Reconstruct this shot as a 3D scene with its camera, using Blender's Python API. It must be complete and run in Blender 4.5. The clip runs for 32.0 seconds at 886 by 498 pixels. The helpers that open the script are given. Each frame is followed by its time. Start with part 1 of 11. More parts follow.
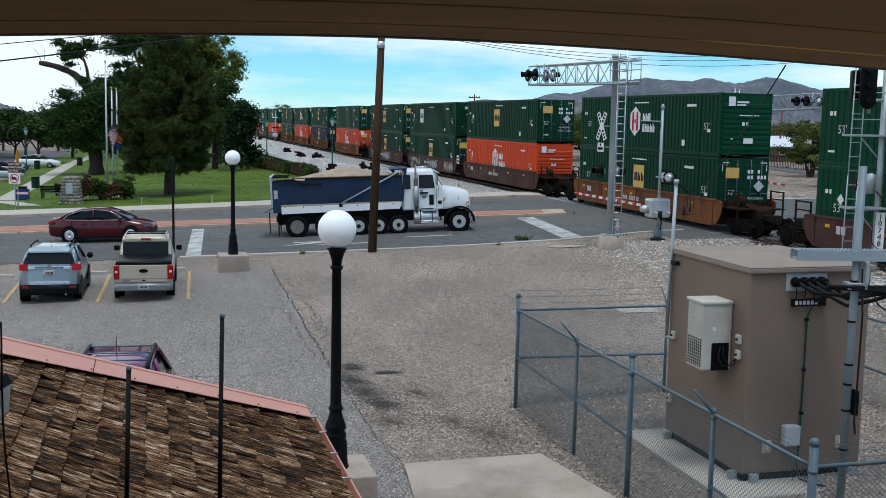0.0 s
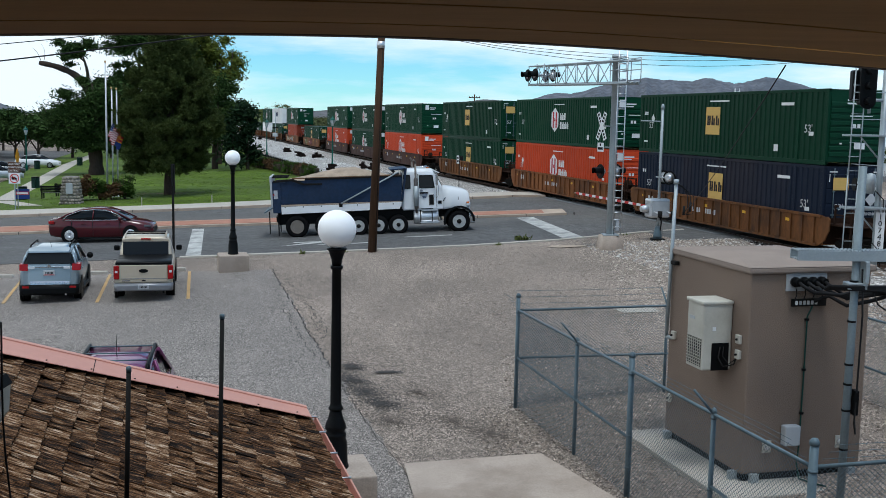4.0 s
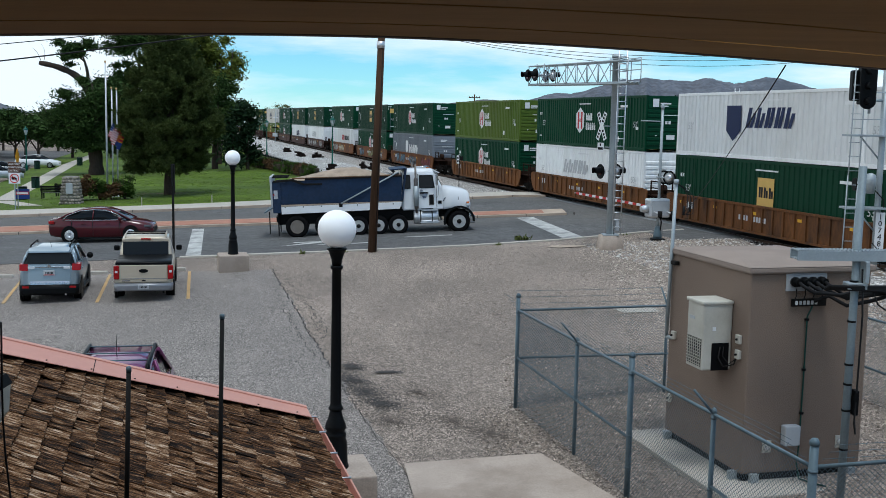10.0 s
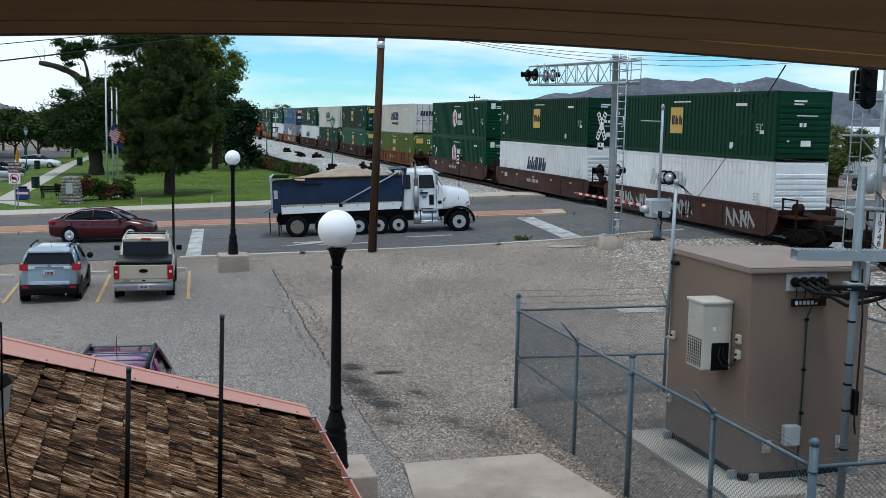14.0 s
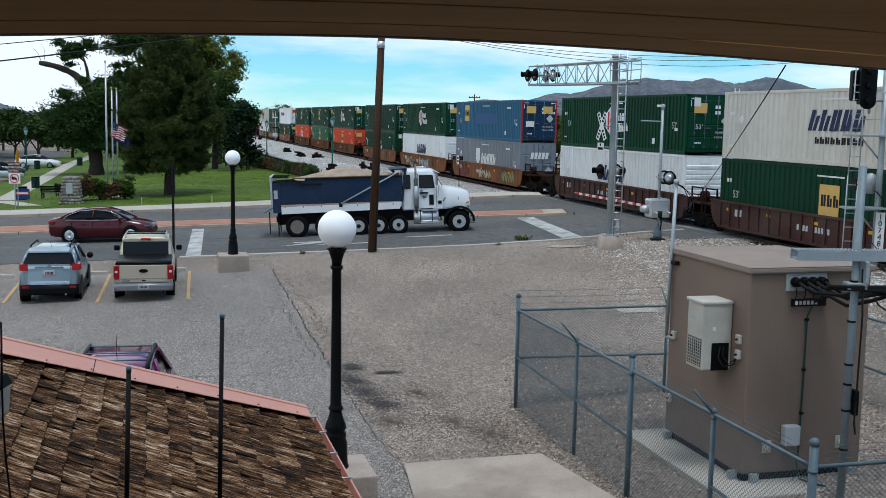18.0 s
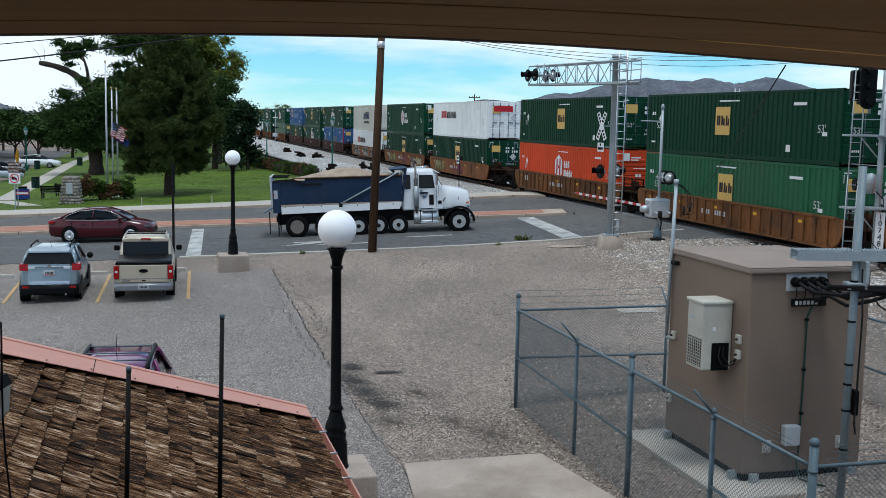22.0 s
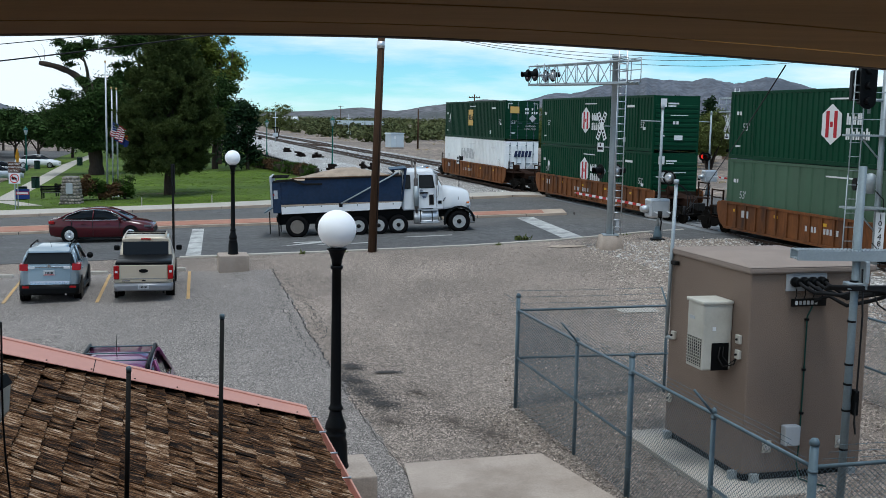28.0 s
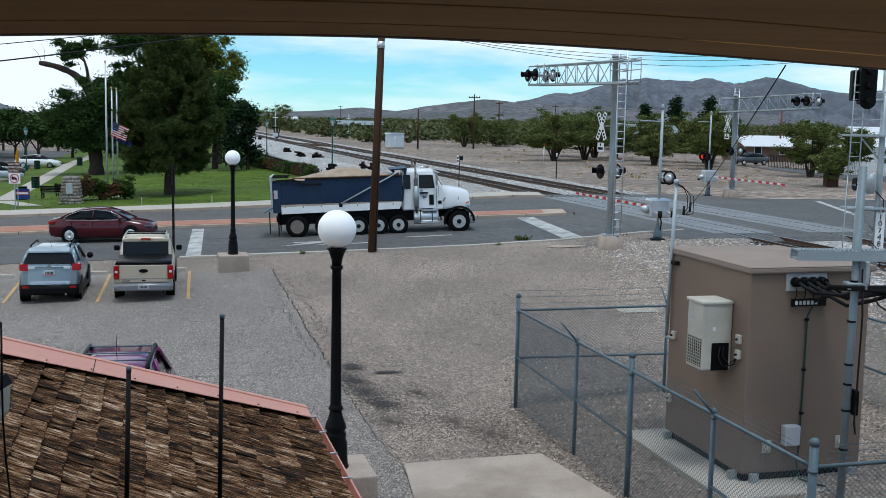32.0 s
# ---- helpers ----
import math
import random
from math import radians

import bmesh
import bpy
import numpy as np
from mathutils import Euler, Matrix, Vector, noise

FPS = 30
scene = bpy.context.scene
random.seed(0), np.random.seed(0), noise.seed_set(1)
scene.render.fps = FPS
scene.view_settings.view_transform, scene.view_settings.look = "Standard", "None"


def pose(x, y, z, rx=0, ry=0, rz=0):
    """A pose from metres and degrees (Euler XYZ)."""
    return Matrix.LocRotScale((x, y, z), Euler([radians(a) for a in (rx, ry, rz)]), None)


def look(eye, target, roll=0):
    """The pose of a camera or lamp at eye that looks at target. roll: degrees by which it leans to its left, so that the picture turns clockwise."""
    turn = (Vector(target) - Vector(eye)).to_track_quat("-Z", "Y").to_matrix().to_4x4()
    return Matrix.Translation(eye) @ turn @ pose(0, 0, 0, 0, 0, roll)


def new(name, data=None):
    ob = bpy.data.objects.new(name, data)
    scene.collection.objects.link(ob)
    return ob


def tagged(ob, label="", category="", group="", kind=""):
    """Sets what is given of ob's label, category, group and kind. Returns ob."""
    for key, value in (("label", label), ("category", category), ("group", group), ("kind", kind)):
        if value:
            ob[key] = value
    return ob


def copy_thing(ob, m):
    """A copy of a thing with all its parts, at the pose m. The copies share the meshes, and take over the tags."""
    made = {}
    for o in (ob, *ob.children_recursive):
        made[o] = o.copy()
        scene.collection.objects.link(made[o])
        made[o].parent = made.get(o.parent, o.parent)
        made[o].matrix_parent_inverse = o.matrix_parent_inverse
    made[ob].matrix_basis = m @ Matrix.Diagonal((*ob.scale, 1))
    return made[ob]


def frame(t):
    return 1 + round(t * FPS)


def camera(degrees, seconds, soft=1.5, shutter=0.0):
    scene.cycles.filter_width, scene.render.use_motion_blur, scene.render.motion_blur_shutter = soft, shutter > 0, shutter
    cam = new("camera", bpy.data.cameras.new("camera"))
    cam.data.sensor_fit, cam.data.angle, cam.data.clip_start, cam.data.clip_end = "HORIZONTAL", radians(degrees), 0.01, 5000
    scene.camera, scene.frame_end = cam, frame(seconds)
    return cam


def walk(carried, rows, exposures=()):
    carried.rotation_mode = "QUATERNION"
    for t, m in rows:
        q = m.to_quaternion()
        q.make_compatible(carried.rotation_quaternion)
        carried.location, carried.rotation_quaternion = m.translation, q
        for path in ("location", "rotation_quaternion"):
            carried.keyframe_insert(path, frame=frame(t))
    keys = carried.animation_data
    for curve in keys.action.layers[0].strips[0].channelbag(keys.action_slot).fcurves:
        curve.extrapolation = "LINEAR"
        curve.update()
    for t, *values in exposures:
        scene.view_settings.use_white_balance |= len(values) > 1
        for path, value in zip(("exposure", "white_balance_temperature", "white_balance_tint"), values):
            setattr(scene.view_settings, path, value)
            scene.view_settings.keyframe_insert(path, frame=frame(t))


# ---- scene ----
# ---------------------------------------------------------------- camera
cam = camera(44.95, 32.0, soft=0.5)
CAM = pose(0, 0, 5.95) @ pose(0, 0, 0, 90 - 6.93, 0, 0) @ pose(0, 0, 0, 0, 0, 1.09)
walk(cam, [(0, CAM), (32, CAM)], exposures=[(0, -0.10, 5900, 5), (32, -0.10, 5900, 5)])

# ---------------------------------------------------------------- world, sun
SUN_ELEV, SUN_ROT = radians(73), radians(160)
world = bpy.data.worlds.new("sky")
scene.world = world
world.use_nodes = True
wn, wl = world.node_tree.nodes, world.node_tree.links
wn.clear()
w_out = wn.new("ShaderNodeOutputWorld")
w_bg = wn.new("ShaderNodeBackground")
w_sky = wn.new("ShaderNodeTexSky")
w_sky.sky_type = "NISHITA"
w_sky.sun_disc = False
w_sky.sun_elevation, w_sky.sun_rotation = SUN_ELEV, SUN_ROT
w_sky.air_density, w_sky.dust_density, w_sky.ozone_density = 0.8, 0.1, 3.5
w_co = wn.new("ShaderNodeTexCoord")
w_map = wn.new("ShaderNodeMapping")
w_map.inputs["Scale"].default_value = (1.0, 1.0, 6.0)
w_no = wn.new("ShaderNodeTexNoise")
w_no.inputs["Scale"].default_value = 3.1
w_no.inputs["Detail"].default_value = 9
w_no.inputs["Roughness"].default_value = 0.58
w_ramp = wn.new("ShaderNodeValToRGB")
w_ramp.color_ramp.elements[0].position, w_ramp.color_ramp.elements[0].color = 0.42, (0, 0, 0, 1)
w_ramp.color_ramp.elements[1].position, w_ramp.color_ramp.elements[1].color = 0.66, (1, 1, 1, 1)
w_mix = wn.new("ShaderNodeMix")
w_mix.data_type = "RGBA"
w_mix.inputs[7].default_value = (11.5, 12.0, 12.4, 1)
wl.new(w_co.outputs["Generated"], w_map.inputs["Vector"])
wl.new(w_map.outputs["Vector"], w_no.inputs["Vector"])
# more cloud towards the west
w_sep = wn.new("ShaderNodeSeparateXYZ")
wl.new(w_co.outputs["Generated"], w_sep.inputs["Vector"])
w_west = wn.new("ShaderNodeMapRange")
w_west.inputs["From Min"].default_value, w_west.inputs["From Max"].default_value = -0.20, -0.31
w_west.inputs["To Min"].default_value, w_west.inputs["To Max"].default_value = 0.0, 0.27
wl.new(w_sep.outputs["X"], w_west.inputs["Value"])
w_add = wn.new("ShaderNodeMath")
w_add.operation = "ADD"
wl.new(w_no.outputs["Fac"], w_add.inputs[0])
wl.new(w_west.outputs["Result"], w_add.inputs[1])
wl.new(w_add.outputs[0], w_ramp.inputs["Fac"])
w_tint = wn.new("ShaderNodeMix")
w_tint.data_type, w_tint.blend_type = "RGBA", "MULTIPLY"
w_tint.inputs[0].default_value = 1.0
w_tint.inputs[7].default_value = (0.88, 1.40, 1.50, 1)
wl.new(w_sky.outputs["Color"], w_tint.inputs[6])
wl.new(w_ramp.outputs["Color"], w_mix.inputs[0])
wl.new(w_tint.outputs[2], w_mix.inputs[6])
wl.new(w_mix.outputs[2], w_bg.inputs["Color"])
w_bg.inputs["Strength"].default_value = 0.092
wl.new(w_bg.outputs["Background"], w_out.inputs["Surface"])

sun = new("sun", bpy.data.lights.new("sun", "SUN"))
sun.data.energy, sun.data.angle, sun.data.color = 1.95, radians(14), (1.0, 0.96, 0.90)
sun.matrix_world = look((0, 0, 60), Vector((0, 0, 60)) - Vector((math.sin(SUN_ROT) * math.cos(SUN_ELEV),
                                                         math.cos(SUN_ROT) * math.cos(SUN_ELEV), math.sin(SUN_ELEV))))

# ---------------------------------------------------------------- materials
MATS = {}


def mat(name, col, rough=0.7, metal=0.0, var=0.25, scale=3.0, fine=40.0, bump=0.0, dirt=None, dirt_amt=0.0,
        rand=0.0, island=0.0, spec=0.2, stretch=(1, 1, 1), emit=0.0, coat=0.0, speck=0.0, grit=50.0, cells=0.0, stone=40.0):
    """A principled material: base colour varied by a coarse and a fine noise, stains, relief."""
    if name in MATS:
        return MATS[name]
    m = bpy.data.materials.new(name)
    m.use_nodes = True
    n, l = m.node_tree.nodes, m.node_tree.links
    b = n["Principled BSDF"]
    b.inputs["Roughness"].default_value, b.inputs["Metallic"].default_value = rough, metal
    b.inputs["Specular IOR Level"].default_value = spec
    b.inputs["Coat Weight"].default_value = coat
    co = n.new("ShaderNodeTexCoord")
    mp = n.new("ShaderNodeMapping")
    mp.inputs["Scale"].default_value = stretch
    l.new(co.outputs["Object"], mp.inputs["Vector"])
    n1, n2 = n.new("ShaderNodeTexNoise"), n.new("ShaderNodeTexNoise")
    n1.inputs["Scale"].default_value, n1.inputs["Detail"].default_value = scale, 5
    n2.inputs["Scale"].default_value, n2.inputs["Detail"].default_value = fine, 3
    l.new(mp.outputs["Vector"], n1.inputs["Vector"])
    l.new(mp.outputs["Vector"], n2.inputs["Vector"])
    add = n.new("ShaderNodeMath")
    add.operation = "MULTIPLY_ADD"
    l.new(n1.outputs["Fac"], add.inputs[0])
    add.inputs[1].default_value = 0.6
    half = n.new("ShaderNodeMath")
    half.operation = "MULTIPLY"
    l.new(n2.outputs["Fac"], half.inputs[0])
    half.inputs[1].default_value = 0.4
    l.new(half.outputs[0], add.inputs[2])
    rng = n.new("ShaderNodeMapRange")
    rng.inputs["From Min"].default_value, rng.inputs["From Max"].default_value = 0.3, 0.7
    rng.inputs["To Min"].default_value, rng.inputs["To Max"].default_value = 1 - var, 1 + var
    l.new(add.outputs[0], rng.inputs["Value"])
    last = rng.outputs["Result"]
    if rand or island:
        r = n.new("ShaderNodeObjectInfo" if rand else "ShaderNodeNewGeometry")
        rr = n.new("ShaderNodeMapRange")
        amt = rand or island
        rr.inputs["To Min"].default_value, rr.inputs["To Max"].default_value = 1 - amt, 1 + amt
        l.new(r.outputs["Random" if rand else "Random Per Island"], rr.inputs["Value"])
        mu = n.new("ShaderNodeMath")
        mu.operation = "MULTIPLY"
        l.new(last, mu.inputs[0])
        l.new(rr.outputs["Result"], mu.inputs[1])
        last = mu.outputs[0]
    if speck:
        n4 = n.new("ShaderNodeTexNoise")
        n4.inputs["Scale"].default_value, n4.inputs["Detail"].default_value = grit, 2
        l.new(mp.outputs["Vector"], n4.inputs["Vector"])
        r4 = n.new("ShaderNodeMapRange")
        r4.inputs["From Min"].default_value, r4.inputs["From Max"].default_value = 0.33, 0.67
        r4.inputs["To Min"].default_value, r4.inputs["To Max"].default_value = 1 - speck, 1 + speck
        l.new(n4.outputs["Fac"], r4.inputs["Value"])
        m4 = n.new("ShaderNodeMath")
        m4.operation = "MULTIPLY"
        l.new(last, m4.inputs[0])
        l.new(r4.outputs["Result"], m4.inputs[1])
        last = m4.outputs[0]
    if cells:
        for size_, amt in ((stone, cells), (stone * 0.45, cells * 0.5)):
            vo = n.new("ShaderNodeTexVoronoi")
            vo.inputs["Scale"].default_value = size_
            l.new(mp.outputs["Vector"], vo.inputs["Vector"])
            sp = n.new("ShaderNodeSeparateXYZ")
            l.new(vo.outputs["Color"], sp.inputs["Vector"])
            r5 = n.new("ShaderNodeMapRange")
            r5.inputs["To Min"].default_value, r5.inputs["To Max"].default_value = 1 - amt, 1 + amt
            l.new(sp.outputs["X"], r5.inputs["Value"])
            m5 = n.new("ShaderNodeMath")
            m5.operation = "MULTIPLY"
            l.new(last, m5.inputs[0])
            l.new(r5.outputs["Result"], m5.inputs[1])
            last = m5.outputs[0]
    sc = n.new("ShaderNodeVectorMath")
    sc.operation = "SCALE"
    sc.inputs[0].default_value = col
    l.new(last, sc.inputs["Scale"])
    colour = sc.outputs["Vector"]
    if dirt_amt:
        n3 = n.new("ShaderNodeTexNoise")
        n3.inputs["Scale"].default_value, n3.inputs["Detail"].default_value = scale * 0.45, 7
        n3.inputs["Roughness"].default_value = 0.65
        l.new(mp.outputs["Vector"], n3.inputs["Vector"])
        mr = n.new("ShaderNodeMapRange")
        mr.inputs["From Min"].default_value, mr.inputs["From Max"].default_value = 0.46, 0.70
        mr.inputs["To Max"].default_value = dirt_amt
        l.new(n3.outputs["Fac"], mr.inputs["Value"])
        mx = n.new("ShaderNodeMix")
        mx.data_type = "RGBA"
        l.new(mr.outputs["Result"], mx.inputs[0])
        l.new(colour, mx.inputs[6])
        mx.inputs[7].default_value = (*dirt, 1)
        colour = mx.outputs[2]
    l.new(colour, b.inputs["Base Color"])
    if bump:
        bp = n.new("ShaderNodeBump")
        bp.inputs["Strength"].default_value, bp.inputs["Distance"].default_value = bump, 0.02
        l.new(n2.outputs["Fac"], bp.inputs["Height"])
        l.new(bp.outputs["Normal"], b.inputs["Normal"])
    if emit:
        b.inputs["Emission Color"].default_value = (*col, 1)
        b.inputs["Emission Strength"].default_value = emit
    MATS[name] = m
    return m


def glass(name, col=(0.008, 0.010, 0.012), rough=0.06):
    if name in MATS:
        return MATS[name]
    m = mat(name, col, rough, var=0.05, spec=0.18, coat=0.0)
    return m


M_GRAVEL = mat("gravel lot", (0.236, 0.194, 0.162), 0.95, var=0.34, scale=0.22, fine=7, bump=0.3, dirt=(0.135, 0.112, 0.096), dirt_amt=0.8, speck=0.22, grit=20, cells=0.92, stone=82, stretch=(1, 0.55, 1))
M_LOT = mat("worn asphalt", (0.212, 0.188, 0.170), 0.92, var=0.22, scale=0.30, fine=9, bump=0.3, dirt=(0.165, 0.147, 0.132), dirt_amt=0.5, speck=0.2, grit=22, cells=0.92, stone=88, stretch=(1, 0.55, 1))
M_ROAD = mat("road asphalt", (0.100, 0.099, 0.099), 0.85, speck=0.2, cells=0.3, stone=22, var=0.26, scale=0.25, fine=45, bump=0.2, dirt=(0.125, 0.116, 0.106), dirt_amt=0.8, stretch=(0.25, 1, 1))
M_CONC = mat("concrete", (0.385, 0.320, 0.268), 0.88, speck=0.15, var=0.14, scale=1.1, fine=30, bump=0.12, dirt=(0.205, 0.160, 0.125), dirt_amt=0.8)
M_WALK = mat("pale concrete", (0.43, 0.395, 0.345), 0.88, speck=0.15, var=0.12, scale=0.8, fine=30, bump=0.1, dirt=(0.34, 0.32, 0.29), dirt_amt=0.5)
M_CURB = mat("kerb concrete", (0.42, 0.34, 0.27), 0.85, var=0.18, scale=1.3, fine=20, bump=0.1, dirt=(0.30, 0.22, 0.16), dirt_amt=0.6)
M_BRICK = mat("brick paving", (0.36, 0.175, 0.12), 0.85, var=0.22, scale=2.0, fine=25, bump=0.15, dirt=(0.32, 0.22, 0.16), dirt_amt=0.4)
M_DESERT = mat("desert soil", (0.222, 0.178, 0.144), 0.95, var=0.45, scale=0.07, fine=1.6, bump=0.3, dirt=(0.155, 0.130, 0.112), dirt_amt=1.0, speck=0.6, grit=3, cells=0.4, stone=7, stretch=(0.5, 1, 1))
M_GRASS = mat("lawn", (0.074, 0.116, 0.009), 0.9, var=0.5, scale=0.35, fine=3, bump=0.4, dirt=(0.055, 0.098, 0.016), dirt_amt=0.9, speck=0.5, grit=9, stretch=(0.35, 1, 1))
M_BALLAST = mat("ballast", (0.37, 0.365, 0.355), 0.95, speck=0.5, grit=6, cells=0.85, stone=13, var=0.35, scale=0.5, fine=9, bump=0.9, dirt=(0.23, 0.20, 0.175), dirt_amt=0.6)
M_STONE = mat("ballast stone", (0.36, 0.34, 0.32), 0.95, var=0.2, scale=3, island=0.55)
M_YSTONE = mat("yard gravel stone", (0.19, 0.155, 0.128), 0.95, var=0.2, scale=3, island=0.6)
M_PAINTW = mat("road paint", (0.46, 0.46, 0.44), 0.8, var=0.3, scale=2.2, fine=20, dirt=(0.15, 0.15, 0.15), dirt_amt=1.0)
M_PAINTY = mat("yellow line paint", (0.50, 0.32, 0.14), 0.8, var=0.25, scale=2, fine=20, dirt=(0.24, 0.19, 0.14), dirt_amt=0.6)
M_RAIL = mat("rail steel", (0.10, 0.062, 0.045), 0.6, 0.3, var=0.2)
M_RAILTOP = mat("polished rail head", (0.45, 0.44, 0.43), 0.28, 1.0, var=0.1)
M_TIE = mat("timber sleeper", (0.055, 0.042, 0.034), 0.9, var=0.3, scale=4, fine=30, rand=0.3, bump=0.2)
M_PANEL = mat("crossing panel", (0.205, 0.215, 0.225), 0.8, var=0.12, scale=1.5, fine=18, dirt=(0.19, 0.18, 0.17), dirt_amt=0.6, rand=0.08)
M_GALV = mat("galvanized steel", (0.36, 0.40, 0.42), 0.55, 0.55, var=0.12, scale=5, fine=30)
M_GALVD = mat("weathered galvanized steel", (0.105, 0.145, 0.17), 0.55, 0.35, var=0.2, scale=5, fine=40)
M_ALU = mat("aluminium", (0.62, 0.64, 0.66), 0.38, 0.85, var=0.08, scale=5)
M_CHROME = mat("chrome", (0.50, 0.51, 0.53), 0.22, 1.0, var=0.06)
M_BLACK = mat("black paint", (0.004, 0.0045, 0.005), 0.45, var=0.15, scale=4, spec=0.10)
M_RUBBER = mat("rubber", (0.007, 0.007, 0.0075), 0.9, var=0.2, scale=6, spec=0.06)
M_STEEL = mat("dark steel", (0.015, 0.0145, 0.014), 0.7, 0.2, var=0.3, scale=3, spec=0.1)
M_STUCCO = mat("tan stucco", (0.212, 0.159, 0.125), 0.95, var=0.06, scale=1.1, fine=70, bump=0.55, dirt=(0.18, 0.134, 0.104), dirt_amt=0.4, speck=0.28, grit=60)
M_STUCCOTOP = mat("pale roof coating", (0.275, 0.220, 0.185), 0.92, var=0.14, scale=1.2, fine=50, bump=0.3, dirt=(0.21, 0.165, 0.138), dirt_amt=0.7)
M_ACBOX = mat("cream enamel", (0.50, 0.48, 0.42), 0.55, var=0.06, scale=3, dirt=(0.33, 0.30, 0.25), dirt_amt=0.5)
M_GREYBOX = mat("grey box paint", (0.42, 0.44, 0.46), 0.55, var=0.07, scale=4, dirt=(0.3, 0.3, 0.3), dirt_amt=0.3)
M_GLOBE = mat("white globe", (0.95, 0.95, 0.95), 0.45, var=0.01)
M_GLOBE.node_tree.nodes["Principled BSDF"].inputs["Subsurface Weight"].default_value = 0.8
M_GLOBE.node_tree.nodes["Principled BSDF"].inputs["Subsurface Radius"].default_value = (0.3, 0.3, 0.3)
M_WOODPOLE = mat("brown timber pole", (0.058, 0.031, 0.017), 0.9, var=0.35, scale=2, fine=18, stretch=(6, 6, 0.6), bump=0.4)
M_WHITE = mat("white enamel", (0.74, 0.75, 0.76), 0.35, var=0.04, coat=0.3, scale=2)
M_WHITER = mat("white reflective sheet", (0.72, 0.73, 0.74), 0.6, var=0.05)
M_RED = mat("red reflective sheet", (0.50, 0.03, 0.03), 0.5, var=0.08)
M_REDLAMP = mat("lit red lamp", (0.9, 0.03, 0.02), 0.4, var=0.02, emit=0.9)
M_DARKLENS = mat("dark red lens", (0.05, 0.008, 0.008), 0.2, var=0.05, coat=0.5)
M_GLASS = glass("tinted glass")
M_SOFFIT = mat("brown soffit boards", (0.40, 0.225, 0.072), 0.75, var=0.16, scale=1.2, fine=20, dirt=(0.25, 0.135, 0.045), dirt_amt=0.5, stretch=(0.3, 3, 3))
M_PINK = mat("salmon metal trim", (0.52, 0.255, 0.195), 0.5, var=0.07, scale=1.5, fine=20, dirt=(0.43, 0.20, 0.165), dirt_amt=0.4)
M_WIRE = mat("black cable", (0.012, 0.012, 0.013), 0.7, var=0.1)

# ---------------------------------------------------------------- building helpers
ANG = 0.269
U = Vector((math.sin(ANG), -math.cos(ANG), 0))      # along the railway, towards the viewer
N = Vector((math.cos(ANG), math.sin(ANG), 0))       # across the railway, away from the depot
RAIL_Z = 1.05


def lerp(a, b, t):
    return a + (b - a) * t


PROFILE = [(-3000, -0.9), (-22, -0.9), (2, 0.0), (23, 1.0), (36, 1.0), (60, 0.95), (3000, 0.95)]


def ground_z(x, y):
    q = N.x * x + N.y * y
    for (a, za), (b, zb) in zip(PROFILE, PROFILE[1:]):
        if q <= b:
            return lerp(za, zb, (q - a) / (b - a))
    return PROFILE[-1][1]


def along(s, q, z=0.0):
    return Vector((U.x * s + N.x * q, U.y * s + N.y * q, z))


TRACK_ROT = math.degrees(math.atan2(U.y, U.x))      # turns local x onto U


def mesh_from(name, bm):
    me = bpy.data.meshes.new(name)
    bm.to_mesh(me)
    bm.free()
    return me


def setmat(me, *materials):
    for m in materials:
        me.materials.append(m)
    return me


def part(name, bm, material, parent=None, label="", m=None):
    """Links a bmesh (or a ready mesh) as one object under its thing."""
    if isinstance(bm, bpy.types.Mesh):
        me = bm
    else:
        me = setmat(mesh_from(name, bm), *(material if isinstance(material, (list, tuple)) else [material]))
    ob = new(name, me)
    ob.parent = parent
    if m is not None:
        ob.matrix_basis = m
    if label:
        ob["label"] = label
    return ob


def thing(name, m, label, category, group="", kind=""):
    ob = new(name)
    ob.empty_display_size = 0.3
    ob.matrix_basis = m
    return tagged(ob, label, category, group, kind)


def bm_box(bm, x0, x1, y0, y1, z0, z1, bev=0.0, mi=0):
    vs = [bm.verts.new(p) for p in ((x0, y0, z0), (x1, y0, z0), (x1, y1, z0), (x0, y1, z0),
                                    (x0, y0, z1), (x1, y0, z1), (x1, y1, z1), (x0, y1, z1))]
    fs = [bm.faces.new([vs[i] for i in f]) for f in ((3, 2, 1, 0), (4, 5, 6, 7), (0, 1, 5, 4), (1, 2, 6, 5), (2, 3, 7, 6), (3, 0, 4, 7))]
    for f in fs:
        f.material_index = mi
    if bev:
        es = {e for f in fs for e in f.edges}
        r = bmesh.ops.bevel(bm, geom=list(es), offset=bev, segments=2, affect="EDGES", profile=0.5)
        for f in r["faces"]:
            f.material_index = mi
    return vs


def box(x0, x1, y0, y1, z0, z1, bev=0.0):
    bm = bmesh.new()
    bm_box(bm, x0, x1, y0, y1, z0, z1, bev)
    return bm


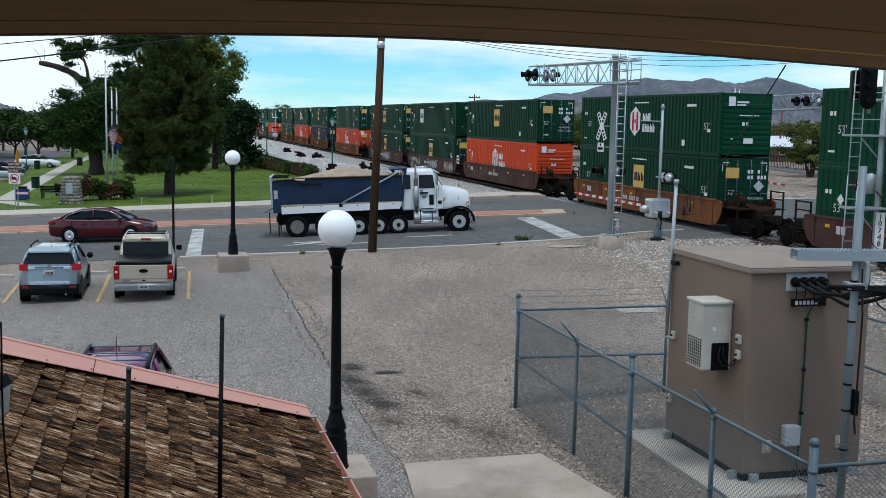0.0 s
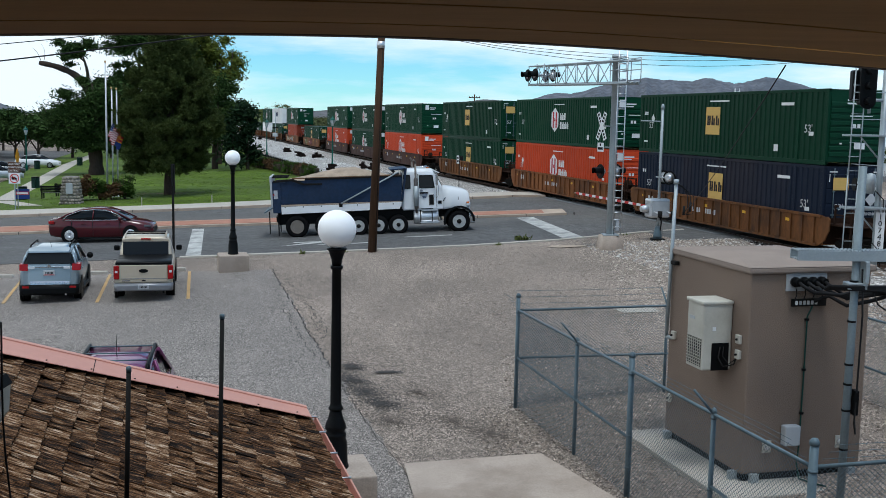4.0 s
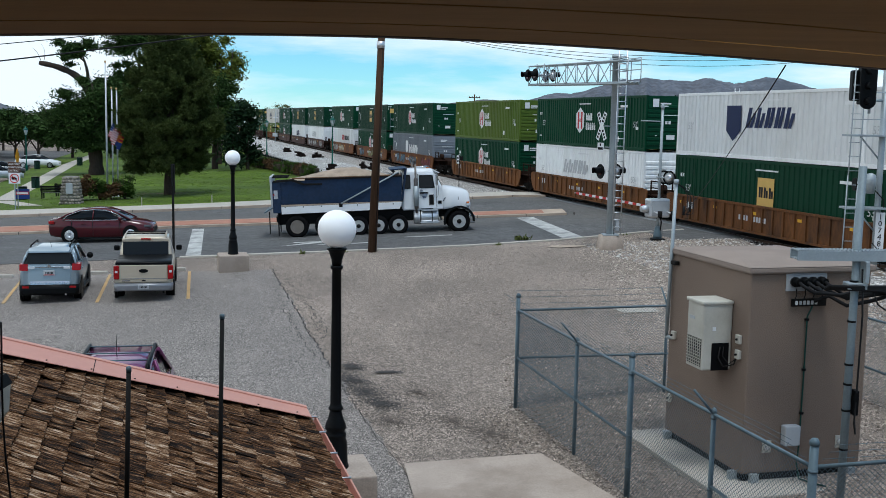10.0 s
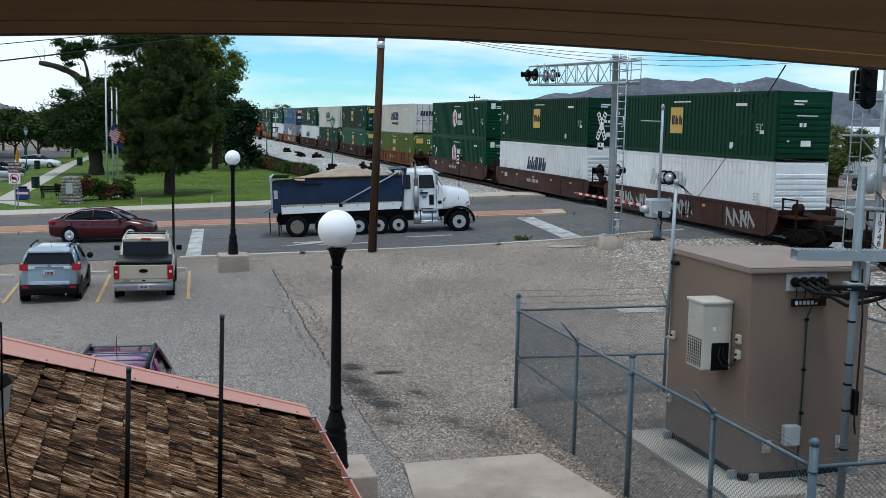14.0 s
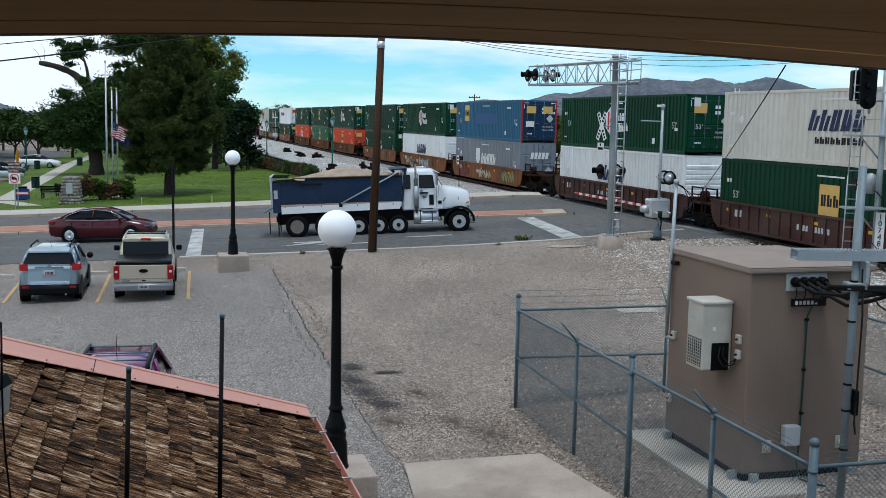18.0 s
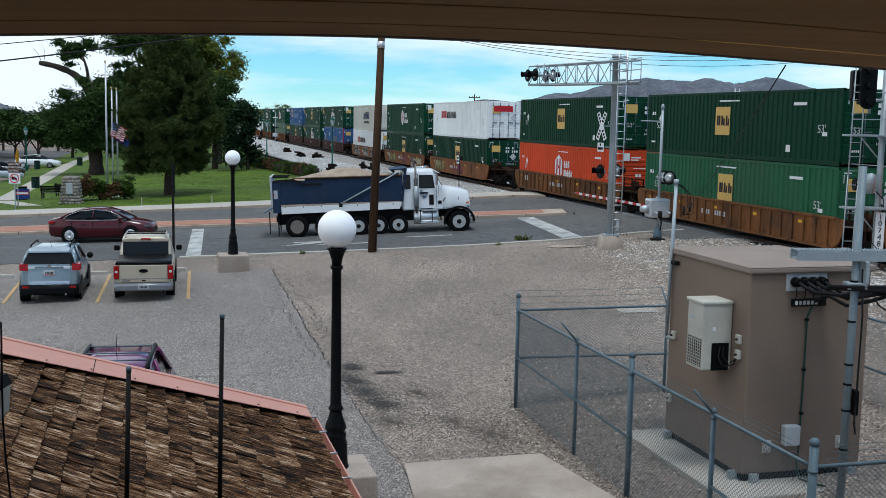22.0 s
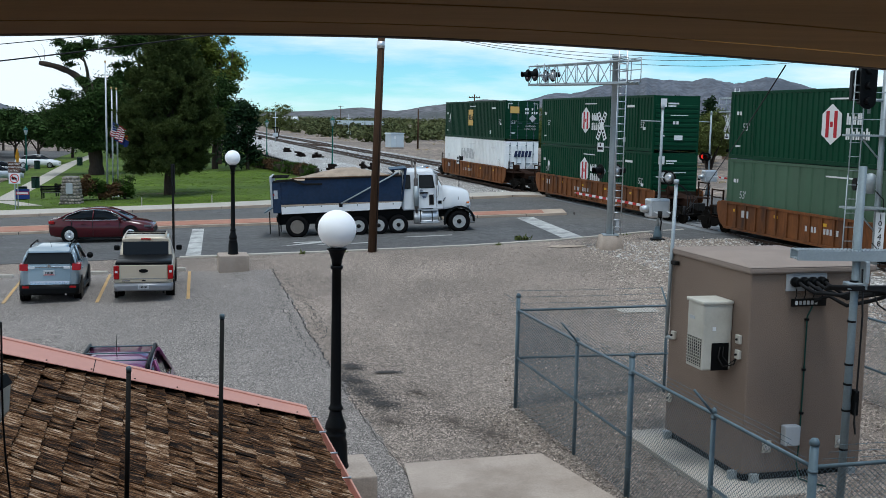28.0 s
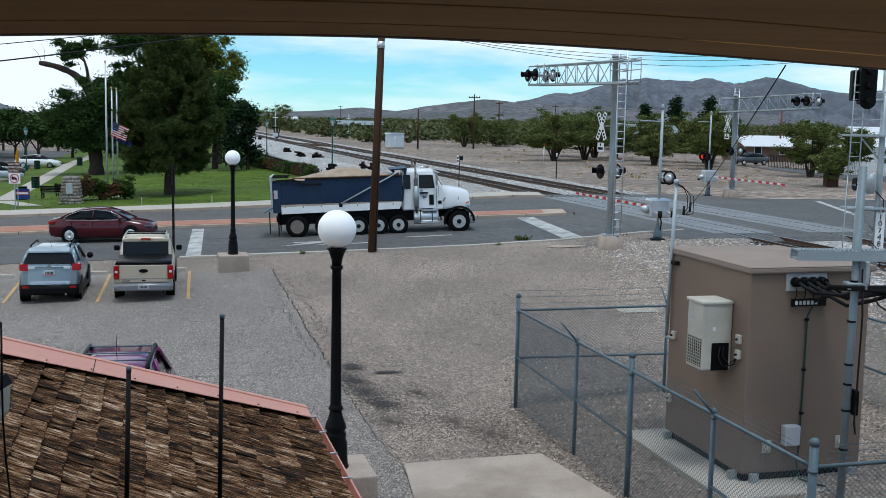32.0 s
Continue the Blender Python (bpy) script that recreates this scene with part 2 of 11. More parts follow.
def bm_tube(bm, a, b, r0, r1=None, seg=10, cap=True, mi=0, smooth=True):
    """A round bar from a to b."""
    a, b = Vector(a), Vector(b)
    r1 = r0 if r1 is None else r1
    d = (b - a).normalized()
    ref = Vector((0, 0, 1)) if abs(d.z) < 0.95 else Vector((1, 0, 0))
    e1 = d.cross(ref).normalized()
    e2 = d.cross(e1)
    ra, rb = [], []
    for i in range(seg):
        t = 2 * math.pi * i / seg
        o = e1 * math.cos(t) + e2 * math.sin(t)
        ra.append(bm.verts.new(a + o * r0))
        rb.append(bm.verts.new(b + o * r1))
    for i in range(seg):
        f = bm.faces.new((ra[i], rb[i], rb[(i + 1) % seg], ra[(i + 1) % seg]))
        f.smooth, f.material_index = smooth, mi
    if cap:
        for ring in (ra[::-1], rb):
            f = bm.faces.new(ring[::-1])
            f.material_index = mi
    return bm


def tube(a, b, r0, r1=None, seg=10):
    return bm_tube(bmesh.new(), a, b, r0, r1, seg)


def bm_path(bm, pts, r, seg=6):
    """A bar bent through the points, one skin from end to end."""
    pts = [Vector(p) for p in pts]
    prev = None
    for i, p in enumerate(pts):
        d = (pts[min(i + 1, len(pts) - 1)] - pts[max(i - 1, 0)]).normalized()
        ref = Vector((0, 0, 1)) if abs(d.z) < 0.9 else Vector((0, 1, 0))
        e1 = d.cross(ref).normalized()
        if prev is not None and e1.dot(prev[1]) < 0:
            e1 = -e1
        e2 = d.cross(e1)
        ring = [bm.verts.new(p + (e1 * math.cos(2 * math.pi * k / seg) + e2 * math.sin(2 * math.pi * k / seg)) * r) for k in range(seg)]
        if prev is None:
            bm.faces.new(ring)
        else:
            for k in range(seg):
                bm.faces.new((prev[0][k], ring[k], ring[(k + 1) % seg], prev[0][(k + 1) % seg])).smooth = True
        prev = (ring, e1)
    bm.faces.new(prev[0][::-1])
    return bm


def bm_lathe(bm, prof, seg=24, axis=None, mi=0, smooth=True):
    """Turns (radius, height) pairs about z, or about the frame given by the matrix axis."""
    rings = []
    for r, z in prof:
        ring = []
        for i in range(seg):
            t = 2 * math.pi * i / seg
            v = Vector((r * math.cos(t), r * math.sin(t), z))
            ring.append(bm.verts.new(axis @ v if axis else v))
        rings.append(ring)
    for A, B in zip(rings, rings[1:]):
        for i in range(seg):
            f = bm.faces.new((A[i], A[(i + 1) % seg], B[(i + 1) % seg], B[i]))
            f.smooth, f.material_index = smooth, mi
    for ring in (rings[0][::-1], rings[-1]):
        f = bm.faces.new(ring)
        f.material_index = mi
    return bm


def lathe(prof, seg=24, axis=None):
    return bm_lathe(bmesh.new(), prof, seg, axis)


def bm_prism(bm, pts, y0, y1, mi=0, bev=0.0, smooth=False):
    """Extrudes an outline of (x, z) pairs from y0 to y1."""
    a = [bm.verts.new((x, y0, z)) for x, z in pts]
    b = [bm.verts.new((x, y1, z)) for x, z in pts]
    n = len(pts)
    fs = [bm.faces.new(a), bm.faces.new(b[::-1])]
    for i in range(n):
        f = bm.faces.new((a[i], b[i], b[(i + 1) % n], a[(i + 1) % n]))
        f.smooth = smooth
        fs.append(f)
    for f in fs:
        f.material_index = mi
    if bev:
        es = {e for f in fs[:2] for e in f.edges}
        bmesh.ops.bevel(bm, geom=list(es), offset=bev, segments=2, affect="EDGES", profile=0.5)
    bmesh.ops.recalc_face_normals(bm, faces=bm.faces[:])
    return bm


def prism(pts, y0, y1, bev=0.0):
    return bm_prism(bmesh.new(), pts, y0, y1, 0, bev)


def strip(near0, near1, far0, far1, h, n=16, skirt=0.35, lift=0.0):
    """A slab on the ground between two lines given by their ends, its top h above the ground."""
    bm = bmesh.new()
    rows = []
    for i in range(n + 1):
        t = i / n
        row = []
        for a, b in ((near0, near1), (far0, far1)):
            x, y = lerp(a[0], b[0], t), lerp(a[1], b[1], t)
            row.append(bm.verts.new((x, y, ground_z(x, y) + h)))
        for v in reversed(row[:]):
            row.append(bm.verts.new((v.co.x, v.co.y, v.co.z - skirt)))
        rows.append(row)
    for A, B in zip(rows, rows[1:]):
        bm.faces.new((A[0], B[0], B[1], A[1]))
        bm.faces.new((A[3], B[3], B[0], A[0]))
        bm.faces.new((A[1], B[1], B[2], A[2]))
    bm.faces.new(rows[0])
    bm.faces.new(rows[-1][::-1])
    bmesh.ops.recalc_face_normals(bm, faces=bm.faces[:])
    return bm


def text_mesh(s, size, depth=0.004):
    cu = bpy.data.curves.new("writing", "FONT")
    cu.resolution_u = 2
    cu.body, cu.size, cu.extrude, cu.align_x, cu.align_y = s, size, depth, "CENTER", "CENTER"
    ob = new("writing", cu)
    dg = bpy.context.evaluated_depsgraph_get()
    me = bpy.data.meshes.new_from_object(ob.evaluated_get(dg))
    bpy.data.objects.remove(ob)
    return me
# ---------------------------------------------------------------- ground, road, railway


def line_at(pts, x):
    for (xa, ya), (xb, yb) in zip(pts, pts[1:]):
        if x <= xb:
            return lerp(ya, yb, (x - xa) / (xb - xa))
    return pts[-1][1]


def ribbon(near, far, x0, x1, h, step=2.0, skirt=0.3, cross=6):
    """A slab between two lines y(x), its top h above the ground."""
    n = max(2, int(abs(x1 - x0) / step))
    bm = bmesh.new()
    rows = []
    for i in range(n + 1):
        x = lerp(x0, x1, i / n)
        ya, yb = line_at(near, x), line_at(far, x)
        rows.append([bm.verts.new((x, lerp(ya, yb, j / cross), ground_z(x, lerp(ya, yb, j / cross)) + h)) for j in range(cross + 1)])
    for A, B in zip(rows, rows[1:]):
        for j in range(cross):
            bm.faces.new((A[j], B[j], B[j + 1], A[j + 1]))
    r = bmesh.ops.extrude_face_region(bm, geom=bm.faces[:])
    low = [v for v in r["geom"] if isinstance(v, bmesh.types.BMVert)]
    bmesh.ops.translate(bm, verts=low, vec=(0, 0, -skirt))
    bmesh.ops.recalc_face_normals(bm, faces=bm.faces[:])
    return bm


def structure(name, bm, material, label="", m=None):
    return tagged(part(name, bm, material, None, label, m), kind="structure")


# one sheet of desert soil to the horizon
bm = bmesh.new()
qs = [-3000, -800, -200, -60, -22, -10, 2, 9, 16, 23, 30, 36, 60, 120, 400, 1200, 3000]
ss = [-4600, -2500, -1200, -600, -300, -160, -100, -70, -50, -30, -10, 20, 60, 300, 1200]
gr = [[bm.verts.new((*along(s, q).xy, ground_z(*along(s, q).xy) - (0.14 if 22 < q < 37 else 0.02))) for q in qs] for s in ss]
for A, B in zip(gr, gr[1:]):
    for j in range(len(qs) - 1):
        bm.faces.new((A[j], B[j], B[j + 1], A[j + 1]))
structure("ground", bm, M_DESERT, "dry tan desert soil reaching the horizon")

ROAD_N = [(-400, 5), (-60, 38), (-18, 43.3), (-10.8, 44.6), (-3, 45.3), (1.1, 45.9), (5.4, 47.1), (10.8, 49.8), (24, 52.5), (60, 57), (400, 90)]
MED_N = [(-400, 16), (-60, 49), (-22.3, 53.9), (-13.6, 55.9), (6, 57.2), (60, 64)]
MED_F = [(-400, 20), (-60, 52), (-23.9, 57.0), (-14.3, 58.6), (6, 59.5), (60, 66.5)]
ROAD_F = [(-400, 28), (-60, 58.5), (-26.2, 63.3), (-20.2, 64.9), (-11, 66.8), (6, 69.2), (24, 72.5), (60, 78), (400, 110)]
WALK_F = [(-400, 31.5), (-60, 62), (-27.7, 66.7), (-21.1, 68.1), (-11.6, 70.2), (6, 72.4), (60, 80)]


def shifted(pts, d):
    return [(x, y + d) for x, y in pts]


structure("road", ribbon(ROAD_N, ROAD_F, -120, 90, 0.02, 1.0, 0.3, 16), M_ROAD, "grey two-way asphalt road with worn surface")
ribbon_lot_near = [(-60, -14), (60, -14)]
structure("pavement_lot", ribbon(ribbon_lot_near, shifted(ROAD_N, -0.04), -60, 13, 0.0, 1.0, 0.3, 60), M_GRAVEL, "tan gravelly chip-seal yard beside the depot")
# older asphalt of the car park, ending at a ragged crack
CRACK = [(-0.2, 15.4), (-0.43, 16.9), (-0.87, 18.3), (-1.55, 20.7), (-2.5, 24.4), (-3.4, 27.9), (-4.6, 32.9), (-6.1, 38.7), (-6.5, 40.5)]
bm = bmesh.new()
rng = random.Random(5)
rows = []
ys = [15.4 + 0.25 * i for i in range(101)]
for y in ys:
    for (xa, ya), (xb, yb) in zip(CRACK, CRACK[1:]):
        if y <= yb:
            xe = lerp(xa, xb, (y - ya) / (yb - ya))
            break
    else:
        xe = CRACK[-1][0]
    xe += rng.uniform(-0.05, 0.05) + 0.05 * math.sin(y * 1.7)
    rows.append([bm.verts.new((x, y, ground_z(x, y) + 0.012)) for x in (xe, xe - 3, xe - 8, -22, -40, -60)])
for A, B in zip(rows, rows[1:]):
    for j in range(5):
        bm.faces.new((A[j + 1], A[j], B[j], B[j + 1]))
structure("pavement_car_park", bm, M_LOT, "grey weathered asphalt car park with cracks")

# long cracks and patched seams
M_CRACK = mat("crack filler", (0.055, 0.050, 0.046), 0.95, var=0.3)


def crack_line(pts, w, seed, jag=0.08, step=0.22):
    rr = random.Random(seed)
    bm = bmesh.new()
    prev = None
    for (xa, ya), (xb, yb) in zip(pts, pts[1:]):
        L = math.hypot(xb - xa, yb - ya)
        k = max(1, int(L / step))
        nx, ny = -(yb - ya) / L, (xb - xa) / L
        for i in range(k + 1):
            t = i / k
            o = rr.uniform(-jag, jag)
            x, y = lerp(xa, xb, t) + nx * o, lerp(ya, yb, t) + ny * o
            ww = w * rr.uniform(0.35, 1.3)
            z = ground_z(x, y) + 0.018
            cur = [bm.verts.new((x + nx * ww, y + ny * ww, z)), bm.verts.new((x - nx * ww, y - ny * ww, z))]
            if prev:
                bm.faces.new((prev[0], prev[1], cur[1], cur[0]))
            prev = cur
    bmesh.ops.recalc_face_normals(bm, faces=bm.faces[:])
    return bm


def crack(pts, w, seed, jag=0.08):
    structure("pavement_crack", crack_line(pts, w, seed, jag), M_CRACK, "dark crack in the worn asphalt")


crack([(p[0] - 0.02, p[1]) for p in CRACK if p[1] > 24], 0.022, 1, 0.05)
crack([(p[0] - 0.02, p[1]) for p in CRACK if p[1] < 25], 0.010, 2, 0.04)
for k in range(4):
    o = rng.uniform(0.05, 0.5)
    i0 = rng.randrange(4, 6)
    seg_ = CRACK[i0:i0 + 3]
    crack([(p[0] + o * (1 if k % 3 else -0.7) + rng.uniform(-0.2, 0.2), p[1] + rng.uniform(-0.6, 0.6)) for p in seg_], 0.010, 20 + k, 0.09)
for k in range(12):
    y0 = rng.uniform(24, 38)
    x0 = next(lerp(a[0], b[0], (y0 - a[1]) / (b[1] - a[1])) for a, b in zip(CRACK, CRACK[1:]) if y0 <= b[1])
    crack([(x0 - 0.1, y0), (x0 + rng.uniform(0.15, 0.5), y0 + rng.uniform(-0.3, 0.3))], 0.008, 40 + k, 0.05)
crack([(-13.2, 31.5), (-9.2, 32.2), (-4.9, 32.5)], 0.010, 4, 0.03)
crack([(-22, 23.7), (-5.8, 24.0), (-2.85, 24.0)], 0.010, 5, 0.02)
crack([(-8.6, 31.2), (-8.2, 33.5), (-7.7, 36.3)], 0.010, 6, 0.12)
crack([(-6.4, 29.9), (-8.3, 31.3), (-10.2, 32.0)], 0.008, 7, 0.1)
crack([(-7.7, 33.2), (-7.2, 38.0), (-8.0, 40)], 0.008, 8, 0.1)
crack([(-18, 36.8), (-9.7, 37.0), (-6.2, 37.8)], 0.008, 9, 0.04)
crack([(-1.0, 41.6), (5.2, 42.9), (10, 43.1)], 0.013, 10, 0.05)

# oil stains on the yard
M_OIL = mat("oil stain", (0.060, 0.054, 0.050), 0.8, var=0.3, scale=6, fine=40)


def stain(x, y, rx, ry, seed, ang=0.0, count=1500, material=None, label="dark oil stain on the ground"):
    rr = random.Random(seed)
    bm = bmesh.new()
    for k in range(count):
        a, r = rr.uniform(0, 6.28), abs(rr.gauss(0, 0.55))
        px, py = rx * r * math.cos(a), ry * r * math.sin(a)
        cx = x + px * math.cos(ang) - py * math.sin(ang)
        cy = y + px * math.sin(ang) + py * math.cos(ang)
        s = rr.uniform(0.004, 0.019)
        vs = []
        for i in range(7):
            t = i * 6.283 / 7
            q = s * rr.uniform(0.5, 1.2)
            vx, vy = cx + q * 1.6 * math.cos(t), cy + q * math.sin(t)
            vs.append(bm.verts.new((vx, vy, ground_z(vx, vy) + 0.020 + 0.000004 * k)))
        bm.faces.new(vs)
    structure("pavement_stain", bm, material or M_OIL, label)


stain(-1.98, 23.4, 0.95, 0.42, 3, 2.15)
stain(-1.62, 22.4, 1.0, 0.45, 4, 2.15)
stain(-1.22, 21.4, 0.75, 0.40, 6, 2.15)
stain(-2.1, 24.6, 0.5, 0.3, 7, 2.1)
M_DAMP = mat("trodden dirt", (0.105, 0.086, 0.072), 0.95, var=0.3, scale=6, fine=40)
for k, (x, y) in enumerate(((-0.47, 22.17), (0.24, 20.09), (0.96, 19.22), (-0.97, 20.21))):
    stain(x, y, 1.5, 0.8, 8 + k, 2.2, 900, M_DAMP, "darker trodden dirt on the yard")
stain(-1.22, 24.0, 0.26, 0.12, 5)

# kerbs, medians, verge walk
for name, near, far, x0, x1, h, m_, lab in (
        ("kerb_near", shifted(ROAD_N, -0.30), shifted(ROAD_N, -0.02), -11.0, 11.2, 0.06, M_WALK, "low pale concrete road edge strip"),
        ("kerb_far", shifted(ROAD_F, -0.10), shifted(ROAD_F, 0.22), -120, 6.6, 0.17, M_CURB, "stained concrete kerb of the road"),
        ("pavement_walk", shifted(ROAD_F, 0.224), WALK_F, -120, 6.4, 0.16, M_WALK, "pale concrete pavement beside the lawn")):
    structure(name, ribbon(near, far, x0, x1, h), m_, lab)
for x0, x1 in ((-120, 6.6), (27, 90)):
    structure("kerb_median", ribbon(shifted(MED_N, 0.004), shifted(MED_F, -0.004), x0, x1, 0.14), M_CURB, "tan stained concrete kerb of the median")
    structure("pavement_median", ribbon(shifted(MED_N, 0.32), shifted(MED_F, -0.32), x0, x1 - 1.2, 0.158), M_BRICK, "red brick paving on the median")
# joints across the kerbs
for i in range(26):
    x = -58 + i * 2.6
    for near, far, h in ((MED_N, shifted(MED_N, 0.322), 0.146), (shifted(ROAD_F, -0.11), shifted(ROAD_F, 0.2), 0.176)):
        structure("kerb_joint", ribbon(near, far, x, x + 0.03, h, 0.03, 0.14), M_CRACK, "dark joint in the kerb")

# paint
def quad_patch(name, p, material, label, h=0.03, n=8):
    bm = bmesh.new()
    prev = None
    for i in range(n + 1):
        t = i / n
        a = (lerp(p[0][0], p[3][0], t), lerp(p[0][1], p[3][1], t))
        b = (lerp(p[1][0], p[2][0], t), lerp(p[1][1], p[2][1], t))
        cur = [bm.verts.new((*a, ground_z(*a) + h)), bm.verts.new((*b, ground_z(*b) + h))]
        if prev:
            bm.faces.new((prev[0], prev[1], cur[1], cur[0]))
        prev = cur
    bmesh.ops.recalc_face_normals(bm, faces=bm.faces[:])
    return structure(name, bm, material, label)


quad_patch("road_stop_line", [(-10.84, 44.7), (-10.2, 44.75), (-12.4, 55.2), (-13.0, 55.2)], M_PAINTW, "worn white painted stop line")
quad_patch("road_stop_line", [(5.35, 47.3), (6.25, 47.7), (4.75, 56.6), (3.85, 56.5)], M_PAINTW, "worn white painted stop line")
quad_patch("road_stop_line", [(23.0, 60.0), (23.4, 60.1), (24.9, 70.9), (24.5, 70.8)], M_PAINTW, "worn white painted stop line")
for a, b, y0 in ((-6.8, -4.2, 48.2), (-1.8, 0.4, 49.2), (-5.6, -3.0, 47.2)):
    quad_patch("road_arrow_marking", [(a, y0), (b, y0 + 0.35), (b, y0 + 0.65), (a, y0 + 0.3)], M_PAINTW, "worn white lane marking")
quad_patch("road_arrow_marking", [(-7.2, 47.2), (-6.4, 47.5), (-5.2, 48.3), (-6.0, 48.3)], M_PAINTW, "worn white lane marking")
for near, far in (((-8.3, 34.3), (-9.68, 40.3)), ((-11.14, 33.9), (-12.57, 39.9)), ((-14.2, 34.0), (-15.6, 39.2)), ((-17.3, 34.0), (-18.7, 39.2))):
    quad_patch("pavement_bay_line", [near, (near[0] + 0.11, near[1]), (far[0] + 0.11, far[1]), far], M_PAINTY, "faded orange parking bay line")
quad_patch("pavement_patch", [(-0.59, 17.56), (-0.2, 14.6), (3.2, 14.6), (1.75, 17.9)], M_CONC, "stained tan concrete slab", 0.05)
quad_patch("pavement_plate", [(4.9, 31.2), (6.1, 31.1), (6.3, 30.2), (5.2, 30.2)], M_WALK, "pale concrete patch in the yard", 0.02)
quad_patch("pavement_plate", [(4.3, 44.9), (5.9, 45.0), (6.0, 44.5), (4.8, 44.3)], M_CURB, "rough concrete plate on the gravel", 0.03)

# lawn of the park
bm = bmesh.new()
LAWN = [(-34.0, 65.9), (-27.7, 66.8), (-21.1, 68.2), (-11.6, 70.3), (-5.5, 71.3), (-11, 96), (-22, 135), (-36, 190), (-64, 186), (-51.2, 138.4), (-45.6, 116.8), (-40.1, 96.8), (-35.2, 74)]
vs = [bm.verts.new((x, y, 0)) for x, y in LAWN]
bm.faces.new(vs)
for _ in range(5):
    bmesh.ops.subdivide_edges(bm, edges=bm.edges[:], cuts=1, use_grid_fill=True)
    bmesh.ops.triangulate(bm, faces=bm.faces[:]) if _ < 2 else None
for v in bm.verts:
    v.co.z = ground_z(v.co.x, v.co.y) + 0.03
lawn_ob = structure("ground_lawn", bm, M_GRASS, "mown green park lawn")
for pts, w in (([(-31.3, 76), (-37.8, 101), (-45.4, 130), (-52, 160)], 0.8), ([(-31.3, 75.5), (-27.5, 71)], 0.8), ([(-27.5, 79), (-20, 80.0)], 0.5)):
    for (xa, ya), (xb, yb) in zip(pts, pts[1:]):
        quad_patch("pavement_path", [(xa - w, ya), (xa + w, ya), (xb + w, yb), (xb - w, yb)], M_WALK if w > 0.6 else M_BRICK,
                   "pale concrete path across the lawn" if w > 0.6 else "red brick path by the flagpoles", 0.06)
# side street beyond the park walk
quad_patch("road_side", [(-60, 64), (-36, 72), (-60, 175), (-110, 175)], M_ROAD, "grey asphalt side street", 0.05, 20)

# railway: ballast, sleepers, rails, crossing panels
TRACKS = (26.17, 31.1)
S0, S1 = -1150, 960


def track_band(q0, q1, zt, zs, s0, s1, material, name, label):
    bm = bmesh.new()
    rows = []
    for i in range(-1, 42):
        s = lerp(s0, s1, min(max(i, 0), 40) / 40) + (-1.3 if i < 0 else 1.3 if i > 40 else 0)
        dz = -0.32 if i in (-1, 41) else 0.0
        rows.append([bm.verts.new(along(s, q, z + dz)) for q, z in ((q0 - 1.2, zs), (q0, zt), (q1, zt), (q1 + 1.2, zs))])
    for A, B in zip(rows, rows[1:]):
        for j in range(3):
            bm.faces.new((A[j + 1], A[j], B[j], B[j + 1]))
    bmesh.ops.recalc_face_normals(bm, faces=bm.faces[:])
    return structure(name, bm, material, label)


SX0, SX1 = -65.5, -42.6      # the road crosses between these
track_band(21.2, 34.2, RAIL_Z - 0.17, 0.8, S0, SX0 - 2, M_BALLAST, "ground_ballast", "grey stone ballast of the railway")
track_band(22.6, 34.2, RAIL_Z - 0.17, 0.8, SX1 + 1.0, S1, M_BALLAST, "ground_ballast", "grey stone ballast of the railway")
track_band(22.4, 37.5, RAIL_Z - 0.02, 0.8, SX0 - 2.02, SX1 + 1.0, M_ROAD, "road_crossing", "dark asphalt of the level crossing")

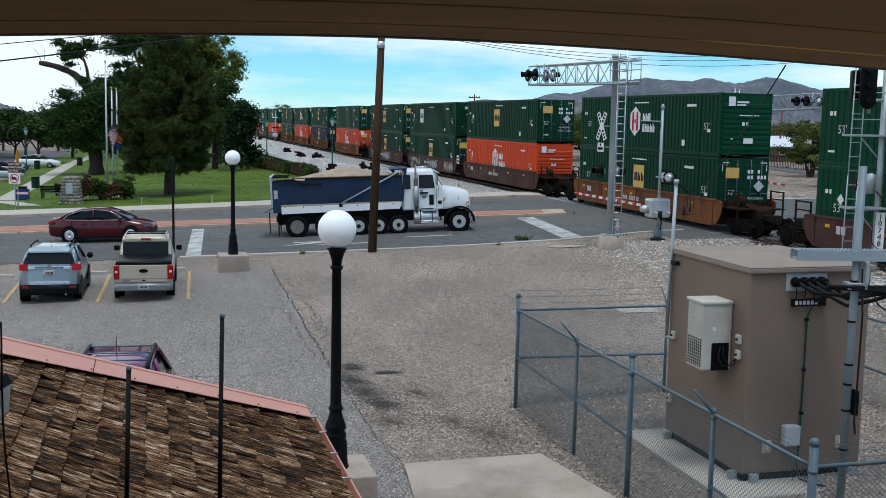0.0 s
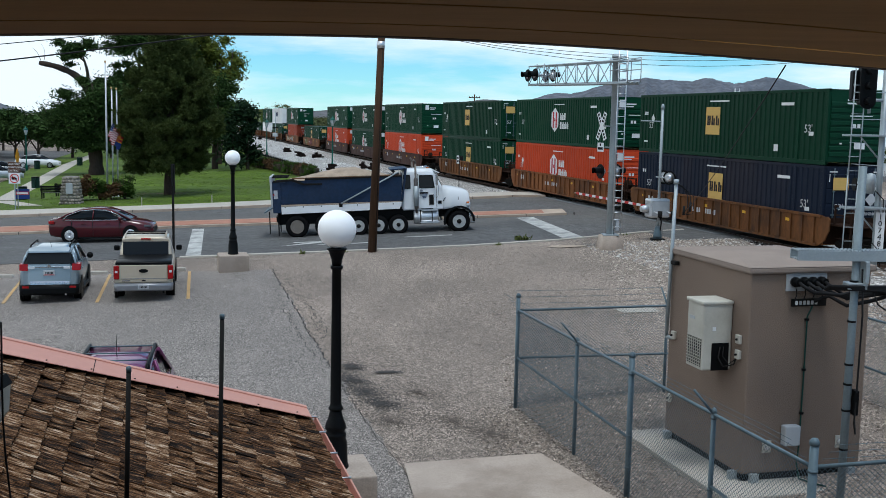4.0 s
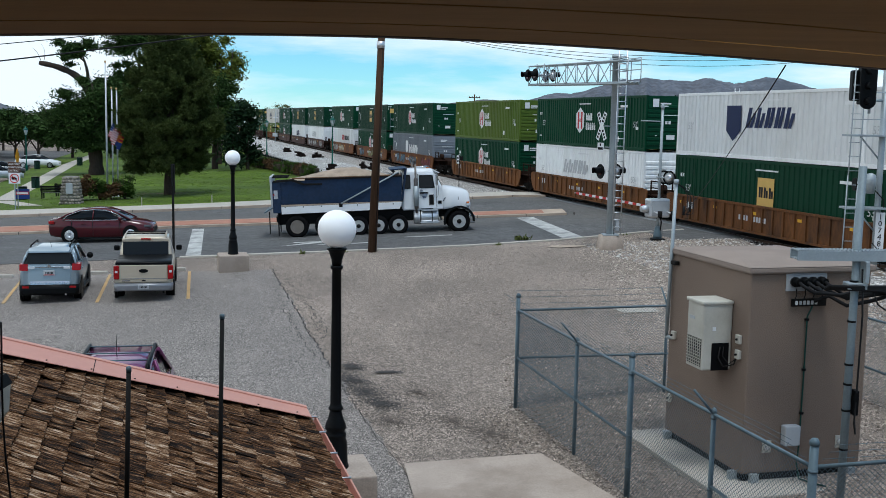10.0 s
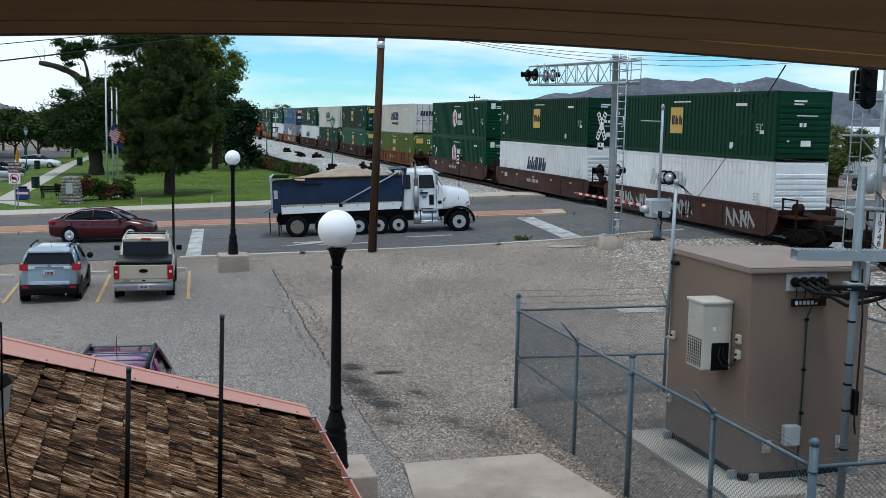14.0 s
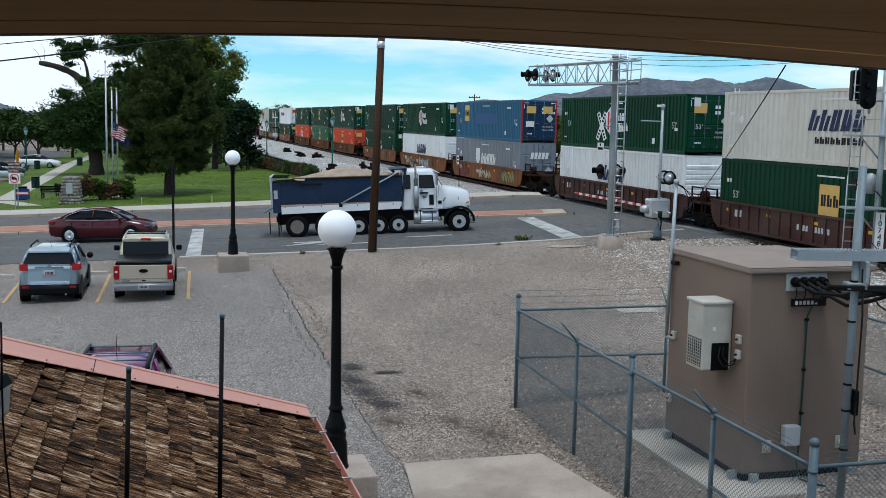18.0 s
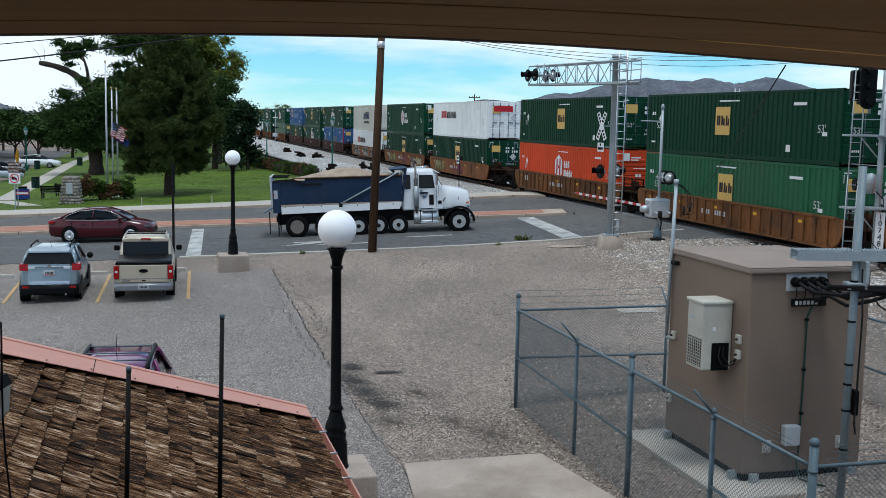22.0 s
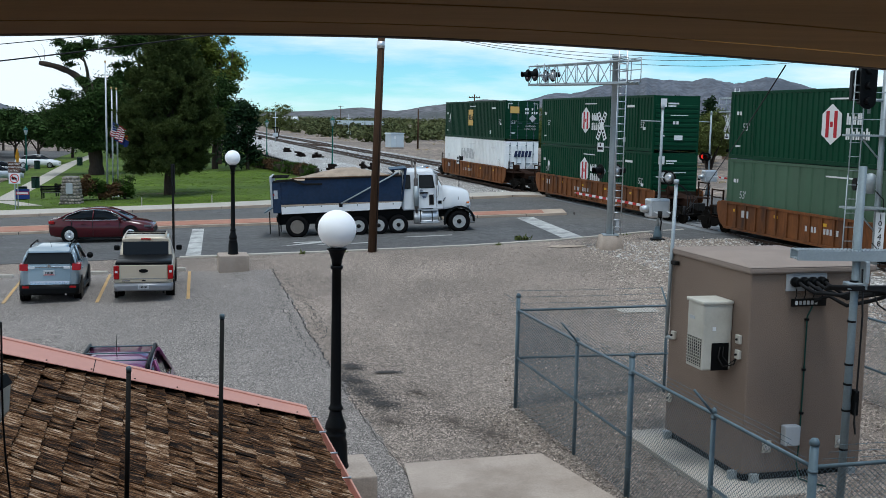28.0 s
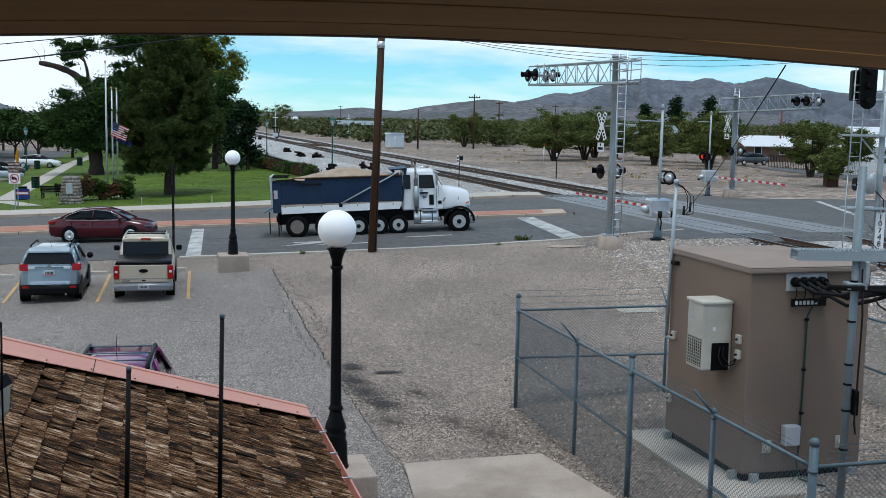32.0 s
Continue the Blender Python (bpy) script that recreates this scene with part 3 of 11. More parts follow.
for qc in TRACKS:
    railway = thing("rail_track", Matrix.Translation(along(0, qc)), "rusty steel rails on dark timber sleepers", "railway track", "tracks of the railway")
    railway["kind"] = "structure"
    for side in (-0.7525, 0.7525):
        bm = bmesh.new()
        prof = [(-0.07, -0.17), (0.07, -0.17), (0.07, -0.15), (0.012, -0.13), (0.012, -0.045), (0.036, -0.03), (0.036, 0.0), (-0.036, 0.0), (-0.036, -0.03), (-0.012, -0.045), (-0.012, -0.13), (-0.07, -0.15)]
        ends = []
        for s in (S0, -300, SX0, SX1, S1):
            ends.append([bm.verts.new(U * s + N * (side + y) + Vector((0, 0, RAIL_Z + z))) for y, z in prof])
        for A, B in zip(ends, ends[1:]):
            for i in range(12):
                f = bm.faces.new((A[i], B[i], B[(i + 1) % 12], A[(i + 1) % 12]))
                f.material_index = 1 if i == 6 else 0
        bmesh.ops.recalc_face_normals(bm, faces=bm.faces[:])
        part("rail", bm, [M_RAIL, M_RAILTOP], railway)
    sl = setmat(mesh_from("sleeper", box(-0.115, 0.115, -1.3, 1.3, -0.17, -0.155 + 0.03)), M_TIE)
    far_bm = bmesh.new()
    s = -30.0
    k = 0
    while s > -330:
        if not (SX0 - 0.5 < s < SX1 + 0.5):
            if k < 150:
                o = part("sleeper", sl, None, railway)
                o.matrix_basis = Matrix.Translation(U * s + Vector((0, 0, RAIL_Z))) @ pose(0, 0, 0, 0, 0, TRACK_ROT + 0.6 * math.sin(k * 2.3))
                k += 1
            else:
                m_ = Matrix.Translation(U * s + Vector((0, 0, RAIL_Z))) @ pose(0, 0, 0, 0, 0, TRACK_ROT)
                vs = bm_box(far_bm, -0.115, 0.115, -1.3, 1.3, -0.17, -0.125)
                for v in vs:
                    v.co = m_ @ v.co
        s -= 0.54 if k < 150 else 0.6
    tagged(part("sleeper_rows", far_bm, M_TIE, railway), kind="stuff")
    # concrete crossing panels: outside and between the rails
    pan = {}
    for y0, y1 in ((-1.55, -0.84), (-0.66, -0.02), (0.02, 0.66), (0.84, 1.55)):
        me = setmat(mesh_from("panel", box(-1.2, 1.2, y0, y1, -0.16, -0.004, 0.012)), M_PANEL)
        for i in range(9):
            o = part("crossing_panel", me, None, railway)
            o.matrix_basis = Matrix.Translation(U * (SX0 + 1.6 + i * 2.44) + Vector((0, 0, RAIL_Z))) @ pose(0, 0, 0, 0, 0, TRACK_ROT)

# crossover that links the two tracks beyond the crossing
crossover = thing("rail_crossover", pose(0, 0, 0), "rusty crossover rails linking the two tracks", "railway track", "tracks of the railway", "structure")
link = [(-172.0 - 34.0 * i / 12, lerp(TRACKS[1], TRACKS[0], (i / 12) ** 2 * (3 - 2 * i / 12))) for i in range(13)]
for side in (-0.7525, 0.7525):
    bm = bmesh.new()
    rows = [[bm.verts.new(along(s_, q_ + side + y, RAIL_Z + z)) for y, z in ((-0.036, -0.16), (0.036, -0.16), (0.036, 0.003), (-0.036, 0.003))] for s_, q_ in link]
    for A, B in zip(rows, rows[1:]):
        for i in range(4):
            bm.faces.new((A[i], B[i], B[(i + 1) % 4], A[(i + 1) % 4]))
    bmesh.ops.recalc_face_normals(bm, faces=bm.faces[:])
    part("rail", bm, M_RAIL, crossover)
for i in range(40):
    t_ = i / 39
    p_ = along(-172.0 - 34.0 * t_, lerp(TRACKS[1], TRACKS[0], t_ * t_ * (3 - 2 * t_)), RAIL_Z)
    part("sleeper", sl, None, crossover, "", Matrix.Translation(p_) @ pose(0, 0, 0.004, 0, 0, TRACK_ROT - 8))

# loose ballast stones near the crossing and the signal house
def stones(name, count, seed, area, size, material, label):
    rr = random.Random(seed)
    bm = bmesh.new()
    for _ in range(count):
        x, y, z = area(rr)
        s = size * rr.uniform(0.45, 1.35)
        vs = []
        for p in ((1, 0, 0), (-1, 0, 0), (0, 1, 0), (0, -1, 0), (0, 0, 1), (0, 0, -0.5)):
            vs.append(bm.verts.new((x + s * p[0] * rr.uniform(0.6, 1.3), y + s * p[1] * rr.uniform(0.6, 1.3), z + s * p[2] * rr.uniform(0.45, 0.9))))
        a, b, c, d, e, f = vs
        for t in ((a, c, e), (c, b, e), (b, d, e), (d, a, e), (c, a, f), (b, c, f), (d, b, f), (a, d, f)):
            bm.faces.new(t)
    return tagged(part(name, bm, material, None, label), category="stones", kind="stuff")


def on_ground(x, y, lift=0.0):
    return x, y, ground_z(x, y) + lift


def band_area(s0, s1, q0, q1, z=None):
    def pick(rr):
        p = along(rr.uniform(s0, s1), rr.uniform(q0, q1))
        return p.x, p.y, (ground_z(p.x, p.y) if z is None else z)
    return pick


bm = bmesh.new()
rows = [[bm.verts.new((*along(s_, q_).xy, ground_z(*along(s_, q_).xy) + 0.035)) for q_ in (14.6 + 0.02 * abs(s_ + 72), 17.0, 19.0, 20.9)] for s_ in range(-250, -70, 6)]
for A, B in zip(rows, rows[1:]):
    for j in range(3):
        bm.faces.new((A[j + 1], A[j], B[j], B[j + 1]))
bmesh.ops.recalc_face_normals(bm, faces=bm.faces[:])
structure("ground_gravel_yard", bm, M_BALLAST, "pale stone gravel between the hedges and the track")
stones("ballast_stones", 9000, 19, band_area(-150, -72, 15.0, 21.0, None), 0.055, M_STONE, "loose pale stones on the gravel yard")
stones("ballast_stones", 15000, 11, band_area(-150, SX0 - 2.2, 21.0, 25.0, RAIL_Z - 0.165), 0.055, M_STONE, "loose grey ballast stones beside the track")
stones("ballast_stones", 9000, 16, band_area(-150, SX0 - 2.2, 27.3, 34, RAIL_Z - 0.165), 0.055, M_STONE, "loose grey ballast stones between the tracks")
stones("ballast_stones", 5000, 12, band_area(-42, -20, 17.5, 25.0, None), 0.05, M_STONE, "loose grey ballast stones beside the track")
M_PSTONE = mat("pale yard stone", (0.36, 0.31, 0.26), 0.95, var=0.2, scale=3, island=0.45)
stones("gravel_stones", 2600, 17, lambda rr: on_ground(rr.uniform(1.2, 9.5), rr.uniform(14.2, 26)), 0.034, M_PSTONE, "pale stones scattered round the signal house")
stones("gravel_stones", 3000, 18, lambda rr: on_ground(rr.uniform(6, 12), rr.uniform(26, 46)), 0.05, M_PSTONE, "pale stones beside the railway")
stones("gravel_stones", 8000, 13, lambda rr: on_ground(rr.uniform(1.4, 9.5), rr.uniform(14.5, 26)), 0.028, M_YSTONE, "loose gravel inside the fence")
stones("gravel_stones", 3500, 14, lambda rr: on_ground(rr.uniform(0.8, 3.6), rr.uniform(14.6, 21)), 0.024, M_YSTONE, "loose gravel along the fence")
stones("gravel_stones", 4500, 15, lambda rr: on_ground(rr.uniform(-2, 10), rr.uniform(24, 45)), 0.026, M_YSTONE, "loose gravel on the yard")
# ---------------------------------------------------------------- freight train
SPEED = 29.59
CL, CW, CH = 16.15, 2.59, 2.90           # 53-foot container
Z_TOP = 7.37 - RAIL_Z                    # top of the upper stack over the rail
Z_UP, Z_LOW = Z_TOP - CH, Z_TOP - 2 * CH - 0.03


def paint(name, col, dirt=(0.10, 0.06, 0.04), amt=0.22):
    return mat("container paint " + name, col, 0.5, var=0.12, scale=0.35, fine=6, dirt=dirt, dirt_amt=amt, stretch=(1, 1, 0.35), rand=0.12, spec=0.12)


P_HUB = paint("dark green", (0.0030, 0.044, 0.0195), (0.006, 0.028, 0.015), 0.35)
P_EMP = paint("deep green", (0.0038, 0.037, 0.0175), (0.010, 0.026, 0.015), 0.35)
P_LIME = paint("faded lime green", (0.080, 0.125, 0.020))
P_PALE = paint("pale green", (0.024, 0.105, 0.052))
P_FADE = paint("faded green", (0.066, 0.120, 0.076), (0.085, 0.11, 0.08), 0.5)
P_ORANGE = paint("orange red", (0.54, 0.062, 0.018), (0.30, 0.05, 0.024))
P_WHITE = paint("white", (0.80, 0.81, 0.81), (0.48, 0.44, 0.38), 0.35)
P_CREAM = paint("cream white", (0.62, 0.60, 0.54), (0.40, 0.30, 0.20), 0.35)
P_GREY = paint("grey", (0.185, 0.203, 0.23), (0.18, 0.17, 0.17))
P_BLUE = paint("blue", (0.038, 0.130, 0.225), (0.04, 0.08, 0.14))
P_ROYAL = paint("royal blue", (0.026, 0.088, 0.225), (0.02, 0.05, 0.13))
P_NAVY = paint("navy", (0.010, 0.016, 0.032))
P_NAVYD = paint("dark blue door", (0.012, 0.035, 0.075))
P_RUST = paint("rust red", (0.30, 0.055, 0.028))
L_WHITE = mat("white lettering", (0.72, 0.72, 0.72), 0.6, var=0.08)
L_RED = mat("red lettering", (0.42, 0.02, 0.03), 0.6, var=0.08)
L_GOLD = mat("gold lettering", (0.62, 0.40, 0.12), 0.6, var=0.08)
L_NAVY = mat("navy lettering", (0.02, 0.03, 0.08), 0.6, var=0.08)
L_BLACK = mat("black lettering", (0.015, 0.015, 0.018), 0.6, var=0.08)
L_SILVER = mat("pale grey lettering", (0.50, 0.50, 0.51), 0.6, var=0.08)
L_YELLOW = mat("yellow marker", (0.65, 0.36, 0.03), 0.6, var=0.08)
W_YELLOW = mat("ochre car paint", (0.155, 0.062, 0.020), 0.75, var=0.45, scale=2.2, fine=8, stretch=(1, 1, 0.4), dirt=(0.045, 0.027, 0.018), dirt_amt=1.0, rand=0.12)
W_ORANGE = mat("orange brown car paint", (0.185, 0.068, 0.022), 0.75, var=0.45, scale=2.2, fine=8, stretch=(1, 1, 0.4), dirt=(0.055, 0.030, 0.020), dirt_amt=1.0, rand=0.1)
W_BROWN = mat("brown car paint", (0.060, 0.026, 0.021), 0.75, var=0.4, scale=0.9, fine=8, dirt=(0.085, 0.062, 0.053), dirt_amt=0.6, rand=0.12)
W_END = mat("dark brown end platform", (0.030, 0.016, 0.011), 0.9, spec=0.05, var=0.4, scale=1.5, dirt=(0.02, 0.015, 0.012), dirt_amt=0.9)
# bogie colour is near black: the shade under the wagons is painted in
W_BOGIE = mat("shade-dark cast steel", (0.007, 0.006, 0.005), 0.9, var=0.3, scale=3, spec=0.05)
L_GRAF = [mat("graffiti " + n_, c_, 0.6, var=0.15) for n_, c_ in (("silver", (0.36, 0.36, 0.35)), ("maroon", (0.16, 0.03, 0.04)), ("blue", (0.09, 0.16, 0.22)), ("cream", (0.42, 0.36, 0.24)), ("olive", (0.20, 0.21, 0.09)))]

L_GRAFK = mat("graffiti black green", (0.010, 0.018, 0.016), 0.6, var=0.15)

MESH = {}


def shared(key, make, *materials):
    if key not in MESH:
        MESH[key] = setmat(make(), *materials)
    return MESH[key]


def container_body(L, H, pitch, depth, ridged=False):
    """Box with corrugated long sides; x along the train from 0 (rear) to L, near side at y = 0, away to CW."""
    def make():
        bm = bmesh.new()
        ys = []
        n = int((L - 0.3) / pitch)
        p = (L - 0.3) / n
        prof = [(0.0, 0.0), (0.15, 0.0)]
        for i in range(n):
            x = 0.15 + i * p
            prof += [(x + 0.30 * p, 0.0), (x + 0.42 * p, depth), (x + 0.80 * p, depth), (x + 0.92 * p, 0.0)]
        prof += [(L - 0.15, 0.0), (L, 0.0)]
        for side in (0, 1):
            lo, hi = [], []
            for x, d in prof:
                y = d if side == 0 else CW - d
                lo.append(bm.verts.new((x, y, 0.14)))
                hi.append(bm.verts.new((x, y, H - 0.09)))
            for i in range(len(prof) - 1):
                bm.faces.new((lo[i], lo[i + 1], hi[i + 1], hi[i]))
        bmesh.ops.recalc_face_normals(bm, faces=bm.faces[:])
        bm_box(bm, 0.04, L - 0.04, 0.05, CW - 0.05, 0.12, H - 0.02)
        return mesh_from("container_body", bm)
    return make


def frame_mesh(L, H):
    def make():
        bm = bmesh.new()
        for y in (-0.012, CW - 0.108):
            bm_box(bm, 0, L, y, y + 0.12, H - 0.12, H, 0.01)
            bm_box(bm, 0, L, y, y + 0.12, 0.0, 0.16, 0.01)
            for x in (0.0, L - 0.14):
                bm_box(bm, x, x + 0.14, y - 0.002, y + 0.122, 0, H + 0.002, 0.01)
        return mesh_from("frame", bm)
    return make


def doors_mesh(H):
    """One door leaf with pressed panels, as one folded sheet."""
    def make():
        w = CW / 2 - 0.11
        pts = [(0.0, 0.14), (0.0, H - 0.12)]
        out = []
        for j in range(4):
            z = H - 0.3 - j * (H - 0.55) / 4
            out += [(0.03, z), (0.045, z - 0.03), (0.045, z - (H - 0.75) / 4), (0.03, z - (H - 0.75) / 4 - 0.03)]
        pts += [(0.03, H - 0.12)] + out + [(0.03, 0.14)]
        return mesh_from("door", bm_prism(bmesh.new(), pts, 0.0, w))
    return make


def rods_mesh(H):
    """One locking rod with its keepers and handle."""
    def make():
        bm = bmesh.new()
        bm_tube(bm, (0.07, 0, 0.10), (0.07, 0, H - 0.08), 0.02, 0.02, 6)
        for z in (0.35, 1.0, 1.9, H - 0.35):
            bm_box(bm, 0.03, 0.09, -0.06, 0.06, z, z + 0.05)
        bm_box(bm, 0.06, 0.10, -0.02, 0.32, 1.25, 1.30)
        return mesh_from("lock_rod", bm)
    return make


def ribend_mesh(H):
    """The leading wall with pressed ribs, one folded sheet."""
    def make():
        pts = [(0.0, 0.14), (0.0, H - 0.12), (0.02, H - 0.12)]
        for j in range(8, -1, -1):
            z = 0.32 + j * (H - 0.75) / 9
            pts += [(0.02, z + 0.18), (0.06, z + 0.15), (0.06, z + 0.02), (0.02, z)]
        pts += [(0.02, 0.14)]
        return mesh_from("end_wall", bm_prism(bmesh.new(), pts, 0.1, CW - 0.1))
    return make


def plate(pts, y=-0.004, d=0.006):
    """A thin flat shape on the near side: outline of (x, z) pairs."""
    bm = bmesh.new()
    bm_prism(bm, pts, y - d, y)
    return bm


def rect(x0, x1, z0, z1, slant=0.0):
    return [(x0, z0), (x1, z0), (x1 + slant, z1), (x0 + slant, z1)]


def bars(items, y=-0.006):
    bm = bmesh.new()
    for x0, x1, z0, z1, sl in items:
        bm_prism(bm, rect(x0, x1, z0, z1, sl), y - 0.006, y)
    return bm


def word_bars(x, z, w, h, n, slant=0.0, seed=1, y=-0.006):
    """Plain bars of one word's size: n pairs of bars in a row."""
    rr = random.Random(seed)
    cell = w / n
    out = []
    for i in range(n):
        x0 = x + i * cell
        out.append((x0, x0 + cell * 0.36, z, z + h, slant))
        out.append((x0 + cell * 0.44, x0 + cell * 0.76, z, z + h * rr.choice((1.0, 0.72, 0.72, 1.0)), slant))
    return bars(out, y)


def mark_hub(c, L, H, small=1.0):
    hexa = [(7.35, 1.15), (7.95, 0.78), (8.55, 1.15), (8.55, 1.95), (7.95, 2.32), (7.35, 1.95)]
    k = lambda p: [(7.95 + (x - 7.95) * small, 1.5 + (z - 1.5) * small * (1.0 if small > 0.8 else 0.9)) for x, z in p]
    sh = shared(("hexagon", small), lambda: mesh_from("emblem", plate(k(hexa))), L_WHITE)
    e = part("emblem", sh, None, c, "white hexagonal emblem with red bars", pose(-0.6, 0, 0))
    part("emblem_inlay", shared(("hexbars", small), lambda: mesh_from("emblem_inlay", bars([(7.95 + (a - 7.95) * small, 7.95 + (b - 7.95) * small, 1.5 + (p - 1.5) * small, 1.5 + (q - 1.5) * small, 0) for a, b, p, q in
         ((7.60, 7.80, 1.05, 2.05), (8.10, 8.30, 1.05, 2.05), (7.87, 8.03, 1.45, 1.65))], -0.012)), L_RED), None, e)
    part("lettering", shared(("hubword", small), lambda: word_pair(small), L_WHITE), None, c, "white lettering blocks", pose(-0.6, 0, 0))


def word_pair(small):
    bm = word_bars(8.0 + 0.85 * small, 1.5 + 0.05 * small, 0.95 * small, 0.42 * small, 3, 0.0, 4)
    b2 = mesh_from("t", word_bars(8.0 + 0.85 * small, 1.5 - 0.5 * small, 1.45 * small, 0.42 * small, 5, 0.0, 9))
    bm.from_mesh(b2)
    return mesh_from("lettering", bm)


def mark_emp(c, L, H, x=6.9, z=1.0, back=None, ink=None):
    back, ink = back or L_GOLD, ink or L_BLACK
    e = part("emblem", shared(("empplate", x, z, back.name), lambda: mesh_from("emblem", plate(rect(x, x + 1.25, z, z + 1.25))), back), None, c, "square gold emblem plate")
    part("emblem_inlay", shared(("empbars", x, z, ink.name), lambda: mesh_from("emblem_inlay", word_bars(x + 0.14, z + 0.42, 1.15, 0.44, 3, 0.0, 12, -0.012)), ink), None, e)


def mark_word(c, x, z, w, h, n, ink, slant=0.0, seed=3):
    part("lettering", shared(("word", x, z, w, h, n, ink.name, slant, seed), lambda: mesh_from("lettering", word_bars(x, z, w, h, n, slant, seed)), ink), None, c, "bold lettering blocks")


def small_marks(c, H):
    def make():
        bm = bars([(0.55, 0.72, H - 1.02, H - 0.86, 0), (0.80, 0.92, H - 1.02, H - 0.86, 0), (13.0, 13.9, H - 0.62, H - 0.50, 0), (7.2, 8.9, H - 0.42, H - 0.36, 0),
                   (15.0, 15.3, 1.1, 1.25, 0), (0.55, 0.95, 0.5, 0.58, 0), (12.6, 12.9, 0.42, 0.7, 0)])
        return mesh_from("stencil", bm)
    tagged(part("stencil", shared(("marks", H), make, L_WHITE), None, c), kind="stuff")
    for x in (1.35, 14.95):
        tagged(part("length_mark", shared(("sidetext", "53'"), lambda: text_mesh("53'", 0.46, 0.002), L_SILVER), None, c, "white length mark", pose(x, -0.012, 1.35, 90)), kind="stuff")


def end_marks(c, L, style):
    """Plates and bars on the leading end."""
    def make(items):
        def inner():
            bm = bmesh.new()
            for y0, y1, z0, z1 in items:
                bm_box(bm, 0.10, 0.108, y0, y1, z0, z1)
            return mesh_from("end_stencil", bm)
        return inner
    rows = {"doors": [(0.16, 0.50, 2.66, 2.70), (2.10, 2.44, 2.66, 2.70), (0.16, 0.19, 2.3, 2.6), (2.41, 2.44, 2.3, 2.6)] + [(1.46 + 0.17 * i, 1.57 + 0.17 * i, z, z + 0.16) for z, n in ((2.2, 4), (1.94, 6)) for i in range(n) if i != 2] + [(0.42 + 0.09 * i, 0.48 + 0.09 * i, 0.52, 0.60) for i in range(4)],
            "ribs": [(0.9, 1.9, 1.86, 1.90), (1.05, 1.18, 1.42, 1.58), (1.24, 1.37, 1.42, 1.58), (1.15, 1.62, 0.62, 0.86), (0.5, 0.60, 0.8, 0.86), (0.75, 1.35, 2.44, 2.52), (0.75, 1.2, 2.32, 2.38)]}[style]
    tagged(part("end_stencil", shared(("em", style), make(rows), L_WHITE), None, c, "", pose(L, 0, 0)), kind="stuff")
    if style == "doors":
        part("end_emblem", shared(("ee", 1), make([(0.34, 1.02, 1.98, 2.46)]), L_GOLD), None, c, "gold plate", pose(L + 0.002, 0, 0))
        part("diamond_mark", shared("enddiamond", lambda: mesh_from("diamond_mark", bm_prism(bmesh.new(), [(0, -0.27), (0.27, 0), (0, 0.27), (-0.27, 0)], -0.004, 0.004)), L_SILVER), None, c, "", pose(L + 0.112, 2.05, 1.62, 0, 0, 90))
        for wd, yy, zz, hh in (("53'", 0.62, 1.32, 0.34), ("WARNING", 1.90, 1.06, 0.17), ("HIGH CUBE", 1.90, 0.84, 0.17)):
            tagged(part("end_lettering", shared(("endtext", wd), lambda: text_mesh(wd, hh, 0.002), L_SILVER), None, c, "white lettering", pose(L + 0.112, yy, zz, 90, 0, 90)), kind="stuff")


def owner_end():
    """A row of slanted blocks high on the door end."""
    bm = bmesh.new()
    for i in range(5):
        y = 0.70 + i * 0.27
        lo = [bm.verts.new(p) for p in ((0.10, y, 1.75), (0.10, y + 0.20, 1.75), (0.10, y + 0.28, 2.20), (0.10, y + 0.08, 2.20))]
        hi = [bm.verts.new((0.108, v.co.y, v.co.z)) for v in lo]
        bm.faces.new(hi)
        bm.faces.new(lo[::-1])
        for k in range(4):
            bm.faces.new((lo[k], lo[(k + 1) % 4], hi[(k + 1) % 4], hi[k]))
    return mesh_from("end_lettering", bm)


HAZ = [(0.0, 0.0), (0.2, 0.2), (0.4, 0.0), (0.2, -0.2)]


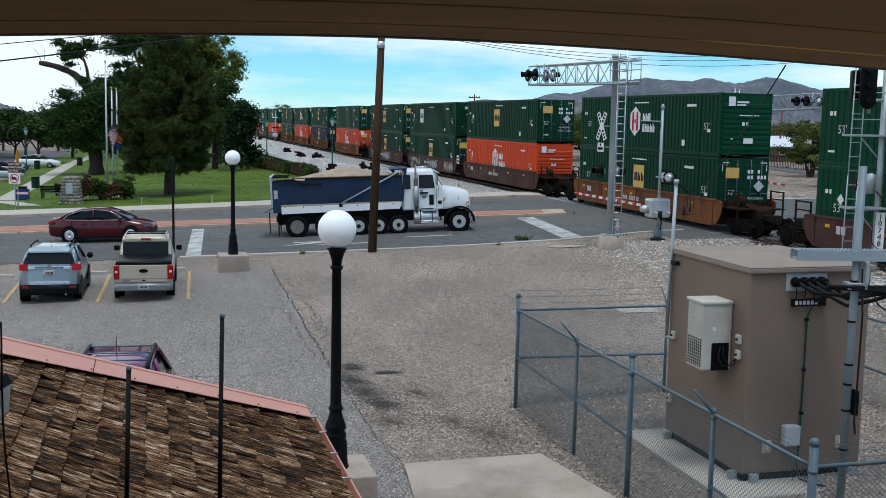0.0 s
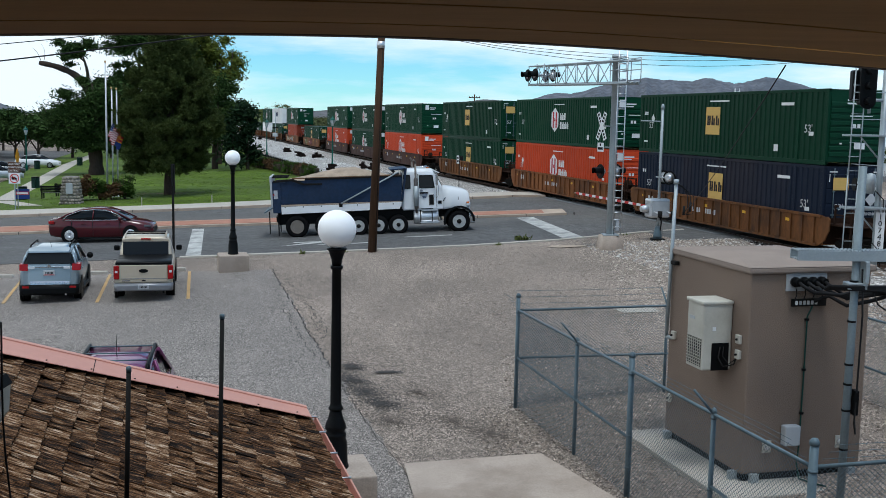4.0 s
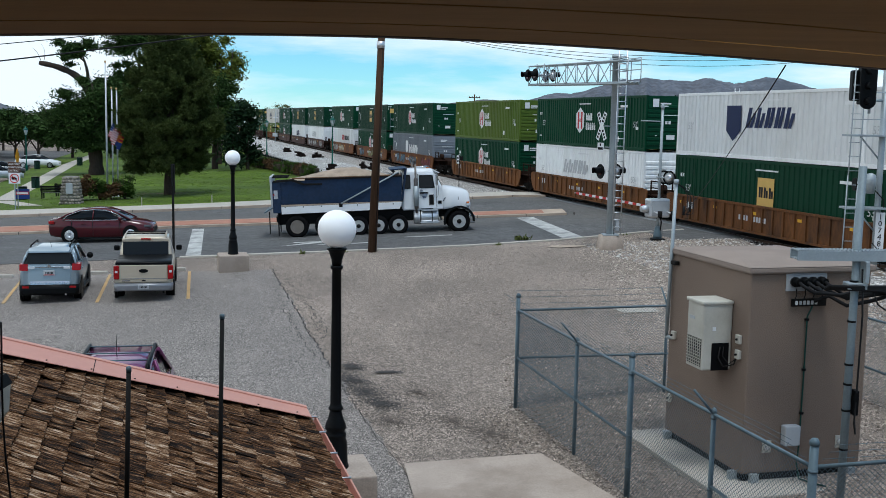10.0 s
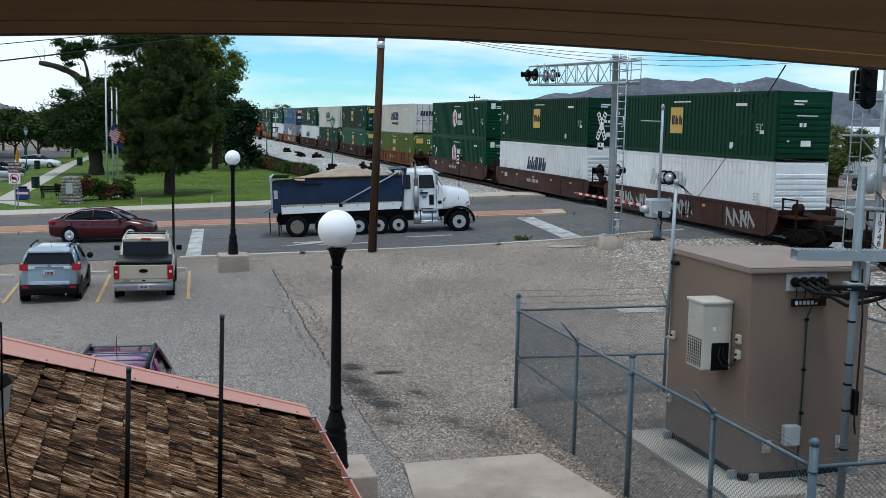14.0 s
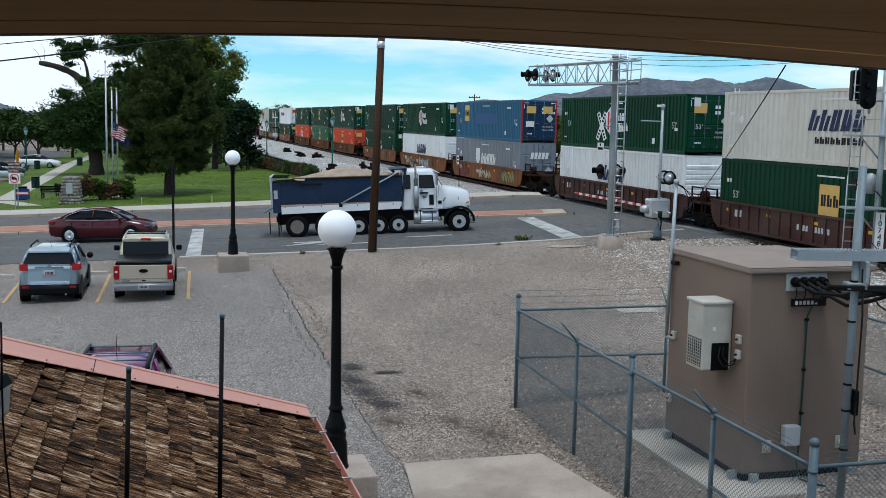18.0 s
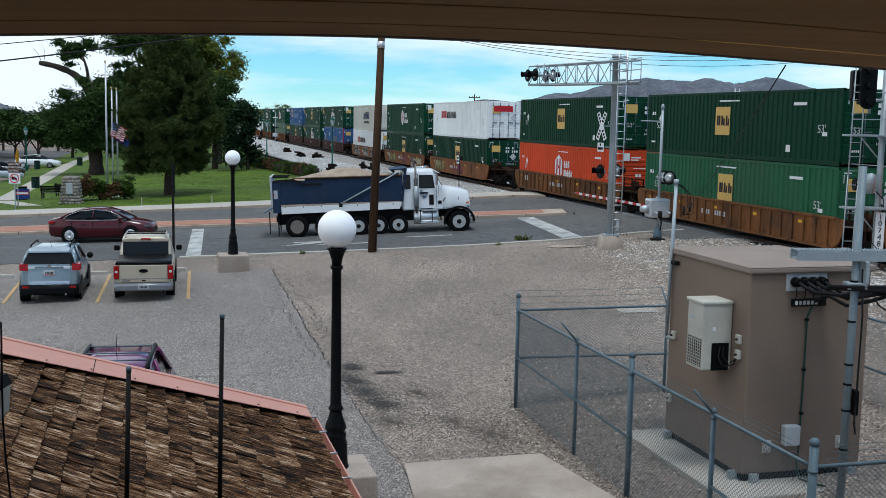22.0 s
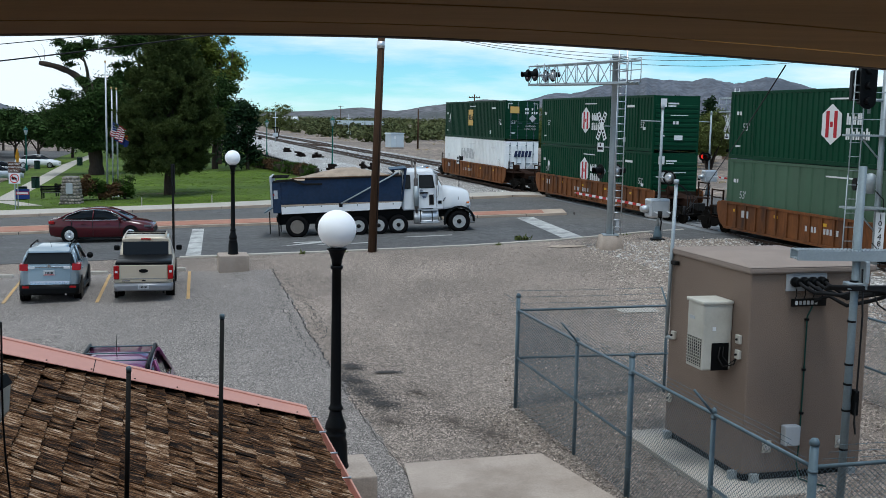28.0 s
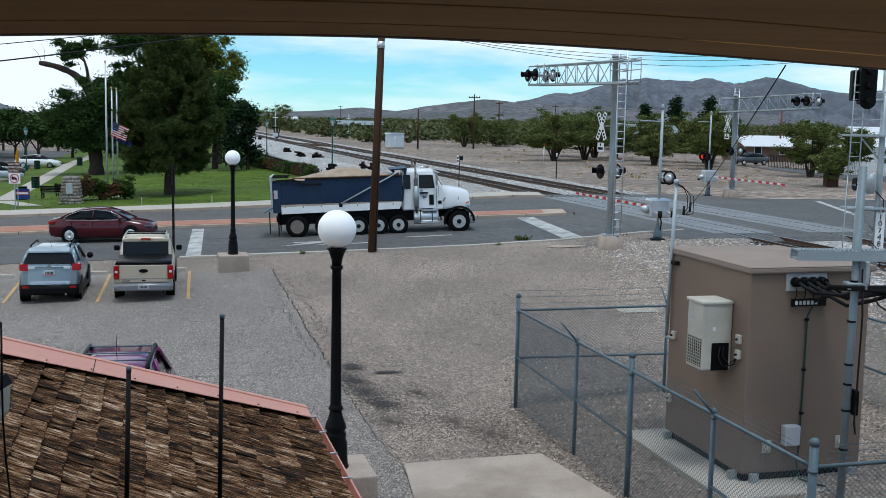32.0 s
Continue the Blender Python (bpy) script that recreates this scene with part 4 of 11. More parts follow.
def container(desc, colour_name, paint_m, scheme, end, L=CL, H=CH):
    """One freight container; local x runs towards the train's head."""
    c = thing("freight_container", pose(0, 0, 0), f"{colour_name} corrugated steel freight container {desc}", "container", "containers of the train")
    ridge = scheme == "posts"
    body = shared(("body", L, H, ridge, paint_m.name), container_body(L, H, 0.80 if ridge else 0.36, 0.075 if ridge else 0.042), paint_m)
    part("body", body, None, c)
    part("frame", shared(("frame", L, H, paint_m.name), frame_mesh(L, H), paint_m), None, c)
    if L > 15:
        for x in (1.83, L - 1.99):
            for y in (-0.02, CW - 0.05):
                part("lift_post", shared(("posts", H, paint_m.name), lambda: mesh_from("lift_post", box(0, 0.16, 0, 0.07, 0.02, H + 0.004, 0.01)), paint_m), None, c, "", pose(x, y, 0))
    endp = pose(L, 0, 0)
    if end == "doors":
        for y in (0.10, CW / 2 + 0.01):
            door_m = P_NAVYD if paint_m is P_BLUE else paint_m
            part("door", shared(("doors", H, door_m.name), doors_mesh(H), door_m), None, c, "", pose(L, y, 0))
        for y in (0.40, 0.95, CW - 0.95, CW - 0.40):
            part("lock_rod", shared(("rods", H), rods_mesh(H), M_GALVD), None, c, "steel locking rod", pose(L, y, 0))
        if scheme.startswith("swift"):
            ink = L_WHITE if paint_m is P_GREY else L_NAVY
            part("end_lettering", shared(("ownerword", ink.name), owner_end, ink), None, c, "slanted lettering blocks", pose(L, 0, 0))
            part("diamond_mark", shared("enddiamond", lambda: mesh_from("diamond_mark", bm_prism(bmesh.new(), [(0, -0.27), (0.27, 0), (0, 0.27), (-0.27, 0)], -0.004, 0.004)), L_SILVER), None, c, "", pose(L + 0.112, 2.05, 0.95, 0, 0, 90))
        else:
            end_marks(c, L, "doors")
    else:
        part("end_wall", shared(("ribend", H, paint_m.name), ribend_mesh(H), paint_m), None, c, "", endp)
        end_marks(c, L, "ribs")
    if L > 15:
        small_marks(c, H)
    if scheme == "hub":
        mark_hub(c, L, H)
        part("end_emblem", shared("hubend", lambda: mesh_from("end_emblem", box(0.11, 0.118, 0.32, 0.66, 2.3, 2.72)), L_WHITE), None, c, "white plate", pose(L, 0, 0))
    elif scheme == "emp":
        mark_emp(c, L, H)
    elif scheme == "emp_low":
        mark_emp(c, L, H, 7.4, 0.95)
    elif scheme == "emp_white":
        mark_emp(c, L, H, 3.9 if end == "ribs" else 6.9, 1.1, L_WHITE, L_NAVY)
    elif scheme == "swift":
        mark_word(c, 6.2, 1.35, 3.6, 0.85, 5, L_NAVY, 0.25, 5)
        part("emblem", shared("swifthead", lambda: mesh_from("emblem", plate([(4.6, 2.3), (4.6, 1.2), (5.2, 0.75), (5.8, 1.2), (5.8, 2.3)])), L_NAVY), None, c, "navy shield emblem")
    elif scheme == "swift_plain":
        mark_word(c, 6.4, 1.30, 3.4, 0.80, 5, L_NAVY, 0.25, 5)
        mark_word(c, 6.9, 0.80, 3.0, 0.26, 9, L_BLACK, 0, 8)
    elif scheme == "swift_low":
        mark_word(c, 5.9, 1.15, 3.5, 0.85, 5, L_NAVY, 0.25, 5)
    elif scheme == "swift_silver":
        mark_word(c, 4.9, 1.30, 3.8, 0.80, 5, L_SILVER, 0.25, 5)
    elif scheme == "swift_grey":
        mark_word(c, 7.0, 1.05, 3.6, 0.80, 5, L_WHITE, 0.25, 5)
        part("emblem", shared("shieldw", lambda: mesh_from("emblem", plate([(5.7, 2.2), (5.7, 1.3), (6.2, 0.9), (6.7, 1.3), (6.7, 2.2)])), L_WHITE), None, c, "white shield emblem")
    elif scheme == "xpo":
        mark_word(c, 2.8, 1.55, 1.7, 0.62, 3, L_RED, 0.0, 2)
        mark_word(c, 4.6, 1.55, 2.9, 0.55, 8, L_BLACK, 0.0, 6)
        part("end_lettering", shared("xpoend", lambda: mesh_from("end_lettering", box(0.11, 0.118, 0.45, 1.95, 2.1, 2.55)), L_RED), None, c, "red lettering block", pose(L, 0, 0))
    elif scheme == "xpo_low":
        x = 2.9 if end == "doors" else 8.3
        mark_word(c, x, 1.42, 1.7, 0.66, 3, L_RED, 0.0, 2)
        mark_word(c, x + 1.8, 1.42, 3.1, 0.58, 8, L_BLACK, 0.0, 6)
    elif scheme == "blue_disc":
        part("painted_disc", shared("bluedisc", lambda: mesh_from("painted_disc", plate([(2.2 + 0.72 * math.cos(k * math.pi / 12), 1.5 + 0.72 * math.sin(k * math.pi / 12)) for k in range(24)])), P_NAVYD), None, c, "dark blue painted disc")
        part("side_panel", shared("bluelow", lambda: mesh_from("side_panel", plate(rect(7.4, 11.6, 0.75, 1.75))), P_NAVYD), None, c, "darker blue painted panel")
        part("notice", shared("bluenote", lambda: mesh_from("notice", plate(rect(5.2, 5.6, 1.7, 2.2))), L_WHITE), None, c, "white notice plate")
        for y in (-0.02, CW - 0.12):
            part("corner_post", shared("redpost", lambda: mesh_from("corner_post", box(-0.004, 0.016, 0, 0.14, 0.0, CH, 0.004)), L_RED), None, c, "red corner post", pose(L, y, 0))
    elif scheme == "blue_panel":
        part("side_panel", shared("bluep", lambda: mesh_from("side_panel", plate(rect(5.2, 11.0, 1.15, 1.95))), P_ROYAL), None, c, "darker blue painted panel")
        mark_emp(c, L, H, 2.4, 1.35)
        if end == "doors" and paint_m is P_BLUE:
            for y in (-0.02, CW - 0.12):
                part("corner_post", shared("redpost", lambda: mesh_from("corner_post", box(-0.004, 0.016, 0, 0.14, 0.0, CH, 0.004)), L_RED), None, c, "red corner post", pose(L, y, 0))
            part("end_emblem", shared(("ee", 2), lambda: mesh_from("end_emblem", box(0.10, 0.108, 1.55, 2.23, 1.98, 2.46)), L_GOLD), None, c, "gold plate", pose(L + 0.003, 0, 0))
            part("rating_plate", shared("plate110", lambda: mesh_from("rating_plate", box(0.10, 0.108, 0.30, 0.90, 1.05, 1.42)), L_WHITE), None, c, "white plate", pose(L + 0.008, 0, 0))
    # hazard diamond
    if (len(desc) + len(colour_name)) % 2:
        part("diamond_mark", shared("diamond", lambda: mesh_from("diamond_mark", plate([(1.3 + x * 1.0, 1.7 + z * 1.1) for x, z in HAZ])), L_WHITE), None, c)
    return c


def wheel_mesh():
    bm = bmesh.new()
    bm_lathe(bm, [(0.10, -0.075), (0.30, -0.05), (0.42, -0.07), (0.42, 0.05), (0.46, 0.055), (0.46, 0.08), (0.30, 0.03), (0.10, 0.08)], 20, pose(0, 0, 0, -90))
    return mesh_from("wheel", bm)


def truck_frame_mesh():
    bm = bmesh.new()
    for y in (-1.05, 1.05):
        bm_prism(bm, [(-1.15, 0.50), (-0.95, 0.62), (-0.45, 0.62), (-0.30, 0.78), (0.30, 0.78), (0.45, 0.62), (0.95, 0.62), (1.15, 0.50), (1.0, 0.36), (0.75, 0.36), (0.42, 0.22), (-0.42, 0.22), (-0.75, 0.36), (-1.0, 0.36)], y - 0.07, y + 0.07)
    bm_box(bm, -0.25, 0.25, -1.05, 1.05, 0.45, 0.75)
    for x in (-0.12, 0.12):
        for y in (-1.07, 1.07):
            bm_tube(bm, (x, y, 0.3), (x, y, 0.62), 0.09, 0.09, 8)
    for x in (-0.86, 0.86):
        bm_tube(bm, (x, -0.9, 0.42), (x, 0.9, 0.42), 0.08, 0.08, 8)
    return mesh_from("side_frame", bm)


def sill_mesh(kind, xa, xb):
    """One side of the well: plate, flanges and stiffening ribs; outer face at y = 0."""
    def make():
        bm = bmesh.new()
        L0, L1 = 0.0, CL
        pts = [(-0.62, 1.40), (-0.62, 0.98), (-0.35, 0.55), (0.0, 0.34), (L1, 0.34), (L1 + 0.35, 0.55), (L1 + 0.62, 0.98), (L1 + 0.62, 1.40), (L1 + 0.5, 1.48), (-0.5, 1.48)]
        bm_prism(bm, pts, 0.0, 0.06)
        bm_box(bm, -0.15, L1 + 0.15, -0.07, 0.06, 1.42, 1.52, 0.01)
        bm_box(bm, 0.1, L1 - 0.1, -0.06, 0.06, 0.30, 0.40, 0.01)
        if kind == "ribbed":
            n = 21
            for i in range(n):
                x = 0.3 + i * (L1 - 0.6) / (n - 1)
                bm_box(bm, x - 0.05, x + 0.05, -0.065, 0.0, 0.40, 1.42)
        else:
            for x in (0.1, 3.5, 8.0, 12.4, 16.0):
                bm_box(bm, x - 0.06, x + 0.06, -0.03, 0.0, 0.40, 1.42)
        return mesh_from("side_sill", bm)
    return make


def end_mesh():
    """The raised end platform over the bogie, from the well end out to x = 3.6."""
    bm = bmesh.new()
    bm_box(bm, -0.1, 0.15, 0.05, CW - 0.05, 0.40, 1.40)
    bm_prism(bm, [(0.1, 0.85), (2.0, 0.80), (2.0, 1.15), (0.1, 1.35)], 0.95, CW - 0.95)
    bm_box(bm, 0.1, 1.7, 0.12, CW - 0.12, 1.14, 1.20, 0.01)
    for y in (0.14, CW - 0.20):
        bm_box(bm, 1.55, 1.61, y, y + 0.06, 0.75, 1.95)
        bm_box(bm, 0.55, 0.61, y, y + 0.06, 1.2, 1.95)
        bm_box(bm, 0.58, 1.60, y + 0.01, y + 0.05, 1.88, 1.94)
        bm_box(bm, 0.58, 1.60, y + 0.01, y + 0.05, 1.55, 1.60)
        bm_tube(bm, (0.7, y + 0.03, 0.70), (1.5, y + 0.03, 0.70), 0.02, 0.02, 6)
    bm_tube(bm, (0.95, 0.5, 1.5), (0.95, 0.8, 1.5), 0.24, 0.24, 14)
    return mesh_from("end_platform", bm)


def coupler_mesh():
    bm = bmesh.new()
    bm_box(bm, 1.9, 2.9, CW / 2 - 0.12, CW / 2 + 0.12, 0.72, 0.96, 0.02)
    bm_box(bm, 2.7, 3.05, CW / 2 - 0.18, CW / 2 + 0.18, 0.66, 1.02, 0.03)
    bm_path(bm, [(1.9, 1.8, 0.8), (2.2, 1.85, 0.5), (2.6, 1.85, 0.45), (3.0, 1.7, 0.7)], 0.03)
    return mesh_from("coupler", bm)


def well_car(kind, paint_m, colour, rear_gap, front_gap, graffiti=0):
    c = thing("well_car", pose(0, 0, 0), f"{colour} {'ribbed ' if kind == 'ribbed' else ''}steel container well wagon" + (" with graffiti" if graffiti else ""), "rail car", "wagons of the train")
    me = shared(("sill", kind, paint_m.name), sill_mesh(kind, 0, 0), paint_m)
    part("side_sill", me, None, c, "", pose(0, -0.10, 0))
    part("side_sill", me, None, c, "", pose(CL, CW + 0.10, 0, 0, 0, 180))
    part("well_floor", shared(("floor", paint_m.name), lambda: mesh_from("well_floor", box(-0.1, CL + 0.1, 0, CW, 0.36, 0.44)), paint_m), None, c)
    em = shared(("endp",), end_mesh, W_END)
    part("end_platform", em, None, c, "", pose(CL, 0, 0))
    part("end_platform", em, None, c, "", pose(0, CW, 0, 0, 0, 180))
    frame_me = shared("truckframe", truck_frame_mesh, W_BOGIE)
    wheel_me = shared("railwheel", wheel_mesh, W_BOGIE)
    ends = [(CL + front_gap / 2 if front_gap < 4 else CL + 1.75)]
    if rear_gap >= 4:
        ends.append(-1.75)
    for x in ends:
        b = part("bogie", frame_me, None, c, "steel bogie with underfloor shade in its colour", pose(x, CW / 2, 0))
        for dx in (-0.86, 0.86):
            for side in (-0.75, 0.75):
                part("wheel", wheel_me, None, b, "", pose(dx, side, 0.42, 0, 0, 0 if side > 0 else 180))
    if front_gap >= 4:
        part("coupler", shared("coupler", coupler_mesh, M_STEEL), None, c, "", pose(CL, 0, 0))
    if rear_gap >= 4:
        part("coupler", shared("coupler", coupler_mesh, M_STEEL), None, c, "", pose(0, CW, 0, 0, 0, 180))
    # stencils
    tagged(part("stencil", shared("wellstencil", lambda: mesh_from("stencil", bars([(6.2 + i * 0.2, 6.33 + i * 0.2, 0.80, 1.02, 0) for i in range(11) if i != 4] + [(1.5, 1.75, 0.9, 1.2, 0), (1.8, 2.05, 0.9, 1.2, 0)], -0.11)), L_SILVER), None, c), kind="stuff")
    for x in (0.8, 4.0, 7.3, 10.6, 13.9):
        part("reflector", shared("wellrefl", lambda: mesh_from("reflector", bars([(0, 0.28, 1.10, 1.22, 0)], -0.11)), L_YELLOW), None, c, "yellow reflective plate", pose(x, 0, 0))
    if graffiti:
        rr = random.Random(graffiti)
        for k in range(2 + graffiti % 2):
            x0 = (0.4 if graffiti == 17 else 1.2) + k * 5.2 + rr.uniform(0, 1.5)
            ink = L_GRAFK if graffiti == 17 else L_GRAF[0 if paint_m is W_BROWN else rr.randrange(5)]
            z0, hh = (0.36, 1.12) if graffiti == 17 else (0.46, rr.uniform(0.62, 0.85))
            for i in range(rr.randrange(5 if graffiti == 17 else 4, 7)):
                a = x0 + i * 0.60
                j = lambda d: rr.uniform(-d, d)
                st = 0.13 + rr.uniform(0, 0.05)
                left = [(a + j(.06), z0 + j(.05)), (a + st + j(.04), z0 + j(.04)), (a + st + 0.05 + j(.05), z0 + hh + j(.08)), (a + 0.04 + j(.05), z0 + hh + j(.06))]
                slash = [(a + 0.02, z0 + hh * (0.75 + j(.1))), (a + 0.50 + j(.06), z0 + hh * (0.10 + j(.08))), (a + 0.58 + j(.05), z0 + hh * 0.24), (a + 0.10, z0 + hh * (0.97 + j(.06)))]
                right = [(a + 0.36 + j(.05), z0 + hh * 0.3), (a + 0.50 + j(.04), z0 + hh * 0.36), (a + 0.56 + j(.06), z0 + hh + j(.1)), (a + 0.40 + j(.05), z0 + hh * (0.94 + j(.06)))]
                for q, pts in enumerate((left, slash, right)[:rr.randrange(2, 4)]):
                    cx, cz = sum(p[0] for p in pts) / 4, sum(p[1] for p in pts) / 4
                    bm = bmesh.new()
                    bm_prism(bm, [(cx + (x - cx) * 1.0 + (0.035 if x > cx else -0.035), cz + (z - cz) * 1.0 + (0.04 if z > cz else -0.04)) for x, z in pts], -0.111 - 0.001 * q, -0.100)
                    line = part("graffiti_outline", bm, L_WHITE if graffiti == 17 else L_BLACK, c, "white sprayed outline" if graffiti == 17 else "black sprayed outline")
                    bm = bmesh.new()
                    bm_prism(bm, pts, -0.117 - 0.001 * q, -0.100)
                    part("graffiti_stroke", bm, ink, line, "sprayed graffiti stroke")
    return c


G, E, O = "dark green", "green", "orange red"
# upper container, lower container (colour, paint, scheme, end), wagon kind; the rear end's place at time zero follows from the gaps
UH = (G, P_HUB, "hub", "ribs")
UHD = (G, P_HUB, "hub", "doors")
UE = (E, P_EMP, "emp", "doors")
UER = (E, P_EMP, "emp", "ribs")
LH = (G, P_HUB, "hub", "ribs")
LE = (E, P_EMP, "emp_low", "doors")
LO = (O, P_ORANGE, "hub", "ribs")
LOD = (O, P_ORANGE, "hub", "doors")
LW = ("white", P_WHITE, "swift_low", "ribs")
LWS = ("white", P_WHITE, "swift_silver", "ribs")
LP = ("pale green", P_PALE, "emp_low", "doors")
YW, OW, BW = ("ribbed", W_YELLOW, "ochre"), ("plain", W_ORANGE, "orange-brown"), ("plain", W_BROWN, "brown")
RB, RO = ("ribbed", W_BROWN, "brown"), ("ribbed", W_ORANGE, "rusty orange")
UNITS = [
    (0.0, UH, LH, BW, 0), (23.7, UH, LE, OW, 0), (23.7, UE, LO, BW, 0), (19.65, ("green", P_EMP, "emp_white", "ribs"), LE, BW, 3), (19.65, UE, LE, BW, 4),
    (23.7, ("dark green", P_EMP, "posts", "doors"), LOD, RO, 0), (23.7, UER, ("navy blue", P_NAVY, "emp_low", "doors"), YW, 0), (19.65, UH, LO, RO, 0),
    (19.65, UE, LE, YW, 0), (23.7, UH, LO, BW, 0), (19.65, UH, LH, BW, 0), (19.65, UH, LO, BW, 0), (23.7, None, LE, OW, 12),
    (23.7, UH, ("rust red", P_RUST, "plain", "ribs"), OW, 8), (23.7, ("white", P_WHITE, "swift", "ribs"), LE, YW, 0), (19.65, UH, LWS, YW, 0),
    (19.65, ("faded lime green", P_LIME, "hub", "ribs"), LH, YW, 0), (23.7, UH, ("grey", P_GREY, "swift_grey", "ribs"), OW, 5), (19.65, UE, LH, OW, 9),
    (19.65, UH, ("white", P_WHITE, "xpo_low", "ribs"), OW, 6), (23.7, UER, LWS, BW, 13), (19.65, UER, LW, BW, 0), (19.65, UH, LH, BW, 0),
    (23.7, ("cream white", P_CREAM, "swift_plain", "doors"), ("faded lime green", P_LIME, "emp_low", "doors"), RO, 0), (23.7, UE, LP, RB, 0),
    (19.65, ("cream white", P_CREAM, "swift_plain", "doors"), LE, RB, 0), (19.65, UHD, LW, RB, 0), (23.7, ("blue", P_BLUE, "blue_panel", "doors"), ("grey", P_GREY, "swift_grey", "doors"), OW, 7),
    (19.65, UHD, LW, OW, 10), (19.65, ("green", P_EMP, "emp_white", "doors"), LH, OW, 0), (23.7, UHD, ("orange red", P_ORANGE, "emp_low", "doors"), YW, 0),
    (19.65, UE, LP, YW, 0), (19.65, UE, LO, YW, 0), (23.7, ("white", P_WHITE, "xpo", "doors"), LE, OW, 14), (19.65, UHD, LE, OW, 11),
    (19.65, ("cream white", P_CREAM, "swift_plain", "ribs"), ("white", P_WHITE, "xpo_low", "doors"), OW, 17), (23.7, UHD, ("royal blue", P_ROYAL, "blue_disc", "doors"), RB, 0),
    (19.65, UE, LH, RB, 0), (19.65, ("royal blue", P_ROYAL, "blue_panel", "doors"), LE, RB, 0), (23.7, UH, ("faded green", P_FADE, "posts", "doors"), RO, 0),
    (23.7, UH, LH, RO, 0), (23.7, UE, ("white", P_WHITE, "swift_silver", "doors"), RO, 0)]
TRAIN = []
s_pos = -36.04
Q_NEAR = 24.87
BASE = {}


def train_pose(s, z):
    return Matrix.Translation(along(s, Q_NEAR, z)) @ pose(0, 0, 0, 0, 0, TRACK_ROT)


def place_copy(key, make):
    """Builds a kind once, then copies it."""
    if key not in BASE:
        BASE[key] = make()
        return BASE[key]
    return copy_thing(BASE[key], pose(0, 0, 0))


for i, (gap, up, low, wagon, graf) in enumerate(UNITS):
    s_pos -= gap
    rear = (UNITS[i + 1][0] - CL) if i + 1 < len(UNITS) else 6.0
    front = gap - CL if i else 3.5
    w = place_copy(("w", wagon, rear > 4, front > 4, graf), lambda: well_car(wagon[0], wagon[1], wagon[2], rear, front, graf))
    TRAIN.append((w, s_pos, RAIL_Z))
    for level, d, z in (("stacked on another", up, Z_UP), ("seated low in a wagon", low, Z_LOW)):
        if d is None:
            continue
        if d[1] is P_RUST:
            c = place_copy(("c", level, d), lambda: container(level, d[0], d[1], d[2], d[3], 12.19, CH))
            off = 1.98
        else:
            c = place_copy(("c", level, d), lambda: container(level, d[0], d[1], d[2], d[3]))
            off = 0.0
        TRAIN.append((c, s_pos + off, RAIL_Z + z))
# bars too small to pick apart stay joined
for ob in list(bpy.data.objects):
    if ob.name.split(".")[0] in ("emblem_inlay", "lettering", "end_lettering"):
        tagged(ob, kind="stuff")
# ---------------------------------------------------------------- signal house, fence, masts, lamps
ROT = math.degrees(ANG)                  # local x across the railway, local y away along it


